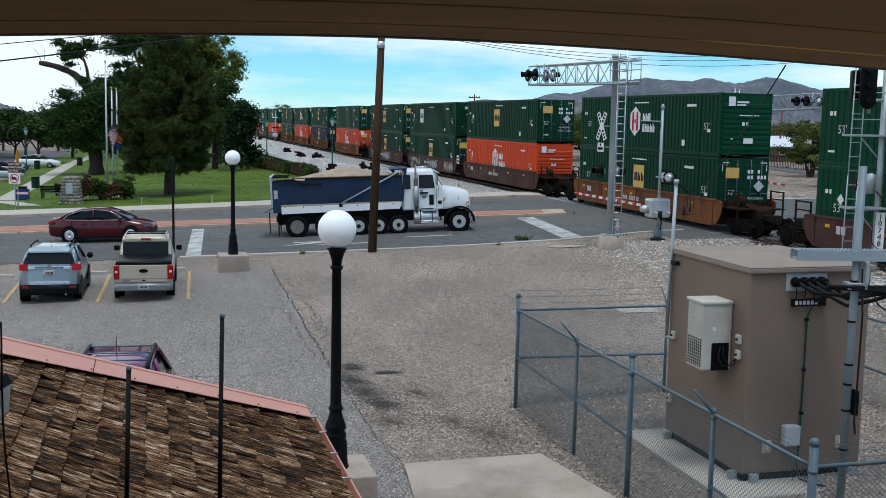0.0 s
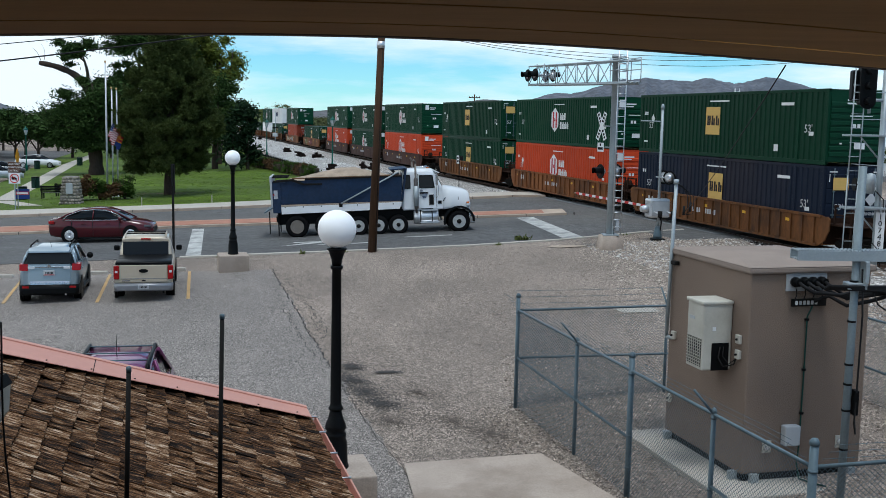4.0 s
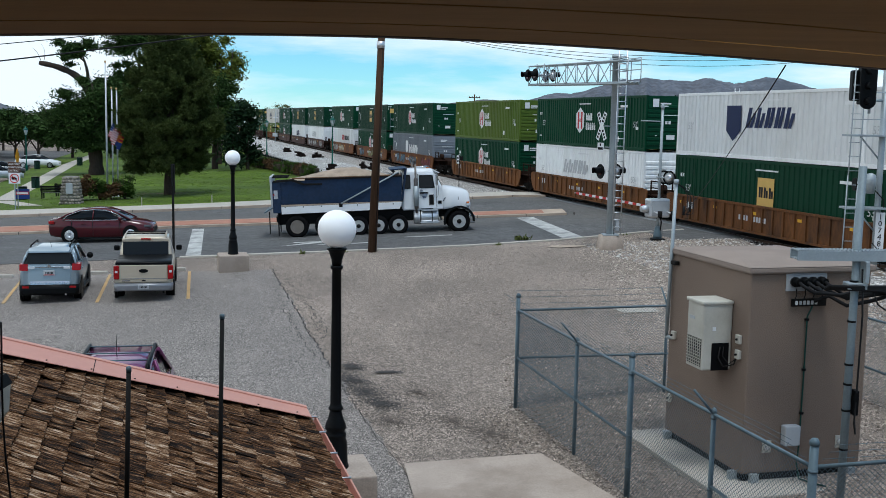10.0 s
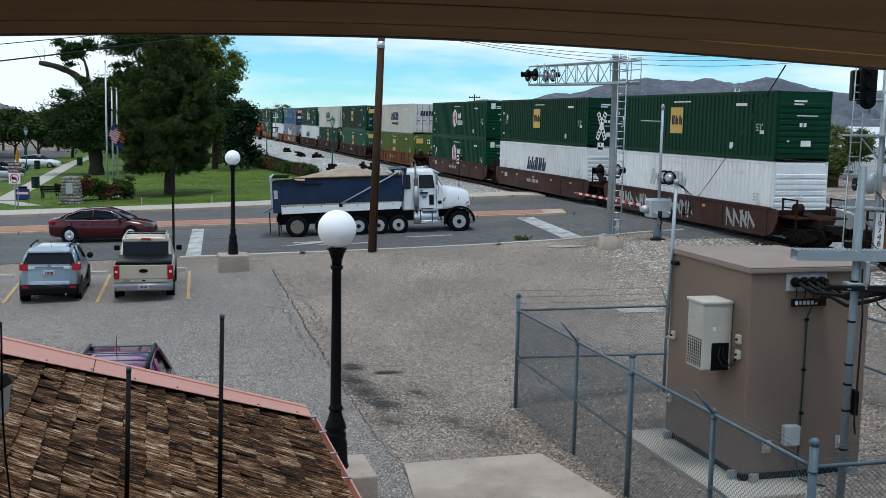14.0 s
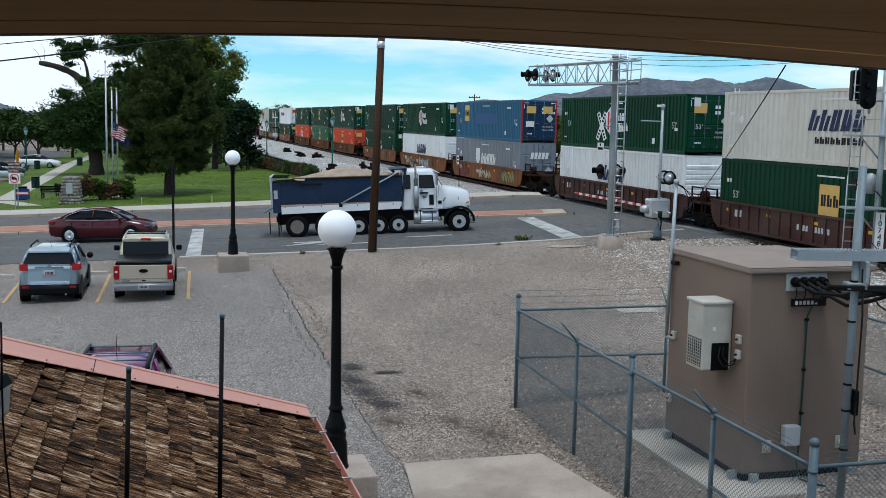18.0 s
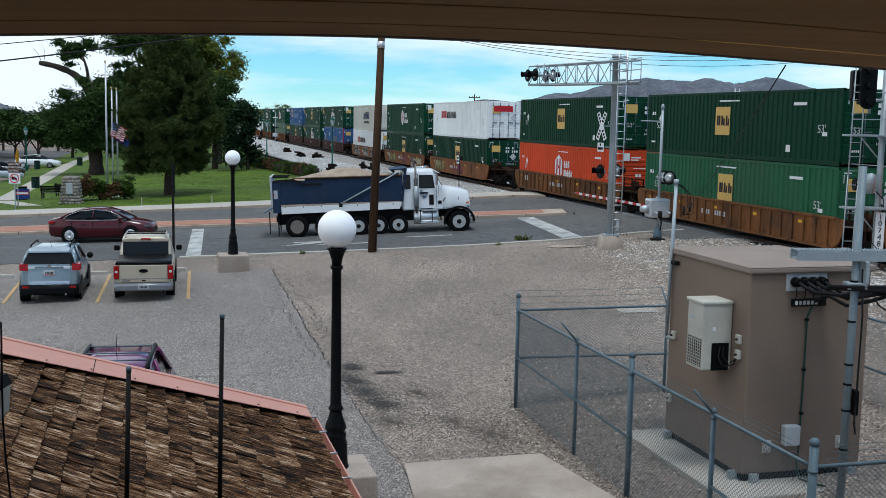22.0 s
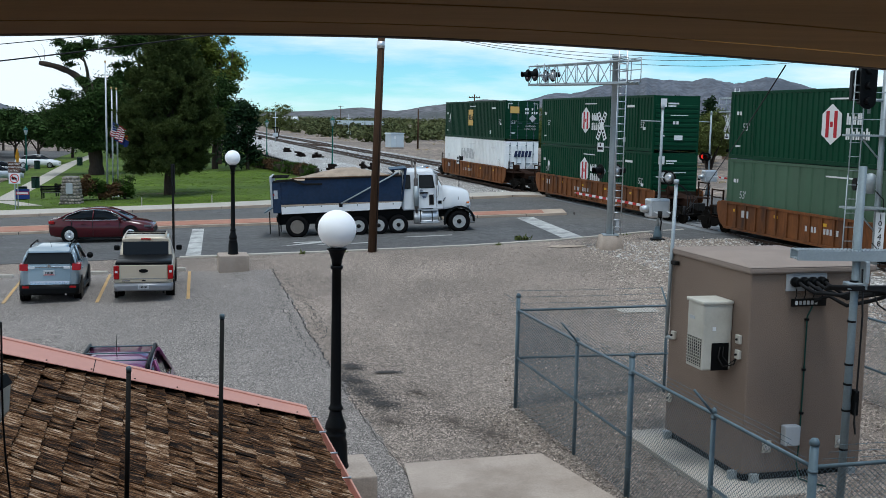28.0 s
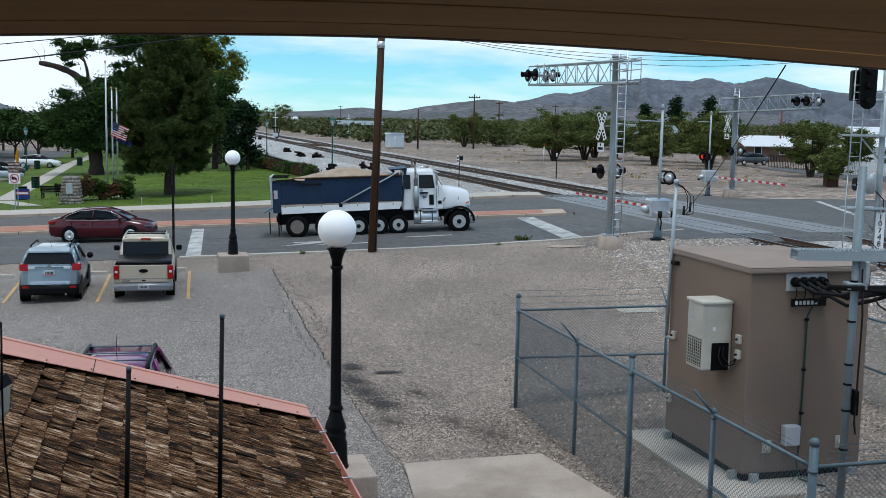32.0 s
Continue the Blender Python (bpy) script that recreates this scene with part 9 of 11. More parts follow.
rr = random.Random(31)
tufts, limbs = [], []
z = 2.3
while z < 13.2:
    f = (z - 2.3) / 11.0
    R = (3.3 + 0.5 * math.sin(3.14 * min(1, (z - 2.3) / 5))) * min(1, max(0.12, (13.4 - z) / 6.2))
    nb = 7 if f < 0.7 else 6
    a0 = rr.uniform(0, 6.28)
    for j in range(nb):
        a = a0 + 2 * math.pi * (j + rr.uniform(-0.3, 0.3)) / nb
        Rj = R * rr.uniform(0.62, 1.08)
        rise = Rj * (rr.uniform(-0.16, 0.10) if f < 0.35 else rr.uniform(0.02, 0.34))
        out = Vector((math.cos(a), math.sin(a), 0))
        side = Vector((-math.sin(a), math.cos(a), 0))
        tip = out * Rj + Vector((0.1, 0, z + rise))
        limbs.append(([Vector((0.1 + 0.012 * z, 0, z - 0.25)), out * Rj * 0.5 + Vector((0, 0, z + rise * 0.3)), tip], 0.035 + 0.014 * Rj, 0.012))
        for _ in range(int(12 + 13 * Rj)):
            u = rr.uniform(0.22, 1.0) ** 0.8
            w_ = (1.05 - 0.55 * u) * Rj * 0.40
            o = rr.gauss(0, 0.5) * w_
            c = out * Rj * u + side * o + Vector((0.1, 0, z + rise * u * u + rr.gauss(0, 0.20) - 0.10 * abs(o)))
            ax = (out * rr.uniform(0.5, 1.0) + side * (o * 0.7 + rr.gauss(0, 0.25)) + Vector((0, 0, rr.uniform(0.1, 0.7)))).normalized()
            tufts.append((*c, *ax, rr.uniform(0.26, 0.48)))
    z += rr.uniform(0.42, 0.62)
pine = tree("pine_tree", -20.34, 79.2, "tall dark green pine tree on the park lawn", ([(0, 0, -0.2), (0.05, 0, 3), (0.2, 0, 9), (0.3, 0, 13.2)], 0.42, 0.06), limbs, [((0.3, 0, 13.1), [0.3, 0.3, 0.5], 60)], LEAF_PINE, 0.05, 41, flat=0.9, aspect=2.3)
part("needles", setmat(needle_tufts("needles", tufts, 0.80, 80, 45), LEAF_PINE), None, pine, "dark green sprays of pine needles")

# old elm with a heavy trunk and a lopped limb
rr = random.Random(32)
bl = crown_blobs(rr, (0.3, 0, 6.2), (4.6, 4.2, 3.6), 40, 60000, 0.36) + crown_blobs(rr, (-2.6, 0, 4.3), (3.0, 3.0, 2.0), 14, 20000, 0.36) + crown_blobs(rr, (-2.3, 0, 12.2), (2.6, 1.8, 1.7), 22, 13000, 0.24) + crown_blobs(rr, (2.8, 0.5, 4.4), (2.0, 2.0, 1.6), 8, 9000) + crown_blobs(rr, (-0.4, -1.2, 3.6), (3.4, 1.8, 1.2), 16, 16000, 0.34)
bl += crown_blobs(rr, (0.6, -1.0, 3.0), (3.0, 1.6, 0.9), 16, 11000, 0.3)
bl += crown_blobs(rr, (0.5, 0.6, 8.6), (2.3, 2.0, 2.2), 20, 15000, 0.28)
tree("elm_tree", -34.75, 107.0, "old dark elm with a thick trunk and a sawn-off limb", ([(0, 0, -0.3), (0, 0, 1.8), (-0.3, 0, 3.5)], 0.78, 0.58),
     [([(-0.1, 0, 3.3), (0.3, 0, 6.2), (-0.4, 0, 8.0), (-1.2, 0, 9.2), (-2.1, 0, 10.0), (-3.5, 0, 10.6), (-5.4, 0, 10.95)], 0.50, 0.24), ([(-0.7, 0, 8.4), (-0.6, 0, 10.0), (-1.2, 0, 12)], 0.24, 0.07), ([(-1.0, 0, 11.2), (-2.4, 0, 12.4), (-3.2, 0.3, 13.2)], 0.10, 0.03), ([(-0.2, 0, 3.2), (1.2, 0, 6), (2.6, 0, 8)], 0.4, 0.1),
      ([(-0.2, 0, 3.2), (-2.2, 0, 4.6), (-4, 0, 5)], 0.3, 0.06), ([(0, 0, 3), (0.5, -1, 6), (0.2, -1.5, 9)], 0.35, 0.08), ([(-4.2, 0, 5), (-5.2, 0.2, 6.6), (-5.6, 0.2, 7.0)], 0.06, 0.02), ([(-5.0, 0, 11.0), (-4.8, 0.1, 12.0), (-5.2, 0.1, 12.8)], 0.03, 0.01), ([(-5.2, 0, 11.0), (-5.6, 0.1, 12.0), (-6.1, 0.1, 12.4)], 0.03, 0.01)],
     bl, LEAF_ELM, 0.10, 42)
# second elm behind, its canopy above the flagpoles
rr = random.Random(33)
tree("elm_tree", -33.5, 122.0, "tall dark elm behind the flagpoles", ([(0, 0, -0.3), (0, 0, 4), (0.6, 0, 9)], 0.55, 0.3),
     [([(0.5, 0, 8), (0.9, 0, 12), (0.4, 0, 16)], 0.3, 0.08), ([(0.6, 0, 9), (3, 0, 13), (5, 0, 15)], 0.22, 0.05), ([(0.5, 0, 8), (-1.4, 0, 12), (-2.2, 0, 15)], 0.2, 0.05)],
     crown_blobs(rr, (0.5, 0, 14.2), (5.6, 4, 2.4), 26, 22000, 0.34) + crown_blobs(rr, (3.0, 0, 7.6), (4.2, 3, 4.2), 28, 22000, 0.34) + crown_blobs(rr, (-2.5, 0, 10.0), (3.0, 2.5, 2.2), 20, 12000, 0.28), LEAF_ELM, 0.115, 43)
# lighter tree and dark juniper right behind the pine
rr = random.Random(34)
tree("cottonwood_tree", -26.0, 123.0, "yellow-green cottonwood behind the pine", ([(0, 0, -0.3), (0, 0, 6), (0.4, 0, 12)], 0.5, 0.15),
     [([(0.2, 0, 6), (1.5, 0, 10), (1.8, 0, 13)], 0.2, 0.05)],
     crown_blobs(rr, (-1.6, 0, 11.4), (4.5, 4, 4.4), 60, 46000, 0.26), LEAF_LIGHT, 0.12, 44)
rr = random.Random(35)
tree("elm_tree", -24.2, 113.0, "dark leafy tree at the park edge", ([(0, 0, -0.3), (0, 0, 4), (0.4, 0, 7)], 0.35, 0.12), [],
     crown_blobs(rr, (0.2, 0, 6.0), (3.4, 3.0, 3.9), 36, 30000, 0.33), LEAF_ELM, 0.115, 45)
rr = random.Random(36)
for k, (x, y, h) in enumerate(((-20.2, 110, 7.6), (-21.3, 108, 6.6))):
    bl = [((rr.uniform(-0.5, 0.5) * 1.2, rr.uniform(-0.5, 0.5), 1 + j * 0.55), [1.15 * (1 - 0.55 * j / (h / 0.55)), 1.0 * (1 - 0.55 * j / (h / 0.55)), 0.6], 420) for j in range(int((h - 1) / 0.55))]
    tree("juniper_tree", x, y, "upright dark juniper at the park edge", ([(0, 0, -0.2), (0, 0, h * 0.8)], 0.2, 0.05), [], bl, LEAF_CYP, 0.15, 50 + k, group="junipers")
# street trees far along the side street
rr = random.Random(37)
for k, (x, y, h, r) in enumerate(((-62, 140, 7.4, 4.6), (-57, 146, 7.4, 4.2), (-68, 152, 7.8, 5.0), (-52, 150, 7.2, 4.0), (-46, 148, 5.5, 3.0), (-78, 168, 7.0, 5), (-63, 175, 7.5, 5), (-67, 160, 6.6, 4.4), (-50, 132, 6.2, 3.6), (-74, 180, 7.4, 5), (-60, 150, 6.0, 4.0))):
    tree("street_tree", x, y, "rounded dark street tree", ([(0, 0, -0.3), (0.1, 0, h * 0.6)], 0.22, 0.1), [([(0, 0, 1.6), (r * 0.4, 0, h * 0.6)], 0.12, 0.04), ([(0, 0, 1.6), (-r * 0.4, 0, h * 0.6)], 0.12, 0.04)],
         crown_blobs(rr, (0, 0, h * 0.66), (r, r * 0.9, h * 0.34), 18, 8000, 0.38), LEAF_ELM, 0.19, 60 + k, group="street trees")

# mesquites across the tracks
def mesquite(x, y, h, r, seed, count=13000, leaf_m=None, label="low spreading mesquite tree"):
    rr = random.Random(seed)
    limbs = []
    for j in range(5):
        a = 2 * math.pi * j / 5 + rr.random()
        q = Vector((math.cos(a), math.sin(a) * 0.7, 0))
        limbs.append(([Vector((q.x * 0.15, q.y * 0.15, -0.2)), q * r * 0.16 + Vector((0, 0, h * 0.22)), q * r * 0.35 + Vector((0, 0, h * 0.5)), q * r * 0.6 + Vector((0, 0, h * 0.72))], 0.16, 0.03))
    bl = crown_blobs(rr, (0, 0, h * 0.60), (r, r * 0.85, h * 0.40), 60, int(count * 1.7), 0.22)
    bl += crown_blobs(rr, (0, 0, h * 0.34), (r * 0.95, r * 0.8, h * 0.18), 22, int(count * 0.9), 0.18)
    tree("mesquite_tree", x, y, label, ([(0, 0, -0.3), (0.1, 0, h * 0.25), (0.1, 0.1, h * 0.5)], 0.2, 0.1), limbs, bl, leaf_m or LEAF_MESQ, 0.082, seed, group="mesquites across the tracks", aspect=1.3)


mesquite(13.9, 136.7, 6.0, 5.2, 71, 20000)
mesquite(18.5, 142.0, 6.6, 4.6, 72, 17000)
mesquite(16.0, 156.0, 7.4, 5.0, 73)
mesquite(23.5, 148.0, 5.6, 3.6, 74)
mesquite(29.3, 119.0, 6.8, 3.9, 75, 17000)
mesquite(25.0, 128.0, 4.2, 2.8, 76)
mesquite(33.5, 138.0, 7.0, 4.5, 77)
mesquite(36.0, 105.5, 5.9, 3.5, 78, 18000)
mesquite(32.3, 89.6, 3.4, 1.9, 79, 7000, None, "young mesquite tree in a brown planter box")
mesquite(3.5, 196.0, 6.6, 4.2, 80)
mesquite(9.5, 206.0, 6.2, 5.4, 81)
mesquite(21.0, 151.0, 7.2, 4.8, 85, 15000)
mesquite(27.5, 141.0, 6.6, 4.4, 86, 14000)
mesquite(31.5, 128.0, 5.6, 3.6, 88, 12000)
mesquite(42.5, 112.0, 5.4, 2.6, 82)
mesquite(45.0, 104.0, 4.2, 2.4, 83)
mesquite(-38.0, 243.0, 8.2, 4.4, 84, 12000, None, "tall tree beside the distant track")
pb = thing("planter_box", pose(32.3, 89.6, 0.95), "brown timber planter box round a young tree", "planter")
for sx, sy, w in ((0, -0.45, 0), (0, 0.42, 0), (-0.45, 0, 1), (0.42, 0, 1)):
    part("board", box(-0.48, 0.48, sy, sy + 0.04, 0, 1.05) if not w else box(sx, sx + 0.04, -0.41, 0.42, 0, 1.05), M_WOODPOLE, pb)
# conifers among the far houses
for k, (x, y, h) in enumerate(((37.2, 200, 9.0), (42.5, 200, 10.0), (48.8, 200, 10.0), (44.2, 206, 8.4))):
    rr = random.Random(90 + k)
    bl = [((rr.uniform(-0.5, 0.5), rr.uniform(-0.5, 0.5), 1.5 + j * 0.7), [2.0 * (1 - 0.7 * j / (h / 0.7)) * rr.uniform(0.7, 1.2), 1.8 * (1 - 0.7 * j / (h / 0.7)), 0.7], 300) for j in range(int((h - 1.5) / 0.7))]
    tree("conifer_tree", x, y, "dark conifer among the far houses", ([(0, 0, -0.2), (0, 0, h * 0.85)], 0.25, 0.05), [], bl, LEAF_CYP, 0.25, 90 + k, group="far conifers")

# desert scrub beyond the tracks: uncountable bushes
rr = random.Random(101)
blobs = []
for _ in range(900):
    d = rr.uniform(175, 900) if rr.random() < 0.35 else rr.uniform(215, 420)
    ax = rr.uniform(-0.20, 0.42)
    x, y = ax * d, d
    q = N.x * x + N.y * y
    if q < 37 + 0.02 * d or (q < 62 and d < 240 and ax > -0.03):
        continue
    s = rr.uniform(0.6, 1.9) * (1 if d < 350 else 1.5)
    z = ground_z(x, y)
    for _k in range(3):
        blobs.append(((x + rr.uniform(-s, s), y + rr.uniform(-s, s), z + s * rr.uniform(0.35, 0.75)), [s * rr.uniform(0.8, 1.5), s, s * rr.uniform(0.5, 0.9)], int(45 + 22 * s)))
scrub = part("desert_scrub", setmat(leaves_mesh("desert_scrub", blobs, 0.36, 102, 0.6, 1.3), LEAF_SCRUB), None)
tagged(scrub, "olive green desert scrub beyond the tracks", "bushes", "", "stuff")
blobs = []
for _ in range(900):
    d = rr.uniform(300, 1900)
    ax = rr.uniform(-0.22, 0.45)
    x, y = ax * d, d
    if N.x * x + N.y * y < 45:
        continue
    s = 2.4 * d / 700 + 1.2
    blobs.append(((x, y, 0.95 + s * 0.35), [s * 2.2, s * 1.5, s * 0.55], 55))
tagged(part("desert_scrub", setmat(leaves_mesh("desert_scrub", blobs, 1.0, 103, 0.6, 1.3), LEAF_SCRUB), None), "olive scrub reaching to the hills", "bushes", "", "stuff")
# tufts of dry grass along the far side
blobs = []
for _ in range(300):
    d = rr.uniform(90, 330)
    x = rr.uniform(-0.2, 0.36) * d
    if not 37.5 < N.x * x + N.y * d < 90:
        continue
    blobs.append(((x, d, ground_z(x, d) + 0.10), [rr.uniform(0.3, 1.6), rr.uniform(0.3, 0.8), 0.14], 40))
tagged(part("dry_grass", setmat(leaves_mesh("dry_grass", blobs, 0.05, 104, 2.5, 2.2), M_DRYGRASS), None), "tufts of dry yellow grass", "grass", "", "stuff")
# weeds by the kerb
blobs = [((3.55 + rr.uniform(-0.3, 0.3), 47.2 + rr.uniform(-0.1, 0.1), 0.72), [0.16, 0.12, 0.14], 60) for _ in range(6)] + [((x, line_at(ROAD_N, x) - 0.45, ground_z(x, 45) + 0.02), [0.2, 0.1, 0.08], 40) for x in (-9.3, -4.2, -5.9, 2.4, 8.3)]
tagged(part("weeds", setmat(leaves_mesh("weeds", blobs, 0.045, 105, 2.0, 1.8), LEAF_MESQ), None), "small green weeds at the road edge", "weeds", "", "stuff")
# blades on the near lawn
rg = random.Random(106)
blobs = []
for _ in range(2600):
    x, y = rg.uniform(-34, -8), rg.uniform(66, 112)
    if y < line_at(WALK_F, x) + 0.3 or x > -7.5 - 0.14 * (y - 70) or x < -30.2 - 0.25 * (y - 76):
        continue
    blobs.append(((x, y, ground_z(x, y) + 0.05), [0.7, 0.7, 0.02], 12))
tagged(part("grass_blades", setmat(leaves_mesh("grass_blades", blobs, 0.025, 107, 3.0, 1.4), leaf_mat("grass blade", (0.12, 0.18, 0.03))), None), "short blades of the park lawn", "grass", "", "stuff")


# hedges and the picket fence along the park's edge
def hedge(x, y, w, d, h, m_, seed, label):
    t = thing("hedge", pose(x, y, ground_z(x, y), 0, 0, -67.8), label, "hedge", "clipped hedges")
    part("hedge_core", box(-w / 2 + 0.25, w / 2 - 0.25, -d / 2 + 0.2, d / 2 - 0.2, 0, h - 0.25, 0.1), M_BARK, t)
    rr = random.Random(seed)
    bl = [((rr.uniform(-w / 2, w / 2) * 0.9, rr.uniform(-d / 2, d / 2) * 0.85, rr.uniform(0.15, 0.85) * h), [0.30, 0.30, 0.22], 90) for _ in range(int(w * 22))]
    part("foliage", setmat(leaves_mesh("foliage", bl, 0.055, seed), m_), None, t)


HEDGE_A, HEDGE_B = (-25.75, 129.08), (-11.42, 94.03)
rr = random.Random(109)
for k in range(15):
    t_ = (k + 0.5) / 15
    x, y = lerp(HEDGE_A[0], HEDGE_B[0], t_) + rr.uniform(-0.2, 0.2), lerp(HEDGE_A[1], HEDGE_B[1], t_)
    red = k in (4, 8, 9, 13)
    hedge(x, y, rr.uniform(2.3, 2.9), 1.4, rr.uniform(0.95, 1.25), LEAF_RED if red else LEAF_HEDGE, 110 + k, "clipped reddish brown hedge at the lawn edge" if red else "clipped green hedge at the lawn edge")
pf = thing("picket_fence", pose(0, 0, 0), "low black iron picket fence behind the hedges", "fence")
a0, b0 = Vector((-11.88, 97.78, 0)), Vector((-30.69, 160.66, 0))
pk = setmat(mesh_from("picket", bm_lathe(bmesh.new(), [(0.045, 0), (0.045, 0.42), (0.13, 0.48), (0.11, 0.56), (0.01, 0.74)], 6)), M_BLACK)
for i in range(46):
    p = a0.lerp(b0, i / 45)
    part("picket", pk, None, pf, "", pose(p.x, p.y, ground_z(p.x, p.y)))
for z in (0.12, 0.38):
    part("rail", tube((a0.x, a0.y, ground_z(a0.x, a0.y) + z), (b0.x, b0.y, ground_z(b0.x, b0.y) + z), 0.018, 0.018, 6), M_BLACK, pf)

# shrubs round the flagpoles
for k, (x, y, h, m_) in enumerate(((-25.3, 74.6, 1.9, LEAF_RED), (-24.2, 75.2, 1.5, LEAF_HEDGE), (-22.6, 75.6, 1.9, LEAF_HEDGE), (-26.1, 75.4, 1.6, LEAF_RED), (-23.3, 75.0, 1.2, LEAF_RED))):
    rr = random.Random(130 + k)
    t = thing("shrub", pose(x, y, ground_z(x, y)), "twiggy reddish shrub by the flagpoles" if m_ is LEAF_RED else "rounded green shrub by the flagpoles", "shrub", "shrubs round the flagpoles")
    bm = bmesh.new()
    for j in range(9):
        a = rr.uniform(0, 6.28)
        branch(bm, [(0, 0, -0.1), (0.3 * math.cos(a), 0.3 * math.sin(a), h * 0.5), (0.7 * math.cos(a), 0.6 * math.sin(a), h * rr.uniform(0.7, 1.0))], 0.03, 0.008, 5)
    part("branching", bm, M_BARK, t)
    part("foliage", setmat(leaves_mesh("foliage", crown_blobs(rr, (0, 0, h * 0.55), (1.05, 0.9, h * 0.46), 14, 2600, 0.36), 0.07, 131 + k), m_), None, t)

# flagpoles and flags
M_POLE = mat("pale flagpole", (0.55, 0.57, 0.60), 0.4, 0.4, var=0.08)
for x, y, z1, r in ((-24.33, 77.3, 9.45, 0.07), (-23.95, 77.4, 7.60, 0.055), (-23.66, 77.6, 7.54, 0.055)):
    fp = thing("flagpole", pose(x, y, ground_z(x, y)), "slender pale metal flagpole in the park", "flagpole", "flagpoles")
    hh = z1 - ground_z(x, y)
    part("shaft", tube((0, 0, -0.2), (0, 0, hh), r, r * 0.6, 12), M_POLE, fp)
    part("finial", lathe([(0.01, 0), (0.07, 0.05), (0.08, 0.10), (0.05, 0.16), (0.005, 0.18)], 12, pose(0, 0, hh)), M_PAINTY, fp, "golden ball finial")
    part("collar", lathe([(0.16, 0), (0.15, 0.10), (0.08, 0.14)], 14), M_ALU, fp)
    part("halyard", tube((0.08, 0.0, 0.9), (0.06, 0.0, hh - 0.1), 0.008, 0.008, 4), M_WHITER, fp)

F_RED = mat("flag red", (0.36, 0.02, 0.03), 0.8, var=0.1)
F_WHITE = mat("flag white", (0.66, 0.66, 0.66), 0.8, var=0.06)
F_BLUE = mat("flag blue", (0.02, 0.04, 0.16), 0.8, var=0.1)
F_GOLD = mat("flag gold", (0.62, 0.26, 0.02), 0.8, var=0.1)
F_COPPER = mat("flag copper", (0.42, 0.10, 0.02), 0.8, var=0.1)
FW, FH, FN = 1.60, 1.0, 6


def flag_strip(kind, i):
    """One upright strip of a flag, striped or rayed; hoist side first."""
    w = FW / FN
    bm = bmesh.new()
    mats = [F_RED, F_WHITE, F_BLUE, F_GOLD, F_COPPER]
    if kind == "stripes":
        for k in range(13):
            z1, z0 = -k * FH / 13, -(k + 1) * FH / 13
            if i < 2.4 and k < 7:
                mi = 2
            else:
                mi = k % 2
            bm_box(bm, 0, w * 1.04, -0.008, 0.008, z0, z1, 0, mi)
        if i < 3:
            for a in range(3):
                for b in range(3):
                    bm_box(bm, 0.05 + a * 0.085, 0.08 + a * 0.085, -0.011, 0.011, -0.10 - b * 0.16, -0.07 - b * 0.16, 0, 1)
    else:
        bm_box(bm, 0, w * 1.04, -0.008, 0.008, -FH, -FH / 2, 0, 2)
        cx = FN / 2
        for k in range(6):
            # rays fan out from the middle
            u0, u1 = (i - cx) / cx, (i + 1 - cx) / cx
            z0, z1 = -FH / 2 + FH / 2 * k / 6, -FH / 2 + FH / 2 * (k + 1) / 6
            ang = math.atan2((k + 0.5) / 6, (u0 + u1) / 2)
            bm_box(bm, 0, w * 1.04, -0.008, 0.008, z0, z1, 0, 0 if int(ang / (math.pi / 13)) % 2 else 3)
        if i in (2, 3):
            bm_box(bm, 0 if i == 3 else w * 0.35, w * 0.65 if i == 3 else w * 1.04, -0.012, 0.012, -FH * 0.68, -FH * 0.34, 0, 4)
    me = setmat(mesh_from("flag_strip", bm), *mats)
    return me


FLAGS = []
for kind, x, y, z, label in (("stripes", -23.90, 77.4, 5.30, "red, white and blue striped flag at half-mast"), ("rays", -23.60, 77.6, 4.95, "flag with red and gold rays above blue, at half-mast")):
    f = thing("flag", pose(x, y, z), label, "flag", "flags in the park")
    FLAGS.append((f, [tagged(part("flag_strip", flag_strip(kind, i), None, f), kind="stuff") for i in range(FN)], 0.0 if kind == "stripes" else 1.1))
# stone monument, benches, bins, signs in the park
M_ROCK = mat("field stone", (0.25, 0.22, 0.185), 0.9, var=0.25, scale=3, fine=20, bump=0.4, rand=0.35)
mon = thing("stone_monument", pose(-25.3, 72.6, -0.28, 0, 0, 8), "tapered field-stone monument with a plaque", "monument")
part("core", lathe([(0.95, 0), (0.62, 1.85), (0.5, 1.9)], 4, pose(0, 0, 0, 0, 0, 45)), mat("mortar", (0.20, 0.185, 0.165), 0.95, var=0.2), mon)
rr = random.Random(140)
STONES = []
for k in range(6):
    bm = bmesh.new()
    r0 = random.Random(k)
    bmesh.ops.create_icosphere(bm, subdivisions=1, radius=1)
    for v in bm.verts:
        v.co *= r0.uniform(0.8, 1.15)
    STONES.append(setmat(mesh_from("stone", bm), M_ROCK))
for face in range(4):
    for row in range(9):
        zz = 0.10 + row * 0.21
        hw = lerp(0.67, 0.44, zz / 1.9)
        x = -hw
        while x < hw - 0.05:
            w = rr.uniform(0.16, 0.32)
            m_ = pose(0, 0, 0, 0, 0, 90 * face) @ pose(min(x + w / 2, hw), -hw + 0.02, zz, rr.uniform(-15, 15), rr.uniform(-20, 20), 0) @ Matrix.Diagonal((w * 0.52, 0.09, 0.115, 1))
            part("stone", STONES[rr.randrange(6)], None, mon, "", m_)
            x += w
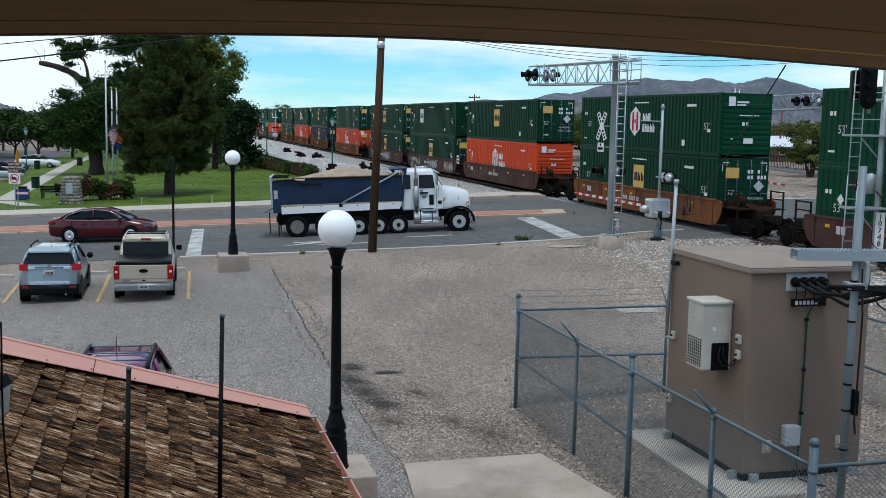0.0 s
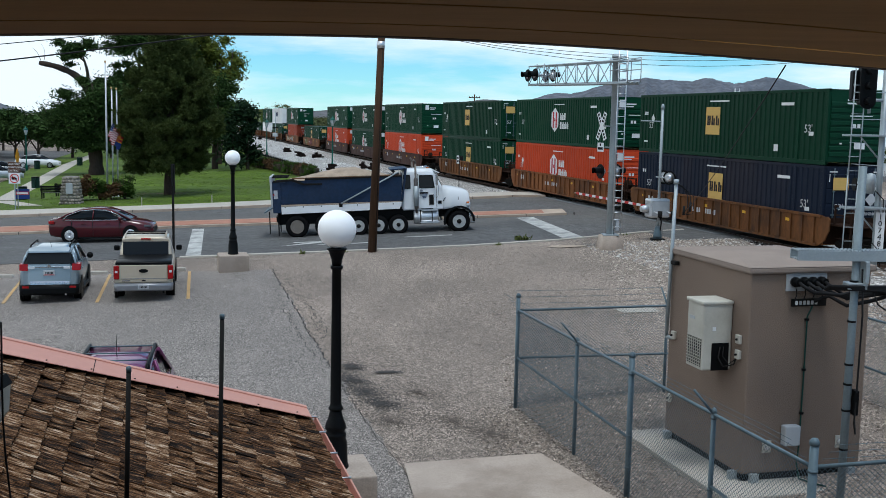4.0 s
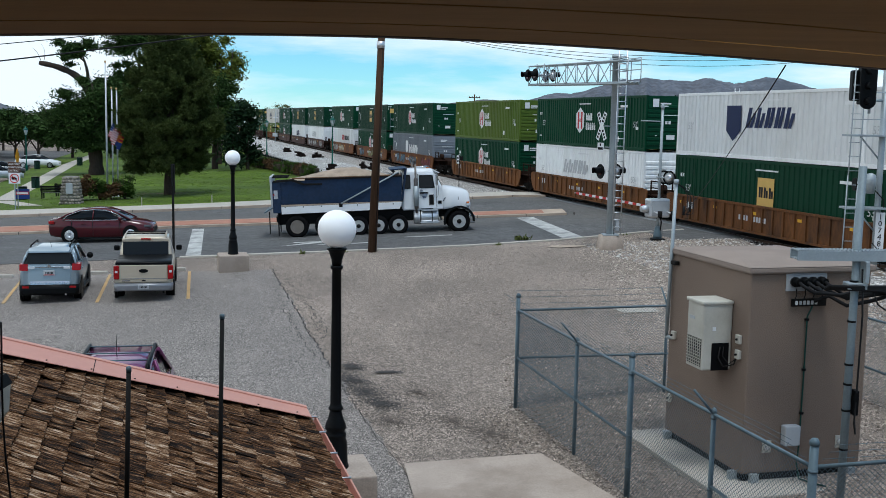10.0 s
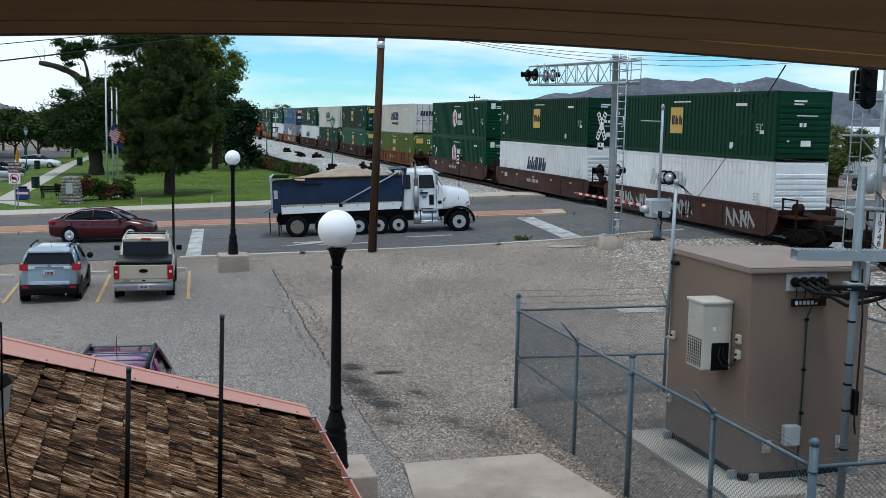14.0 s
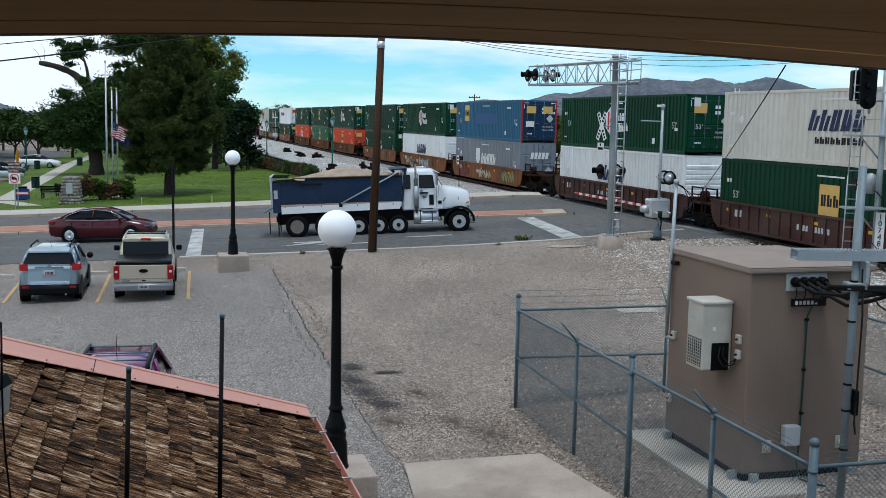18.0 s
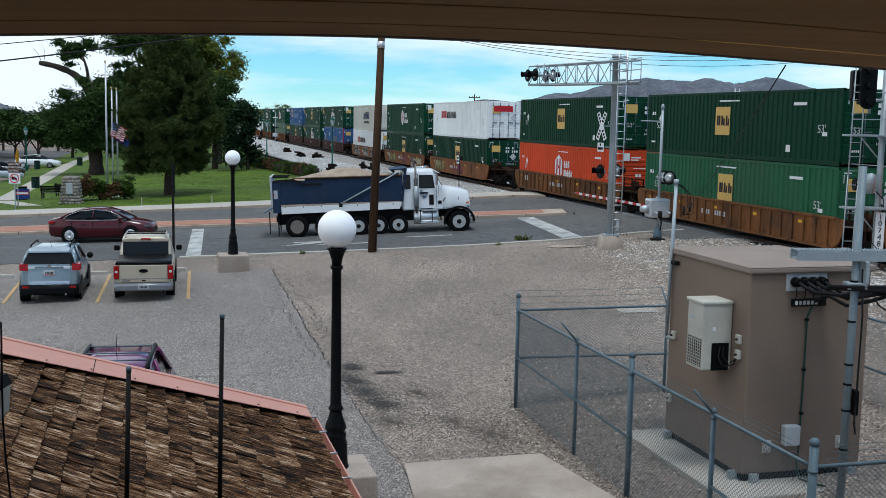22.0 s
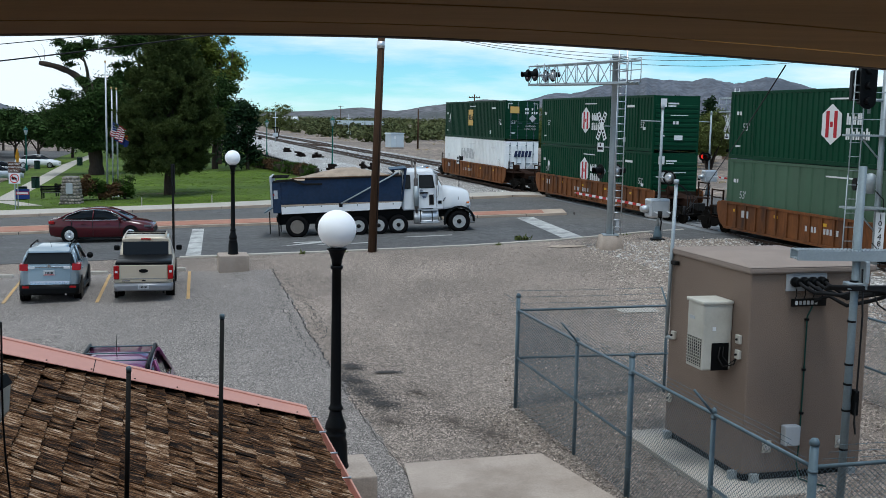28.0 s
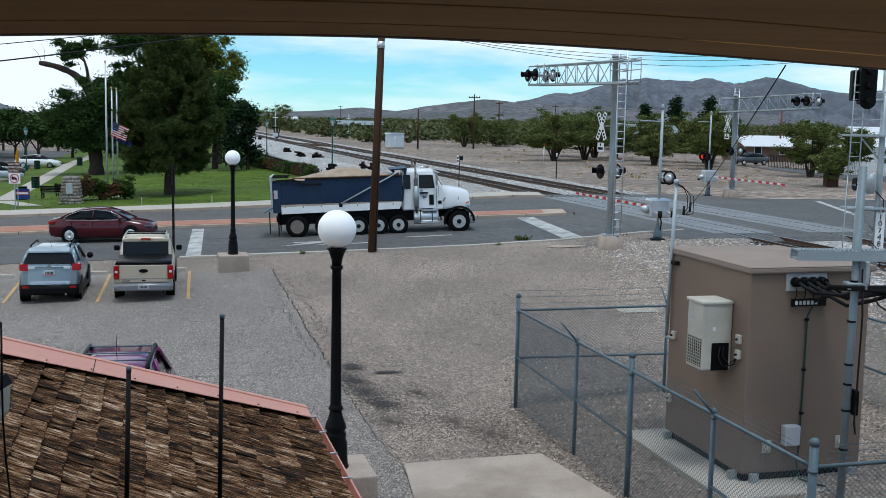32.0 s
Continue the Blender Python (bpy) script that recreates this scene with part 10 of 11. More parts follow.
part("plaque", box(-0.24, 0.20, -0.66, -0.61, 0.75, 1.45, 0.01), M_GREYBOX, mon, "grey bronze plaque")


def bench(x, y, turn):
    b = thing("park_bench", pose(x, y, ground_z(x, y) + 0.04, 0, 0, turn), "black slatted park bench", "bench", "park benches")
    for i in range(4):
        part("seat_slat", box(-0.75, 0.75, -0.22 + i * 0.12, -0.13 + i * 0.12, 0.42, 0.45, 0.005), M_BLACK, b)
    for i in range(4):
        part("back_slat", box(-0.75, 0.75, 0.26 + i * 0.02, 0.29 + i * 0.02, 0.52 + i * 0.11, 0.61 + i * 0.11, 0.005), M_BLACK, b)
    for xx in (-0.7, 0.62):
        part("leg", prism([(-0.25, 0), (-0.17, 0), (-0.12, 0.40), (0.20, 0.40), (0.28, 0), (0.36, 0), (0.36, 0.96), (0.28, 0.96), (0.24, 0.46), (-0.22, 0.46)], 0, 0.07), M_BLACK, b, "", pose(xx, 0, 0, 0, 0, 90) @ pose(0, -0.04, 0))
        part("armrest", box(xx, xx + 0.06, -0.22, 0.30, 0.64, 0.68, 0.01), M_BLACK, b)


bench(-28.2, 76.9, 185)
bench(-28.0, 79.2, 185)


def litter_bin(x, y):
    b = thing("litter_bin", pose(x, y, ground_z(x, y)), "dark green slatted litter bin", "litter bin", "litter bins")
    part("liner", lathe([(0.27, 0.05), (0.29, 0.85), (0.27, 0.88)], 16), M_BLACK, b)
    for i in range(18):
        a = 2 * math.pi * i / 18
        part("slat", box(-0.035, 0.035, -0.015, 0.015, 0.02, 0.92), mat("dark green slat", (0.010, 0.035, 0.026), 0.5, var=0.1), b, "", pose(0.31 * math.cos(a), 0.31 * math.sin(a), 0, 0, 0, math.degrees(a) + 90))
    part("rim", lathe([(0.30, 0.90), (0.34, 0.92), (0.33, 0.97), (0.20, 0.99)], 18), M_BLACK, b)


litter_bin(-30.2, 76.6)
litter_bin(-45.6, 120.0)
litter_bin(-43.2, 127.0)
litter_bin(-33.8, 88.5)
# district sign with a no-trucks sign and a slim warning sign behind
ds = thing("road_sign", pose(-27.33, 68.1, -0.38), "brown district sign above a no-trucks sign", "road sign")
part("post", box(-0.03, 0.03, -0.02, 0.02, -0.2, 3.0), M_GALV, ds)
bs = part("brown_board", box(-0.40, 0.40, -0.04, -0.022, 2.42, 3.08, 0.005), mat("brown sign sheet", (0.075, 0.030, 0.016), 0.5, var=0.08), ds, "brown sign board with white words")
for k, wd in enumerate(("HISTORIC", "DOWNTOWN", "DISTRICT")):
    part("sign_word", setmat(text_mesh(wd, 0.17, 0.002), L_WHITE), None, bs, "white words", pose(0, -0.045, 2.95 - 0.20 * k, 90))
nt = part("white_board", box(-0.37, 0.37, -0.04, -0.022, 1.72, 2.40, 0.005), M_WHITER, ds, "white no-trucks board")
bm = bmesh.new()
for i in range(28):
    a, b = 2 * math.pi * i / 28, 2 * math.pi * (i + 1) / 28
    bm_tube(bm, (0.27 * math.cos(a), -0.045, 2.06 + 0.27 * math.sin(a)), (0.27 * math.cos(b), -0.045, 2.06 + 0.27 * math.sin(b)), 0.028, 0.028, 4)
bm_tube(bm, (-0.19, -0.045, 2.25), (0.19, -0.045, 1.87), 0.026, 0.026, 4)
part("red_ring", bm, M_RED, nt, "red ring and bar")
part("truck_shape", prism([(-0.18, 1.98), (0.18, 1.98), (0.18, 2.07), (0.10, 2.07), (0.06, 2.16), (-0.18, 2.16)], -0.05, -0.042), M_BLACK, nt)
ws = thing("warning_sign", pose(-27.7, 69.5, -0.38, 0, 0, 98), "yellow diamond warning sign seen at an angle", "road sign")
part("post", box(-0.03, 0.03, -0.02, 0.02, -0.2, 3.2), M_GALV, ws)
part("diamond", prism([(0, 2.75), (0.54, 3.35), (0, 3.95), (-0.54, 3.35)], -0.03, -0.015), mat("warning yellow", (0.68, 0.30, 0.01), 0.5, var=0.05), ws, "amber yellow diamond board")
cs = thing("yard_sign", pose(-28.2, 71.5, -0.33, 0, 0, 12), "small blue and red yard sign in the grass", "yard sign")
for x in (-0.35, 0.35):
    part("stake", tube((x, 0, 0), (x, 0, 1.0), 0.012, 0.012, 5), M_STEEL, cs)
part("board", box(-0.45, 0.45, -0.015, 0.015, 0.42, 1.10, 0.003), F_BLUE, cs, "blue board with plain bars")
part("red_bar", box(-0.43, 0.43, -0.02, -0.014, 0.70, 0.92), F_RED, cs)
part("white_bar", box(-0.36, 0.36, -0.024, -0.018, 0.75, 0.87), F_WHITE, cs)


# green street lanterns by the railway, small lawn posts
def lantern(x, y, h):
    t = thing("lantern_post", pose(x, y, ground_z(x, y)), "green cast lantern post by the railway", "street lamp", "green lanterns")
    g_ = mat("lantern green", (0.008, 0.10, 0.075), 0.45, var=0.1)
    part("shaft", lathe([(0.16, 0), (0.14, 0.5), (0.075, 0.7), (0.06, h - 1.1), (0.09, h - 1.05), (0.09, h - 1.0)], 12), g_, t)
    part("lantern_glass", lathe([(0.13, h - 1.0), (0.24, h - 0.45), (0.20, h - 0.42)], 6), M_LAMPCLR, t, "frosted lantern glass")
    part("lantern_cap", lathe([(0.30, h - 0.45), (0.26, h - 0.36), (0.12, h - 0.22), (0.05, h - 0.15), (0.02, h)], 6), g_, t)
    for i in range(6):
        a = i * math.pi / 3
        part("lantern_bar", tube((0.135 * math.cos(a), 0.135 * math.sin(a), h - 1.0), (0.25 * math.cos(a), 0.25 * math.sin(a), h - 0.44), 0.015, 0.015, 4), g_, t)


lantern(-11.18, 106.8, 5.3)
lantern(-23.1, 139.4, 4.9)
lantern(-45.8, 117.5, 4.9)
for x, y in ((-15.2, 70.0), (-19.6, 69.3), (-9.6, 70.9)):
    st = thing("marker_stake", pose(x, y, ground_z(x, y)), "short pale stake on the lawn", "stake", "lawn stakes")
    part("stake", box(-0.03, 0.03, -0.02, 0.02, -0.1, 0.62, 0.005), M_WALK, st)


# cars along the side street
def street_car(x, y, turn, colour_m, label, pick=False):
    c = thing("parked_car", pose(x, y, ground_z(x, y) + 0.05, 0, 0, turn), label, "car", "cars on the side street")
    part("body", loft([(a, body_ring(w, 0.30, 0.7, hi, wt, 0.02)) for a, hi, w, wt in ((-2.4, 0.85, 0.75, 0.65), (-2.2, 1.0, 0.9, 0.78), (0, 1.0, 0.92, 0.8), (1.3, 0.96, 0.9, 0.76), (2.2, 0.8, 0.8, 0.6), (2.4, 0.62, 0.65, 0.45))]), colour_m, c)
    top = [(-1.9, 0.98, 0.72), (-1.4, 1.38, 0.6), (-0.3, 1.48, 0.58), (0.4, 1.42, 0.58), (1.2, 0.96, 0.7)]
    part("greenhouse", loft([(a, [(-0.8, 0.94), (-w, z - 0.04), (-w * 0.6, z), (w * 0.6, z), (w, z - 0.04), (0.8, 0.94)]) for a, z, w in top]), M_GLASS, c)
    part("roof", loft([(a, [(-w - 0.01, z - 0.07), (-w * 0.6, z + 0.015), (w * 0.6, z + 0.015), (w + 0.01, z - 0.07)]) for a, z, w in top[1:-1]]), colour_m, c)
    for sx in (-1.45, 1.45):
        for sy in (-1, 1):
            tyre_wheel(c, sx, sy * 0.82, 0.33, 0.2, sy, M_ALU, 5)


P_SILVER = mat("silver car paint", (0.45, 0.47, 0.49), 0.3, 0.4, var=0.04, coat=0.6)
P_DKGREY = mat("dark grey car paint", (0.06, 0.065, 0.07), 0.3, 0.2, var=0.05, coat=0.6)
street_car(-46.6, 123.0, 8, M_WHITE, "white saloon car on the side street")
street_car(-41.5, 99.0, 30, P_SILVER, "silver car on the side street")
street_car(-44.8, 108.0, 20, P_DKGREY, "dark grey car on the side street")
street_car(37.9, 133.4, 200, P_DKGREY, "dark grey van parked across the tracks")
# ---------------------------------------------------------------- depot: shingled roof, eave overhead
EAVE = Vector((-1.50, 11.58, 2.655))
SLOPE = 0.287


def roof_pt(L, s, lift=0.0):
    """L upslope from the eave, s along the eave towards the viewer."""
    p = EAVE - N * L + U * s
    return Vector((p.x, p.y, EAVE.z + SLOPE * L + lift))


def shake_material():
    """Split cedar: streaks of dark, red-brown and silvered grain along local x, each shake its own tone."""
    m = bpy.data.materials.new("weathered cedar")
    m.use_nodes = True
    n, l = m.node_tree.nodes, m.node_tree.links
    bs = n["Principled BSDF"]
    bs.inputs["Roughness"].default_value, bs.inputs["Specular IOR Level"].default_value = 0.9, 0.1
    co, info = n.new("ShaderNodeTexCoord"), n.new("ShaderNodeObjectInfo")

    def streaks(stretch, scale, detail, shift):
        mp = n.new("ShaderNodeMapping")
        mp.inputs["Scale"].default_value = stretch
        mul = n.new("ShaderNodeMath")
        mul.operation = "MULTIPLY"
        mul.inputs[1].default_value = shift
        l.new(info.outputs["Random"], mul.inputs[0])
        l.new(mul.outputs[0], mp.inputs["Location"])
        l.new(co.outputs["Object"], mp.inputs["Vector"])
        no = n.new("ShaderNodeTexNoise")
        no.inputs["Scale"].default_value, no.inputs["Detail"].default_value = scale, detail
        no.inputs["Roughness"].default_value = 0.6
        l.new(mp.outputs["Vector"], no.inputs["Vector"])
        return no.outputs["Fac"]

    def mix(a_, wa, b_):
        ma = n.new("ShaderNodeMath")
        ma.operation = "MULTIPLY_ADD"
        l.new(a_, ma.inputs[0])
        ma.inputs[1].default_value = wa
        if isinstance(b_, float):
            ma.inputs[2].default_value = b_
        else:
            l.new(b_, ma.inputs[2])
        return ma.outputs[0]

    fine, broad, patch = streaks((0.05, 1, 1), 95, 3, 91.0), streaks((0.07, 1, 1), 26, 3, 57.0), streaks((0.6, 1, 1), 7, 3, 33.0)
    tone = mix(fine, 0.95, mix(broad, 0.75, mix(patch, 0.45, mix(info.outputs["Random"], 0.22, -0.69))))
    ramp = n.new("ShaderNodeValToRGB")
    cr = ramp.color_ramp
    cr.elements[0].position, cr.elements[0].color = 0.33, (0.005, 0.003, 0.002, 1)
    cr.elements[1].position, cr.elements[1].color = 0.80, (0.56, 0.45, 0.35, 1)
    for p_, c_ in ((0.42, (0.026, 0.012, 0.005, 1)), (0.51, (0.085, 0.038, 0.015, 1)), (0.59, (0.165, 0.085, 0.040, 1)), (0.69, (0.32, 0.215, 0.135, 1))):
        cr.elements.new(p_).color = c_
    l.new(tone, ramp.inputs["Fac"])
    l.new(ramp.outputs["Color"], bs.inputs["Base Color"])
    bp = n.new("ShaderNodeBump")
    bp.inputs["Strength"].default_value, bp.inputs["Distance"].default_value = 1.0, 0.012
    l.new(fine, bp.inputs["Height"])
    l.new(bp.outputs["Normal"], bs.inputs["Normal"])
    return m


M_SHAKE = shake_material()
depot = thing("depot_roof", pose(0, 0, 0), "low porch roof of weathered wooden shingles with salmon metal trim", "roof")
tilt = math.degrees(math.atan(SLOPE))
# the deck under the shakes, near black to paint shade into their gaps
bm = bmesh.new()
LR, SR = 6.0, 9.0
vs = [bm.verts.new(roof_pt(L, s, dz)) for dz in (-0.02, -0.14) for L, s in ((0, 0.02), (LR, 0.02), (LR, SR), (0, SR))]
for f in ((0, 1, 2, 3), (7, 6, 5, 4), (0, 4, 5, 1), (1, 5, 6, 2), (2, 6, 7, 3), (3, 7, 4, 0)):
    bm.faces.new([vs[i] for i in f])
bmesh.ops.recalc_face_normals(bm, faces=bm.faces[:])
part("deck", bm, mat("roof deck", (0.018, 0.013, 0.010), 0.9), depot, "roof deck coloured dark as shade between the shakes")
rr = random.Random(21)


# the shakes run askew to the rake: down the slope and towards the viewer
SKEW = 0.80
DOWN = (N + U * SKEW - Vector((0, 0, SLOPE))).normalized()
UP = (Vector((0, 0, 1)) + N * SLOPE).normalized()
ACROSS = UP.cross(DOWN)
UX, UY = U.dot(DOWN), U.dot(ACROSS)          # the eave's direction in a shake's own plane
LONG = 0.36


def shake_mesh(w, seed):
    """A split shake: x runs along its grain from its head at 0 to its butt, its ends follow the eave."""
    r2 = random.Random(seed)
    bm = bmesh.new()
    n = 6
    rows = []
    slip = r2.uniform(-0.005, 0.005)
    for i in range(n + 1):
        v = -w / 2 + w * i / n
        j = r2.uniform(-0.008, 0.008) + slip * (i / n - 0.5) * 2
        d = r2.uniform(-0.004, 0.004)
        x0, y0 = UX * v, UY * v
        rows.append([bm.verts.new(p) for p in ((x0, y0, 0.003), (LONG * 0.55 + x0, y0, 0.014 + d), (LONG + j + x0, y0, 0.030 + d), (LONG + j + x0, y0, 0.010), (x0, y0, -0.004))])
    for A, B in zip(rows, rows[1:]):
        for k in range(5):
            bm.faces.new((A[k], A[(k + 1) % 5], B[(k + 1) % 5], B[k]))
    bm.faces.new(rows[0])
    bm.faces.new(rows[-1][::-1])
    bmesh.ops.recalc_face_normals(bm, faces=bm.faces[:])
    return setmat(mesh_from("shake", bm), M_SHAKE)


SHAKES = [(w, shake_mesh(w, i * 3 + k)) for k in range(3) for i, w in enumerate((0.10, 0.13, 0.15, 0.17, 0.20, 0.23, 0.27))]
EXPO = 0.192
basis = Matrix(((DOWN.x, ACROSS.x, UP.x, 0), (DOWN.y, ACROSS.y, UP.y, 0), (DOWN.z, ACROSS.z, UP.z, 0), (0, 0, 0, 1)))
for k in range(24):
    Lb = k * EXPO - 0.03
    s = 0.22 + 0.076 * max(0, Lb) - 0.12
    s_end = 2.9 + 0.62 * Lb + 0.7
    while s < s_end:
        w, me = SHAKES[rr.randrange(len(SHAKES))]
        # the butt lies at Lb upslope; the head lies LONG back along the grain
        butt = roof_pt(Lb + rr.gauss(0, 0.0045), s + w / 2, 0.012 + rr.uniform(0, 0.004))
        lift = rr.gauss(0, 0.7) + (rr.uniform(2, 5) if rr.random() < 0.05 else 0)
        m_ = Matrix.Translation(butt) @ basis @ pose(0, 0, 0, rr.gauss(0, 1.3), -1.6 - max(-1.0, lift), rr.gauss(0, 1.2)) @ Matrix.Translation((-LONG, 0, 0))
        part("shake", me, None, depot, "", m_)
        s += w + rr.uniform(0.006, 0.018)
# curled splinters
for i in range(26):
    L, s = rr.uniform(0.3, 3.0), rr.uniform(0.3, 3.6)
    bm = bmesh.new()
    a = roof_pt(L, s, 0.045)
    g = rr.uniform(0.08, 0.22)
    b = roof_pt(L - g, s + g * SKEW, 0.055)
    bm_tube(bm, a, b, 0.010, 0.003, 4)
    part("splinter", bm, M_SHAKE, depot)
# rake trim on the far gable edge: flat band, raised lip, screws
def rake_band(s0, s1, lift, drop, name, m_, flare=0.0):
    bm = bmesh.new()
    A = [roof_pt(-0.03, s0, lift), roof_pt(-0.03, s1, lift), roof_pt(-0.03, s1, lift - drop), roof_pt(-0.03, s0, lift - drop)]
    B = [roof_pt(LR, s0, lift), roof_pt(LR, s1 + flare, lift), roof_pt(LR, s1 + flare, lift - drop), roof_pt(LR, s0, lift - drop)]
    va, vb = [bm.verts.new(p) for p in A], [bm.verts.new(p) for p in B]
    bm.faces.new(va)
    bm.faces.new(vb[::-1])
    for i in range(4):
        bm.faces.new((va[i], vb[i], vb[(i + 1) % 4], va[(i + 1) % 4]))
    bmesh.ops.recalc_face_normals(bm, faces=bm.faces[:])
    return part(name, bm, m_, depot, "salmon metal rake trim")


rake_band(-0.12, 0.33, 0.078, 0.008, "rake_cap", M_PINK, 0.46)
rake_band(-0.11, -0.03, 0.090, 0.012, "rake_lip", M_PINK)
rake_band(-0.135, -0.115, 0.085, 0.22, "rake_fascia", M_PINK)
for i in range(9):
    p = roof_pt(0.12 + i * 0.42, 0.26 + 0.077 * (0.12 + i * 0.42) + 0.015 * math.sin(i * 2.1), 0.079)
    part("screw", lathe([(0.012, 0), (0.010, 0.006), (0.003, 0.008)], 8, Matrix.Translation(p)), M_STEEL, depot)
for i in (2.2, 4.4):
    bm = bmesh.new()
    a, b = roof_pt(i, -0.12, 0.079), roof_pt(i, 0.33 + 0.077 * i, 0.079)
    bm_tube(bm, a, b, 0.004, 0.004, 4)
    part("trim_seam", bm, M_STEEL, depot)
# gutter along the eave
bm = bmesh.new()
prof = [(-0.015, 0.0), (-0.015, -0.11), (0.03, -0.125), (0.085, -0.115), (0.10, -0.06), (0.115, 0.0), (0.10, 0.0), (0.09, -0.055), (0.075, -0.10), (0.03, -0.11), (0.0, -0.10), (0.0, 0.0)]
rings = []
for s in (-0.08, 3, 6, SR):
    rings.append([bm.verts.new(EAVE + U * s + N * (x + 0.02) + Vector((0, 0, z - 0.03))) for x, z in prof])
for A, B in zip(rings, rings[1:]):
    for i in range(12):
        bm.faces.new((A[i], B[i], B[(i + 1) % 12], A[(i + 1) % 12]))
bm.faces.new(rings[0])
bm.faces.new(rings[-1][::-1])
bmesh.ops.recalc_face_normals(bm, faces=bm.faces[:])
part("gutter", bm, M_PINK, depot, "salmon metal gutter")
for s in (0.02, 0.62, 1.35, 2.1, 2.9, 3.8):
    p = EAVE + U * s + Vector((0, 0, -0.018))
    part("gutter_strap", bm_tube(bmesh.new(), p - N * 0.02, p + N * 0.135, 0.011, 0.011, 5), M_ALU, depot, "pale metal gutter strap")
# wall below
wb = EAVE - N * 0.5 + U * 0.45
structure("wall_depot", box(-5.0, 0, 0, 8.0, -0.3, 2.52), M_STUCCO, "plain stucco wall below the shingled roof", Matrix(((N.x, U.x, 0, wb.x), (N.y, U.y, 0, wb.y), (0, 0, 1, 0), (0, 0, 0, 1))))

# bare rods standing on the roof
for (x, y, z), (tx, tz) in (((-2.06, 6.80, 3.22), (-2.024, 4.312)), ((-1.55, 7.30, 3.03), (-1.52, 4.576))):
    rod = thing("conduit_rod", pose(x, y, z), "thin dark steel rod standing on the shingled roof", "rod", "rods on the roof")
    part("pipe", tube((0, 0, -0.05), (tx - x, 0, tz - z), 0.0165, 0.0155, 12), M_STEEL, rod)
    part("pipe_cap", lathe([(0.0175, -0.03), (0.0175, 0.0), (0.008, 0.006)], 12, pose(tx - x, 0, tz - z)), M_GALVD, rod)
    part("flange", lathe([(0.06, -0.02), (0.055, 0.02), (0.02, 0.03)], 14), M_STEEL, rod)

# old lamp head at the picture's edge, on a thin stem
fl = thing("flood_lamp", pose(-1.94, 4.48, 4.42), "weathered beige flood lamp head on a thin stem", "lamp")
part("head", prism([(-0.2, 0.40), (0.055, 0.40), (0.08, 0.36), (0.07, 0.24), (0.0, 0.14), (-0.2, 0.12)], -0.06, 0.06, 0.012), M_ACBOX, fl, "beige lamp head")
part("hood", prism([(-0.2, 0.40), (0.06, 0.40), (0.085, 0.36), (0.06, 0.335), (-0.2, 0.33)], -0.066, 0.066, 0.01), M_STEEL, fl)
part("stem", bm_path(bmesh.new(), [(0.096, -0.07, 0.651), (0.092, -0.07, 0.433), (0.09, -0.07, 0.238), (0.097, -0.07, 0.065), (0.115, -0.07, -0.134), (0.134, -0.07, -0.31)], 0.0045, 6), M_WIRE, fl)

# eave overhead: bowed boards of the soffit and its edge
EDGE = [(-3.6, 5.15), (-1.79, 4.33), (-1.13, 4.11), (-0.56, 4.01), (-0.01, 4.07), (0.59, 4.36), (1.28, 4.84), (2.27, 5.62), (4.2, 7.3)]
sof = thing("eave_overhang", pose(0, 0, 6.25), "dark brown painted board eave above the view", "eave")


def edge_at(x):
    return line_at(EDGE, x)


def smooth_edge(t):
    """A point on the bowed edge by x, softened between the given places."""
    x = lerp(-3.4, 4.0, t)
    y = sum(edge_at(x + d) * w for d, w in ((-0.3, 0.25), (0, 0.5), (0.3, 0.25)))
    return x, y


widths = [0.0, 0.52, 1.16, 1.80, 2.5, 3.2, 4.0, 5.2, 6.6]
for k in range(len(widths) - 1):
    bm = bmesh.new()
    rows = []
    n = 40
    for i in range(n + 1):
        x, y = smooth_edge(i / n)
        tx, ty = smooth_edge(min(1, i / n + 0.02))
        sx, sy = smooth_edge(max(0, i / n - 0.02))
        d = Vector((tx - sx, ty - sy, 0)).normalized()
        nn = Vector((d.y, -d.x, 0))
        a, b = Vector((x, y, 0)) + nn * (widths[k] + (0.034 if k else 0)), Vector((x, y, 0)) + nn * widths[k + 1]
        zz = 0.0 if k else -0.004
        rows.append([bm.verts.new((p.x, p.y, z)) for p, z in ((a, zz), (b, 0.0), (b, 0.06), (a, 0.06))])
    for A, B in zip(rows, rows[1:]):
        for j in range(4):
            bm.faces.new((A[j], B[j], B[(j + 1) % 4], A[(j + 1) % 4])).smooth = False
    bm.faces.new(rows[0])
    bm.faces.new(rows[-1][::-1])
    bmesh.ops.recalc_face_normals(bm, faces=bm.faces[:])
    part("soffit_board", bm, M_SOFFIT, sof)
bm = bmesh.new()
rows = []
for i in range(41):
    x, y = smooth_edge(i / 40)
    rows.append([bm.verts.new(p) for p in ((x, y - 0.004, 0.001), (x, y + 0.05, 0.001), (x, y + 0.05, 0.30), (x, y - 0.004, 0.30))])
for A, B in zip(rows, rows[1:]):
    for j in range(4):
        bm.faces.new((A[j], B[j], B[(j + 1) % 4], A[(j + 1) % 4]))
bm.faces.new(rows[0])
bm.faces.new(rows[-1][::-1])
bmesh.ops.recalc_face_normals(bm, faces=bm.faces[:])
part("fascia_board", bm, M_SOFFIT, sof)
# thin strip added along the lip; its dark colour is painted edge shading
bm = bmesh.new()
rows = []
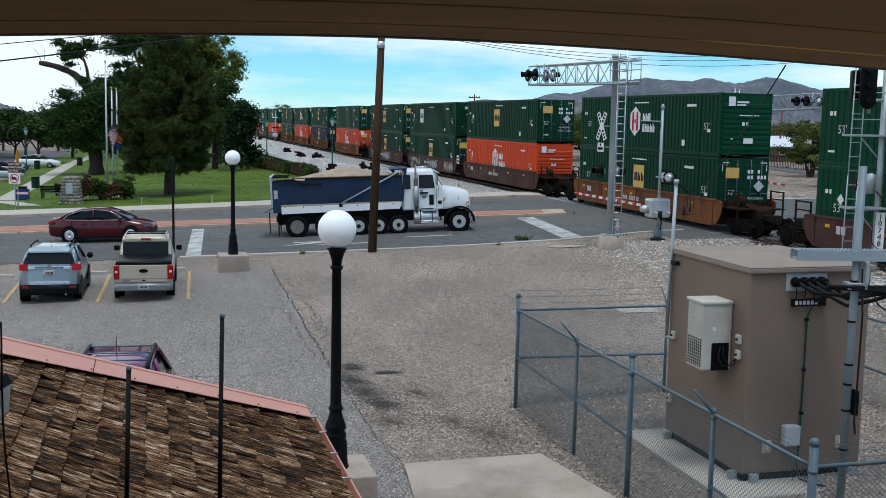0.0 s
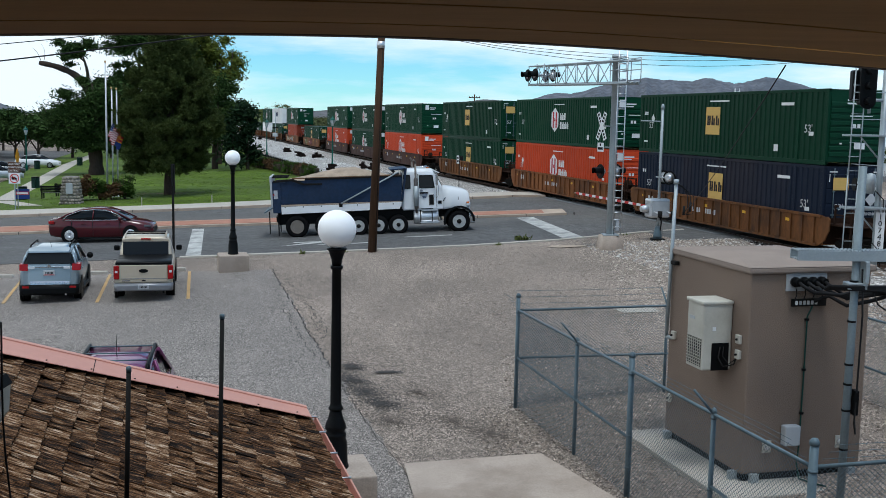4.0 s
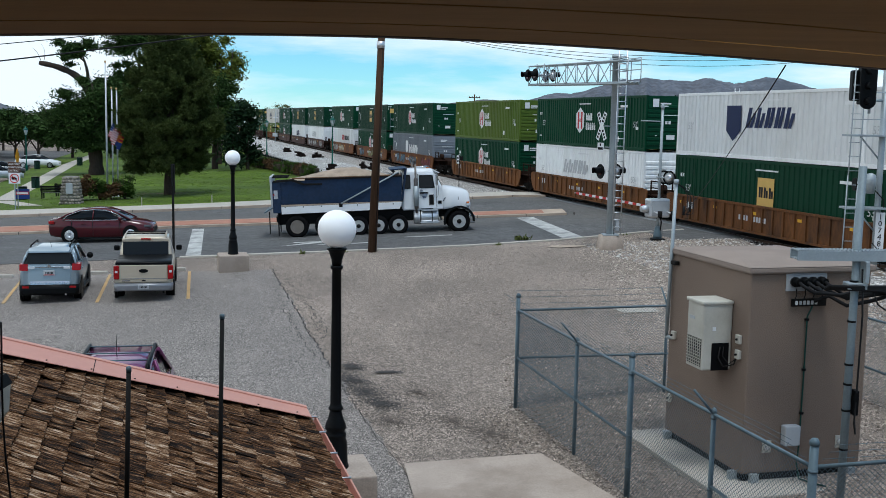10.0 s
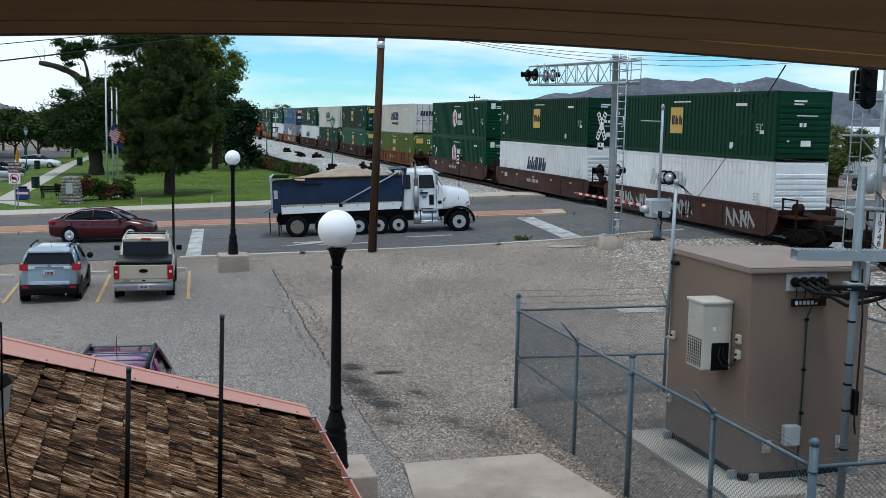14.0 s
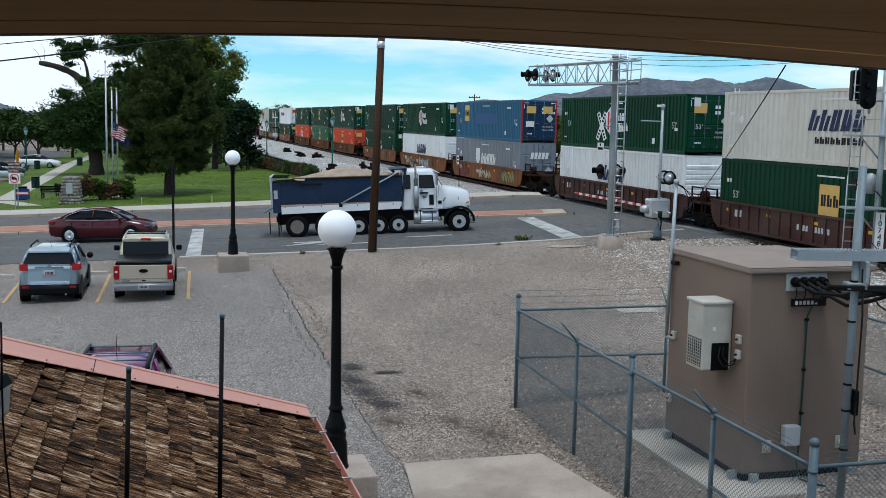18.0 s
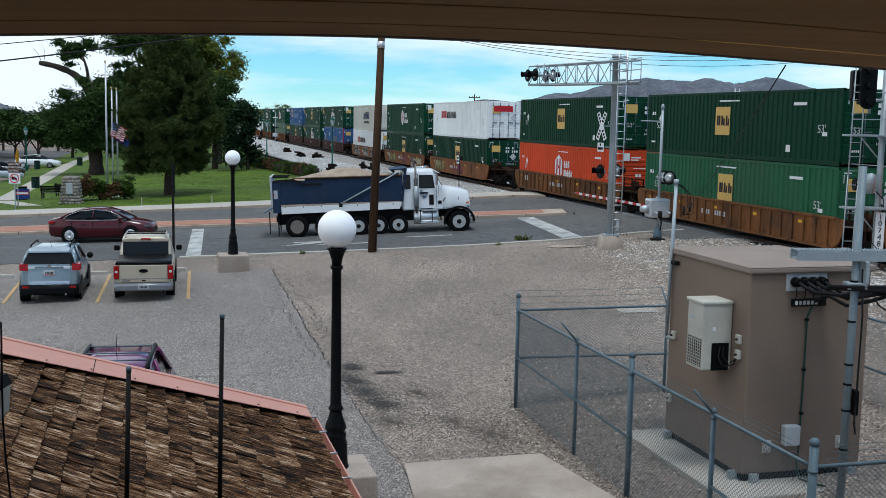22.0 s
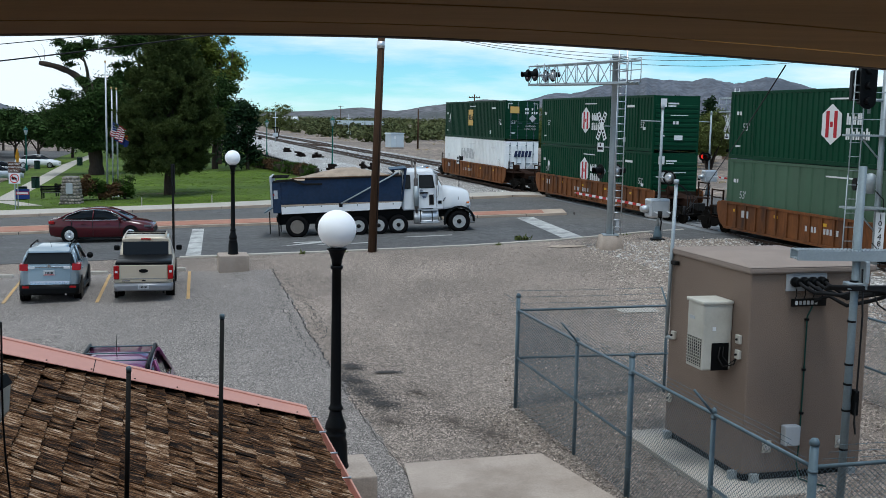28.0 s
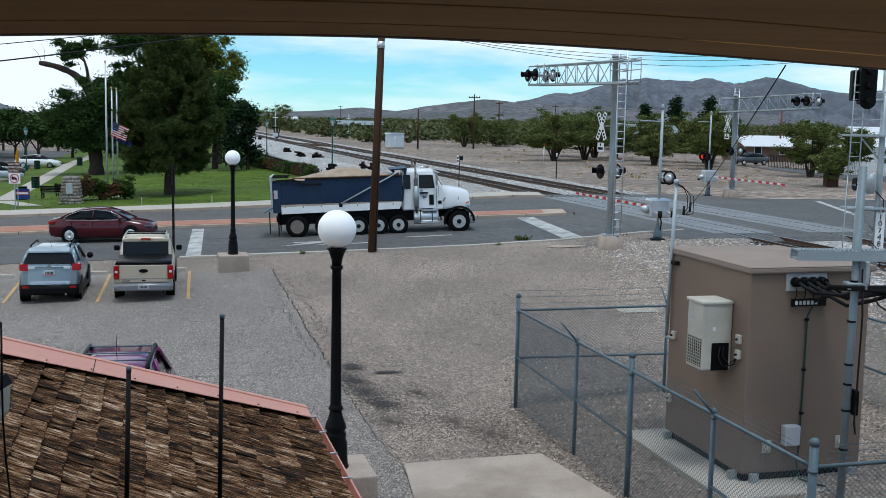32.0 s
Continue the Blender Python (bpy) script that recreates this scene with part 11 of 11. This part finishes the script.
for i in range(41):
    x, y = smooth_edge(i / 40)
    rows.append([bm.verts.new(p) for p in ((x, y - 0.085, -0.003), (x, y - 0.080, -0.006), (x, y + 0.035, -0.004), (x, y + 0.052, 0.0), (x, y + 0.052, 0.05))])
for A, B in zip(rows, rows[1:]):
    for j in range(4):
        bm.faces.new((A[j], B[j], B[j + 1], A[j + 1])).smooth = True
bmesh.ops.recalc_face_normals(bm, faces=bm.faces[:])
part("drip_edge", bm, mat("dark lip shading", (0.045, 0.026, 0.018), 0.6, var=0.2), sof, "dark strip added as shading of the eave's lip")
part("roof_cover", box(-3.4, 4.0, -3.2, 3.9, 0.12, 0.20), M_STEEL, sof)
structure("wall_building", box(-9, 9, -0.35, 0, -0.5, 6.24), M_STUCCO, "plain stucco wall of the depot behind the view", pose(0, -0.75, 0, 0, 0, -20))
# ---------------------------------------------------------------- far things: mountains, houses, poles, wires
# both base colours carry the blue-grey haze of distance
M_MTN = mat("haze-tinted mountain rock", (0.112, 0.120, 0.142), 0.95, var=0.22, scale=0.010, fine=0.06, dirt=(0.072, 0.082, 0.100), dirt_amt=1.0, speck=0.25, grit=0.045)
M_HILL = mat("haze-tinted hill scrub", (0.118, 0.116, 0.124), 0.95, var=0.28, scale=0.015, fine=0.1, dirt=(0.078, 0.084, 0.082), dirt_amt=1.0, speck=0.4, grit=0.06)


def ridge(name, crest, y0, depth, material, label, seed, rough):
    """A range rising from the plain to the crest given as (x, height)."""
    bm = bmesh.new()
    x0, x1 = crest[0][0], crest[-1][0]
    nx, ny = 420, 34
    rows = []
    for i in range(nx + 1):
        x = lerp(x0, x1, i / nx)
        h = line_at(crest, x)
        row = []
        for j in range(ny + 1):
            f = j / ny
            base = h * (f ** 1.35)
            nz = noise.fractal(Vector((x * 0.006 + seed, f * 2.2, seed)), 1.0, 2.1, 5)
            fold = abs(noise.noise(Vector((x * 0.012 + seed * 3, f * 1.2, 5.0)))) + 0.35 * abs(noise.noise(Vector((x * 0.08 + seed, f * 6.0, 8.0)))) + 0.5 * abs(noise.noise(Vector((x * 0.035 + seed, f * 3.0, 2.0))))
            zz = base + (nz * 0.24 - fold * 0.32) * h * rough * math.sin(math.pi * min(1, f * 0.94)) + (nz * rough * 5.0 if j == ny else 0)
            yy = y0 + depth * f + 60 * fold * (1 - f)
            row.append(bm.verts.new((x * yy / (y0 + depth), yy, max(zz, -3) * (yy / (y0 + depth)) + 0.9)))
        rows.append(row)
    for A, B in zip(rows, rows[1:]):
        for j in range(ny):
            bm.faces.new((A[j], B[j], B[j + 1], A[j + 1])).smooth = True
    return structure(name, bm, material, label)


ridge("backdrop_mountain", [(60, 20), (265, 75), (368, 97), (415, 93), (508, 124), (582, 144), (657, 156), (732, 150), (817, 145), (863, 153), (958, 144), (1060, 166), (1145, 149), (1240, 127), (1335, 114), (1462, 128), (1708, 151), (2300, 120)], 2700, 900, M_MTN, "desert mountain range with blue-grey haze in its colour", 3.0, 0.9)
ridge("backdrop_hills", [(-700, 5), (-556, 9), (-393, 17), (-311, 19), (-202, 27), (-120, 23), (-39, 36), (15, 44), (96, 52), (151, 50), (233, 46), (423, 40), (800, 30)], 2000, 600, M_HILL, "low rocky hills beyond the scrub, haze in their colour", 7.0, 0.5)
ridge("backdrop_mountain", [(-2300, 20), (-1600, 8), (-1486, 30), (-1445, 14), (-1400, 2), (-1100, 0)], 2900, 700, M_MTN, "distant mountain with bluish haze in its colour", 9.0, 0.4)


def utility(x, y, h, arm, turn, label="dark timber pole across the tracks", m_=None):
    z = ground_z(x, y)
    p = thing("utility_pole", pose(x, y, z, 0, 0, turn), label, "utility pole", "far utility poles")
    part("shaft", tube((0, 0, -0.3), (0, 0, h), 0.16, 0.11, 10), m_ or M_WOODPOLE, p)
    if arm:
        part("crossarm", box(-arm, arm, -0.06, 0.06, h - 0.6, h - 0.45), M_WOODPOLE, p)
        for t in (-0.9, -0.35, 0.35, 0.9):
            part("insulator", lathe([(0.03, 0), (0.06, 0.06), (0.03, 0.16)], 8, pose(arm * t, 0, h - 0.45)), M_STEEL, p)


utility(4.86, 183.5, 9.2, 1.0, 20)
utility(-4.6, 182, 6.6, 0, 0)
utility(11.5, 232, 9.0, 0.8, 20)
utility(47.0, 151, 7.4, 0, 0, "reddish brown pole beside the houses", mat("reddish pole", (0.16, 0.05, 0.035), 0.8, var=0.2))
utility(-48.6, 500, 10.2, 1.2, 0)
utility(30.5, 300, 9.5, 1.0, 10)
utility(70.0, 420, 10.5, 1.2, 10)
utility(-62, 128, 8.5, 0, 0, "dark pole above the side street")

hut = thing("equipment_cabinet", pose(-8.4, 179.0, 1.0, 0, 0, ROT + 20), "pale blue-white railway equipment cabinet", "cabinet")
M_CABINET = mat("pale cabinet paint", (0.52, 0.58, 0.62), 0.5, var=0.06, scale=1)
part("body", box(-1.25, 1.25, -0.9, 0.9, 0.1, 2.35, 0.04), M_CABINET, hut)
part("roof", prism([(-1.4, 2.33), (1.4, 2.33), (1.3, 2.5), (-1.3, 2.5)], -1.0, 1.0), M_CABINET, hut)
part("door", box(-0.2, 0.75, -0.93, -0.90, 0.2, 2.15, 0.01), M_CABINET, hut)
part("notice", box(-0.7, -0.3, -0.925, -0.90, 1.5, 2.0), M_WHITER, hut)
part("base", box(-1.3, 1.3, -0.95, 0.95, -0.1, 0.1), M_CONC, hut)
for x, y, h in ((-22.7, 253, 5.6), (-33.2, 210.5, 5.6)):
    t = thing("crossing_gate", pose(x, y, 1.0), "distant crossing gate mast", "crossing gate", "distant crossing")
    part("mast", tube((0, 0, -0.2), (0, 0, h), 0.09, 0.08, 8), M_GALV, t)
    part("gate_machine", box(-0.5, 0.5, -0.4, 0.4, 0.9, 1.6, 0.05), M_ALU, t)
    part("light_bar", box(-0.6, 0.6, -0.1, 0.1, 2.5, 2.75), M_BLACK, t)
    part("crossbuck", box(-0.5, 0.5, -0.03, 0.0, 4.5, 4.7), M_WHITER, t)
# dark tie piles on the ballast
M_OLDTIE = mat("creosoted old timber", (0.016, 0.012, 0.010), 0.9, var=0.3, scale=4, spec=0.05)
rr = random.Random(150)
for x, y in ((-18.27, 136.6), (-22.28, 152.2), (-15.66, 132.3), (-11.0, 104.5), (-8.15, 106.5), (-6.9, 104.0), (-38.2, 222)):
    t = thing("sleeper_pile", pose(x, y, ground_z(x, y) + 0.05, 0, 0, rr.uniform(0, 180)), "heap of old dark sleepers on the ballast", "sleeper pile", "sleeper heaps")
    for k in range(7):
        part("old_sleeper", box(-rr.uniform(0.3, 0.55), rr.uniform(0.3, 0.55), -0.14, 0.14, 0, 0.22), M_OLDTIE, t, "", pose(rr.uniform(-0.35, 0.35), rr.uniform(-0.25, 0.25), 0.2 * (k // 3), rr.uniform(-8, 8), rr.uniform(-8, 8), rr.uniform(-30, 30)))


# houses on the far side
def house(x, y, turn, w, d, h, rise, wall_m, roof_m, label, windows=2):
    b = thing("house", pose(x, y, ground_z(x, y), 0, 0, turn), label, "house", "houses across the tracks")
    part("wall", box(-w / 2, w / 2, -d / 2, d / 2, -0.2, h), wall_m, b)
    part("gable", prism([(-d / 2, h), (d / 2, h), (0, h + rise)], -w / 2, w / 2), wall_m, b, "", pose(0, 0, 0, 0, 0, 90))
    for sgn in (-1, 1):
        L = math.hypot(d / 2 + 0.5, rise)
        part("roof", box(-w / 2 - 0.4, w / 2 + 0.4, 0, L + 0.25, 0, 0.10), roof_m, b, "", Matrix.Translation((0, 0, h + rise + 0.02)) @ pose(0, 0, 0, 0, 0, 0 if sgn > 0 else 180) @ pose(0, 0, 0, -math.degrees(math.atan2(rise, d / 2)), 0, 0))
    for k in range(windows):
        xx = -w / 2 + w * (k + 0.5) / windows
        f = part("window", box(xx - 0.55, xx + 0.55, -d / 2 - 0.05, -d / 2 + 0.02, 1.0, 2.1), M_WHITE, b)
        part("pane", box(xx - 0.47, xx + 0.47, -d / 2 - 0.07, -d / 2 - 0.04, 1.08, 2.02), M_GLASS, f)


M_ROOFW = mat("white metal roof", (0.68, 0.69, 0.70), 0.45, 0.1, var=0.06, scale=0.8)
M_ROOFG = mat("grey green metal roof", (0.23, 0.27, 0.28), 0.5, 0.1, var=0.08)
M_BRICKW = mat("brown brick wall", (0.17, 0.115, 0.085), 0.9, var=0.15, scale=1)
house(56, 131, 12, 15, 10, 2.9, 2.0, M_WHITE, M_ROOFW, "white house with a bright metal gable roof", 3)
house(46, 152, 8, 11, 8, 2.2, 1.2, M_BRICKW, M_ROOFW, "low brown house with a white metal roof", 3)
house(35, 192, 5, 11, 8, 3.2, 1.4, M_BRICKW, M_ROOFG, "low house with a grey-green metal roof", 3)
house(-84, 560, 0, 14, 9, 3, 1.6, M_WHITE, M_ROOFW, "small white house far along the line", 3)
house(-30, 380, 0, 16, 9, 2.5, 1.2, M_BRICKW, M_ROOFG, "low far house among the scrub", 3)
house(-92, 172, 60, 18, 12, 4, 1.5, M_BRICKW, M_ROOFG, "low building beyond the side street", 3)
# fences in front of the houses
df = thing("iron_fence", pose(0, 0, 0), "dark iron fence before the houses", "fence")
for i in range(34):
    p = Vector((38.6, 128, 0.95)).lerp(Vector((41.2, 117, 0.95)), i / 33)
    part("bar", tube((p.x, p.y, 0.95), (p.x, p.y, 2.5), 0.03, 0.03, 5), M_BLACK, df)
for z in (1.1, 2.35):
    part("rail", tube((38.6, 128, z), (41.2, 117, z), 0.03, 0.03, 5), M_BLACK, df)
wf = thing("white_fence", pose(0, 0, 0), "white picket fence across the road", "fence")
wp = setmat(mesh_from("board", box(-0.06, 0.06, -0.02, 0.02, 0, 1.45)), M_WHITE)
for i in range(60):
    p = Vector((38.9, 113.5, 0)).lerp(Vector((47.0, 108.0, 0)), i / 59)
    part("board", wp, None, wf, "", pose(p.x, p.y, 0.95, 0, 0, -34))
for z in (1.2, 2.1):
    part("rail", tube((38.9, 113.5, z), (47.0, 108.0, z), 0.04, 0.04, 5), M_WHITE, wf)
# slim posts on the far side
for x, y, h, m_, lab in ((11.83, 128.4, 1.9, M_WHITER, "white pipeline marker post with an orange top"), (9.9, 66.9 + 28, 1.8, M_STEEL, "small dark marker post with a plate")):
    t = thing("marker_post", pose(x, y, ground_z(x, y)), lab, "marker post")
    part("post", tube((0, 0, -0.1), (0, 0, h), 0.05, 0.05, 8), m_, t)
    part("cap", tube((0, 0, h), (0, 0, h + 0.35), 0.055, 0.055, 8), P_ORANGE if m_ is M_WHITER else M_WHITER, t)
# far pavement line and driveway across the tracks
quad_patch("road_far_street", [(38.2, 99), (60, 88), (62, 94), (36.0, 131)], M_ROAD, "pale asphalt street before the houses", 0.03)
quad_patch("pavement_far_edge", [(22.0, 72.4), (22.0, 72.0), (60, 77.2), (60, 77.7)], M_WALK, "pale concrete edge of the road", 0.05)

# overhead wires
def wire(name, pts, r, label, n=16, sag=0.0):
    bm = bmesh.new()
    full = []
    for a, b in zip(pts, pts[1:]):
        a, b = Vector(a), Vector(b)
        for i in range(n):
            t = i / n
            p = a.lerp(b, t)
            p.z -= sag * 4 * t * (1 - t)
            full.append(p)
    full.append(Vector(pts[-1]))
    bm_path(bm, full, r, 5)
    return tagged(part(name, bm, M_WIRE, None, label), category="cable")


wire("overhead_wire", [(-2.75, 44.7, 10.3), (-30, 41.4, 6.35)], 0.030, "thick black overhead cable over the road", sag=0.25)
wire("overhead_wire", [(-2.75, 44.7, 10.6), (-30, 41.4, 7.2)], 0.018, "thin black overhead wire over the road", sag=0.2)
for z_pole, y_far, z_far, dip in ((9.8, 49.0, 14.01, 2.74), (9.78, 49.5, 13.91, 2.88), (9.8, 50.0, 13.83, 3.1)):
    wire("overhead_wire", [(-2.65, 44.7, z_pole), (34, y_far, z_far)], 0.011, "thin overhead wire crossing the railway", 24, dip)
hp = pose(4.73, 16.23, 0.40, 0, 0, ROT)
top = hp @ Vector((0.17, 2.48, 4.05))
wire("service_drop", [(1.655, 5.30, 6.24), tuple(top)], 0.0038, "black service cable from the eave to the signal house", 14, 0.06)
# ---------------------------------------------------------------- what moves
# how far each flag stands out from its pole: seconds, fly (0 hangs, 1 streams)
FLY = [(0, 0.05), (1.5, 0.02), (3, 0.10), (4.5, 0.03), (6, 0.06), (7.5, 0.04), (9, 0.12), (11, 0.10), (13, 0.10), (15, 0.35), (16, 0.62), (17, 0.48), (18, 0.70),
       (19, 0.62), (20, 0.55), (21, 0.45), (22, 0.66), (23, 0.72), (24, 0.58), (25, 0.50), (26, 0.62), (27, 0.70), (28, 0.60), (29, 0.72), (30, 0.80), (31, 0.70), (32, 0.82)]


def fly_at(t):
    return line_at(FLY, t)


def flag_rows(i, phase):
    """Poses of strip i: strips hang from one another, lower the less wind there is."""
    rows = []
    w = FW / FN
    for k in range(65):
        t = k * 0.5
        f = fly_at(t)
        x = y = z = 0.0
        for j in range(i + 1):
            yaw = (1 - f) * 62 * (1 if j % 2 else -1) + 16 * f * math.sin(2.3 * t + j * 1.1 + phase) - 14
            if j == i:
                break
            drop = lerp(0.90, 0.40, f) * w
            x += w * math.cos(radians(yaw)) * lerp(0.35, 0.92, f)
            y += w * math.sin(radians(yaw)) * lerp(0.35, 0.92, f)
            z -= drop * (0.55 + 0.1 * math.sin(3.1 * t + j))
        rows.append((t, pose(x, y, z, 0, lerp(24, 14, f), yaw)))
    return rows


def motions():
    """The train runs along the railway at one speed; the flags flutter."""
    for ob, s, z in TRAIN:
        walk(ob, [(0, train_pose(s, z)), (32, train_pose(s + SPEED * 32, z))])
    for flag, strips, phase in FLAGS:
        for i, ob in enumerate(strips):
            walk(ob, flag_rows(i, phase))


motions()
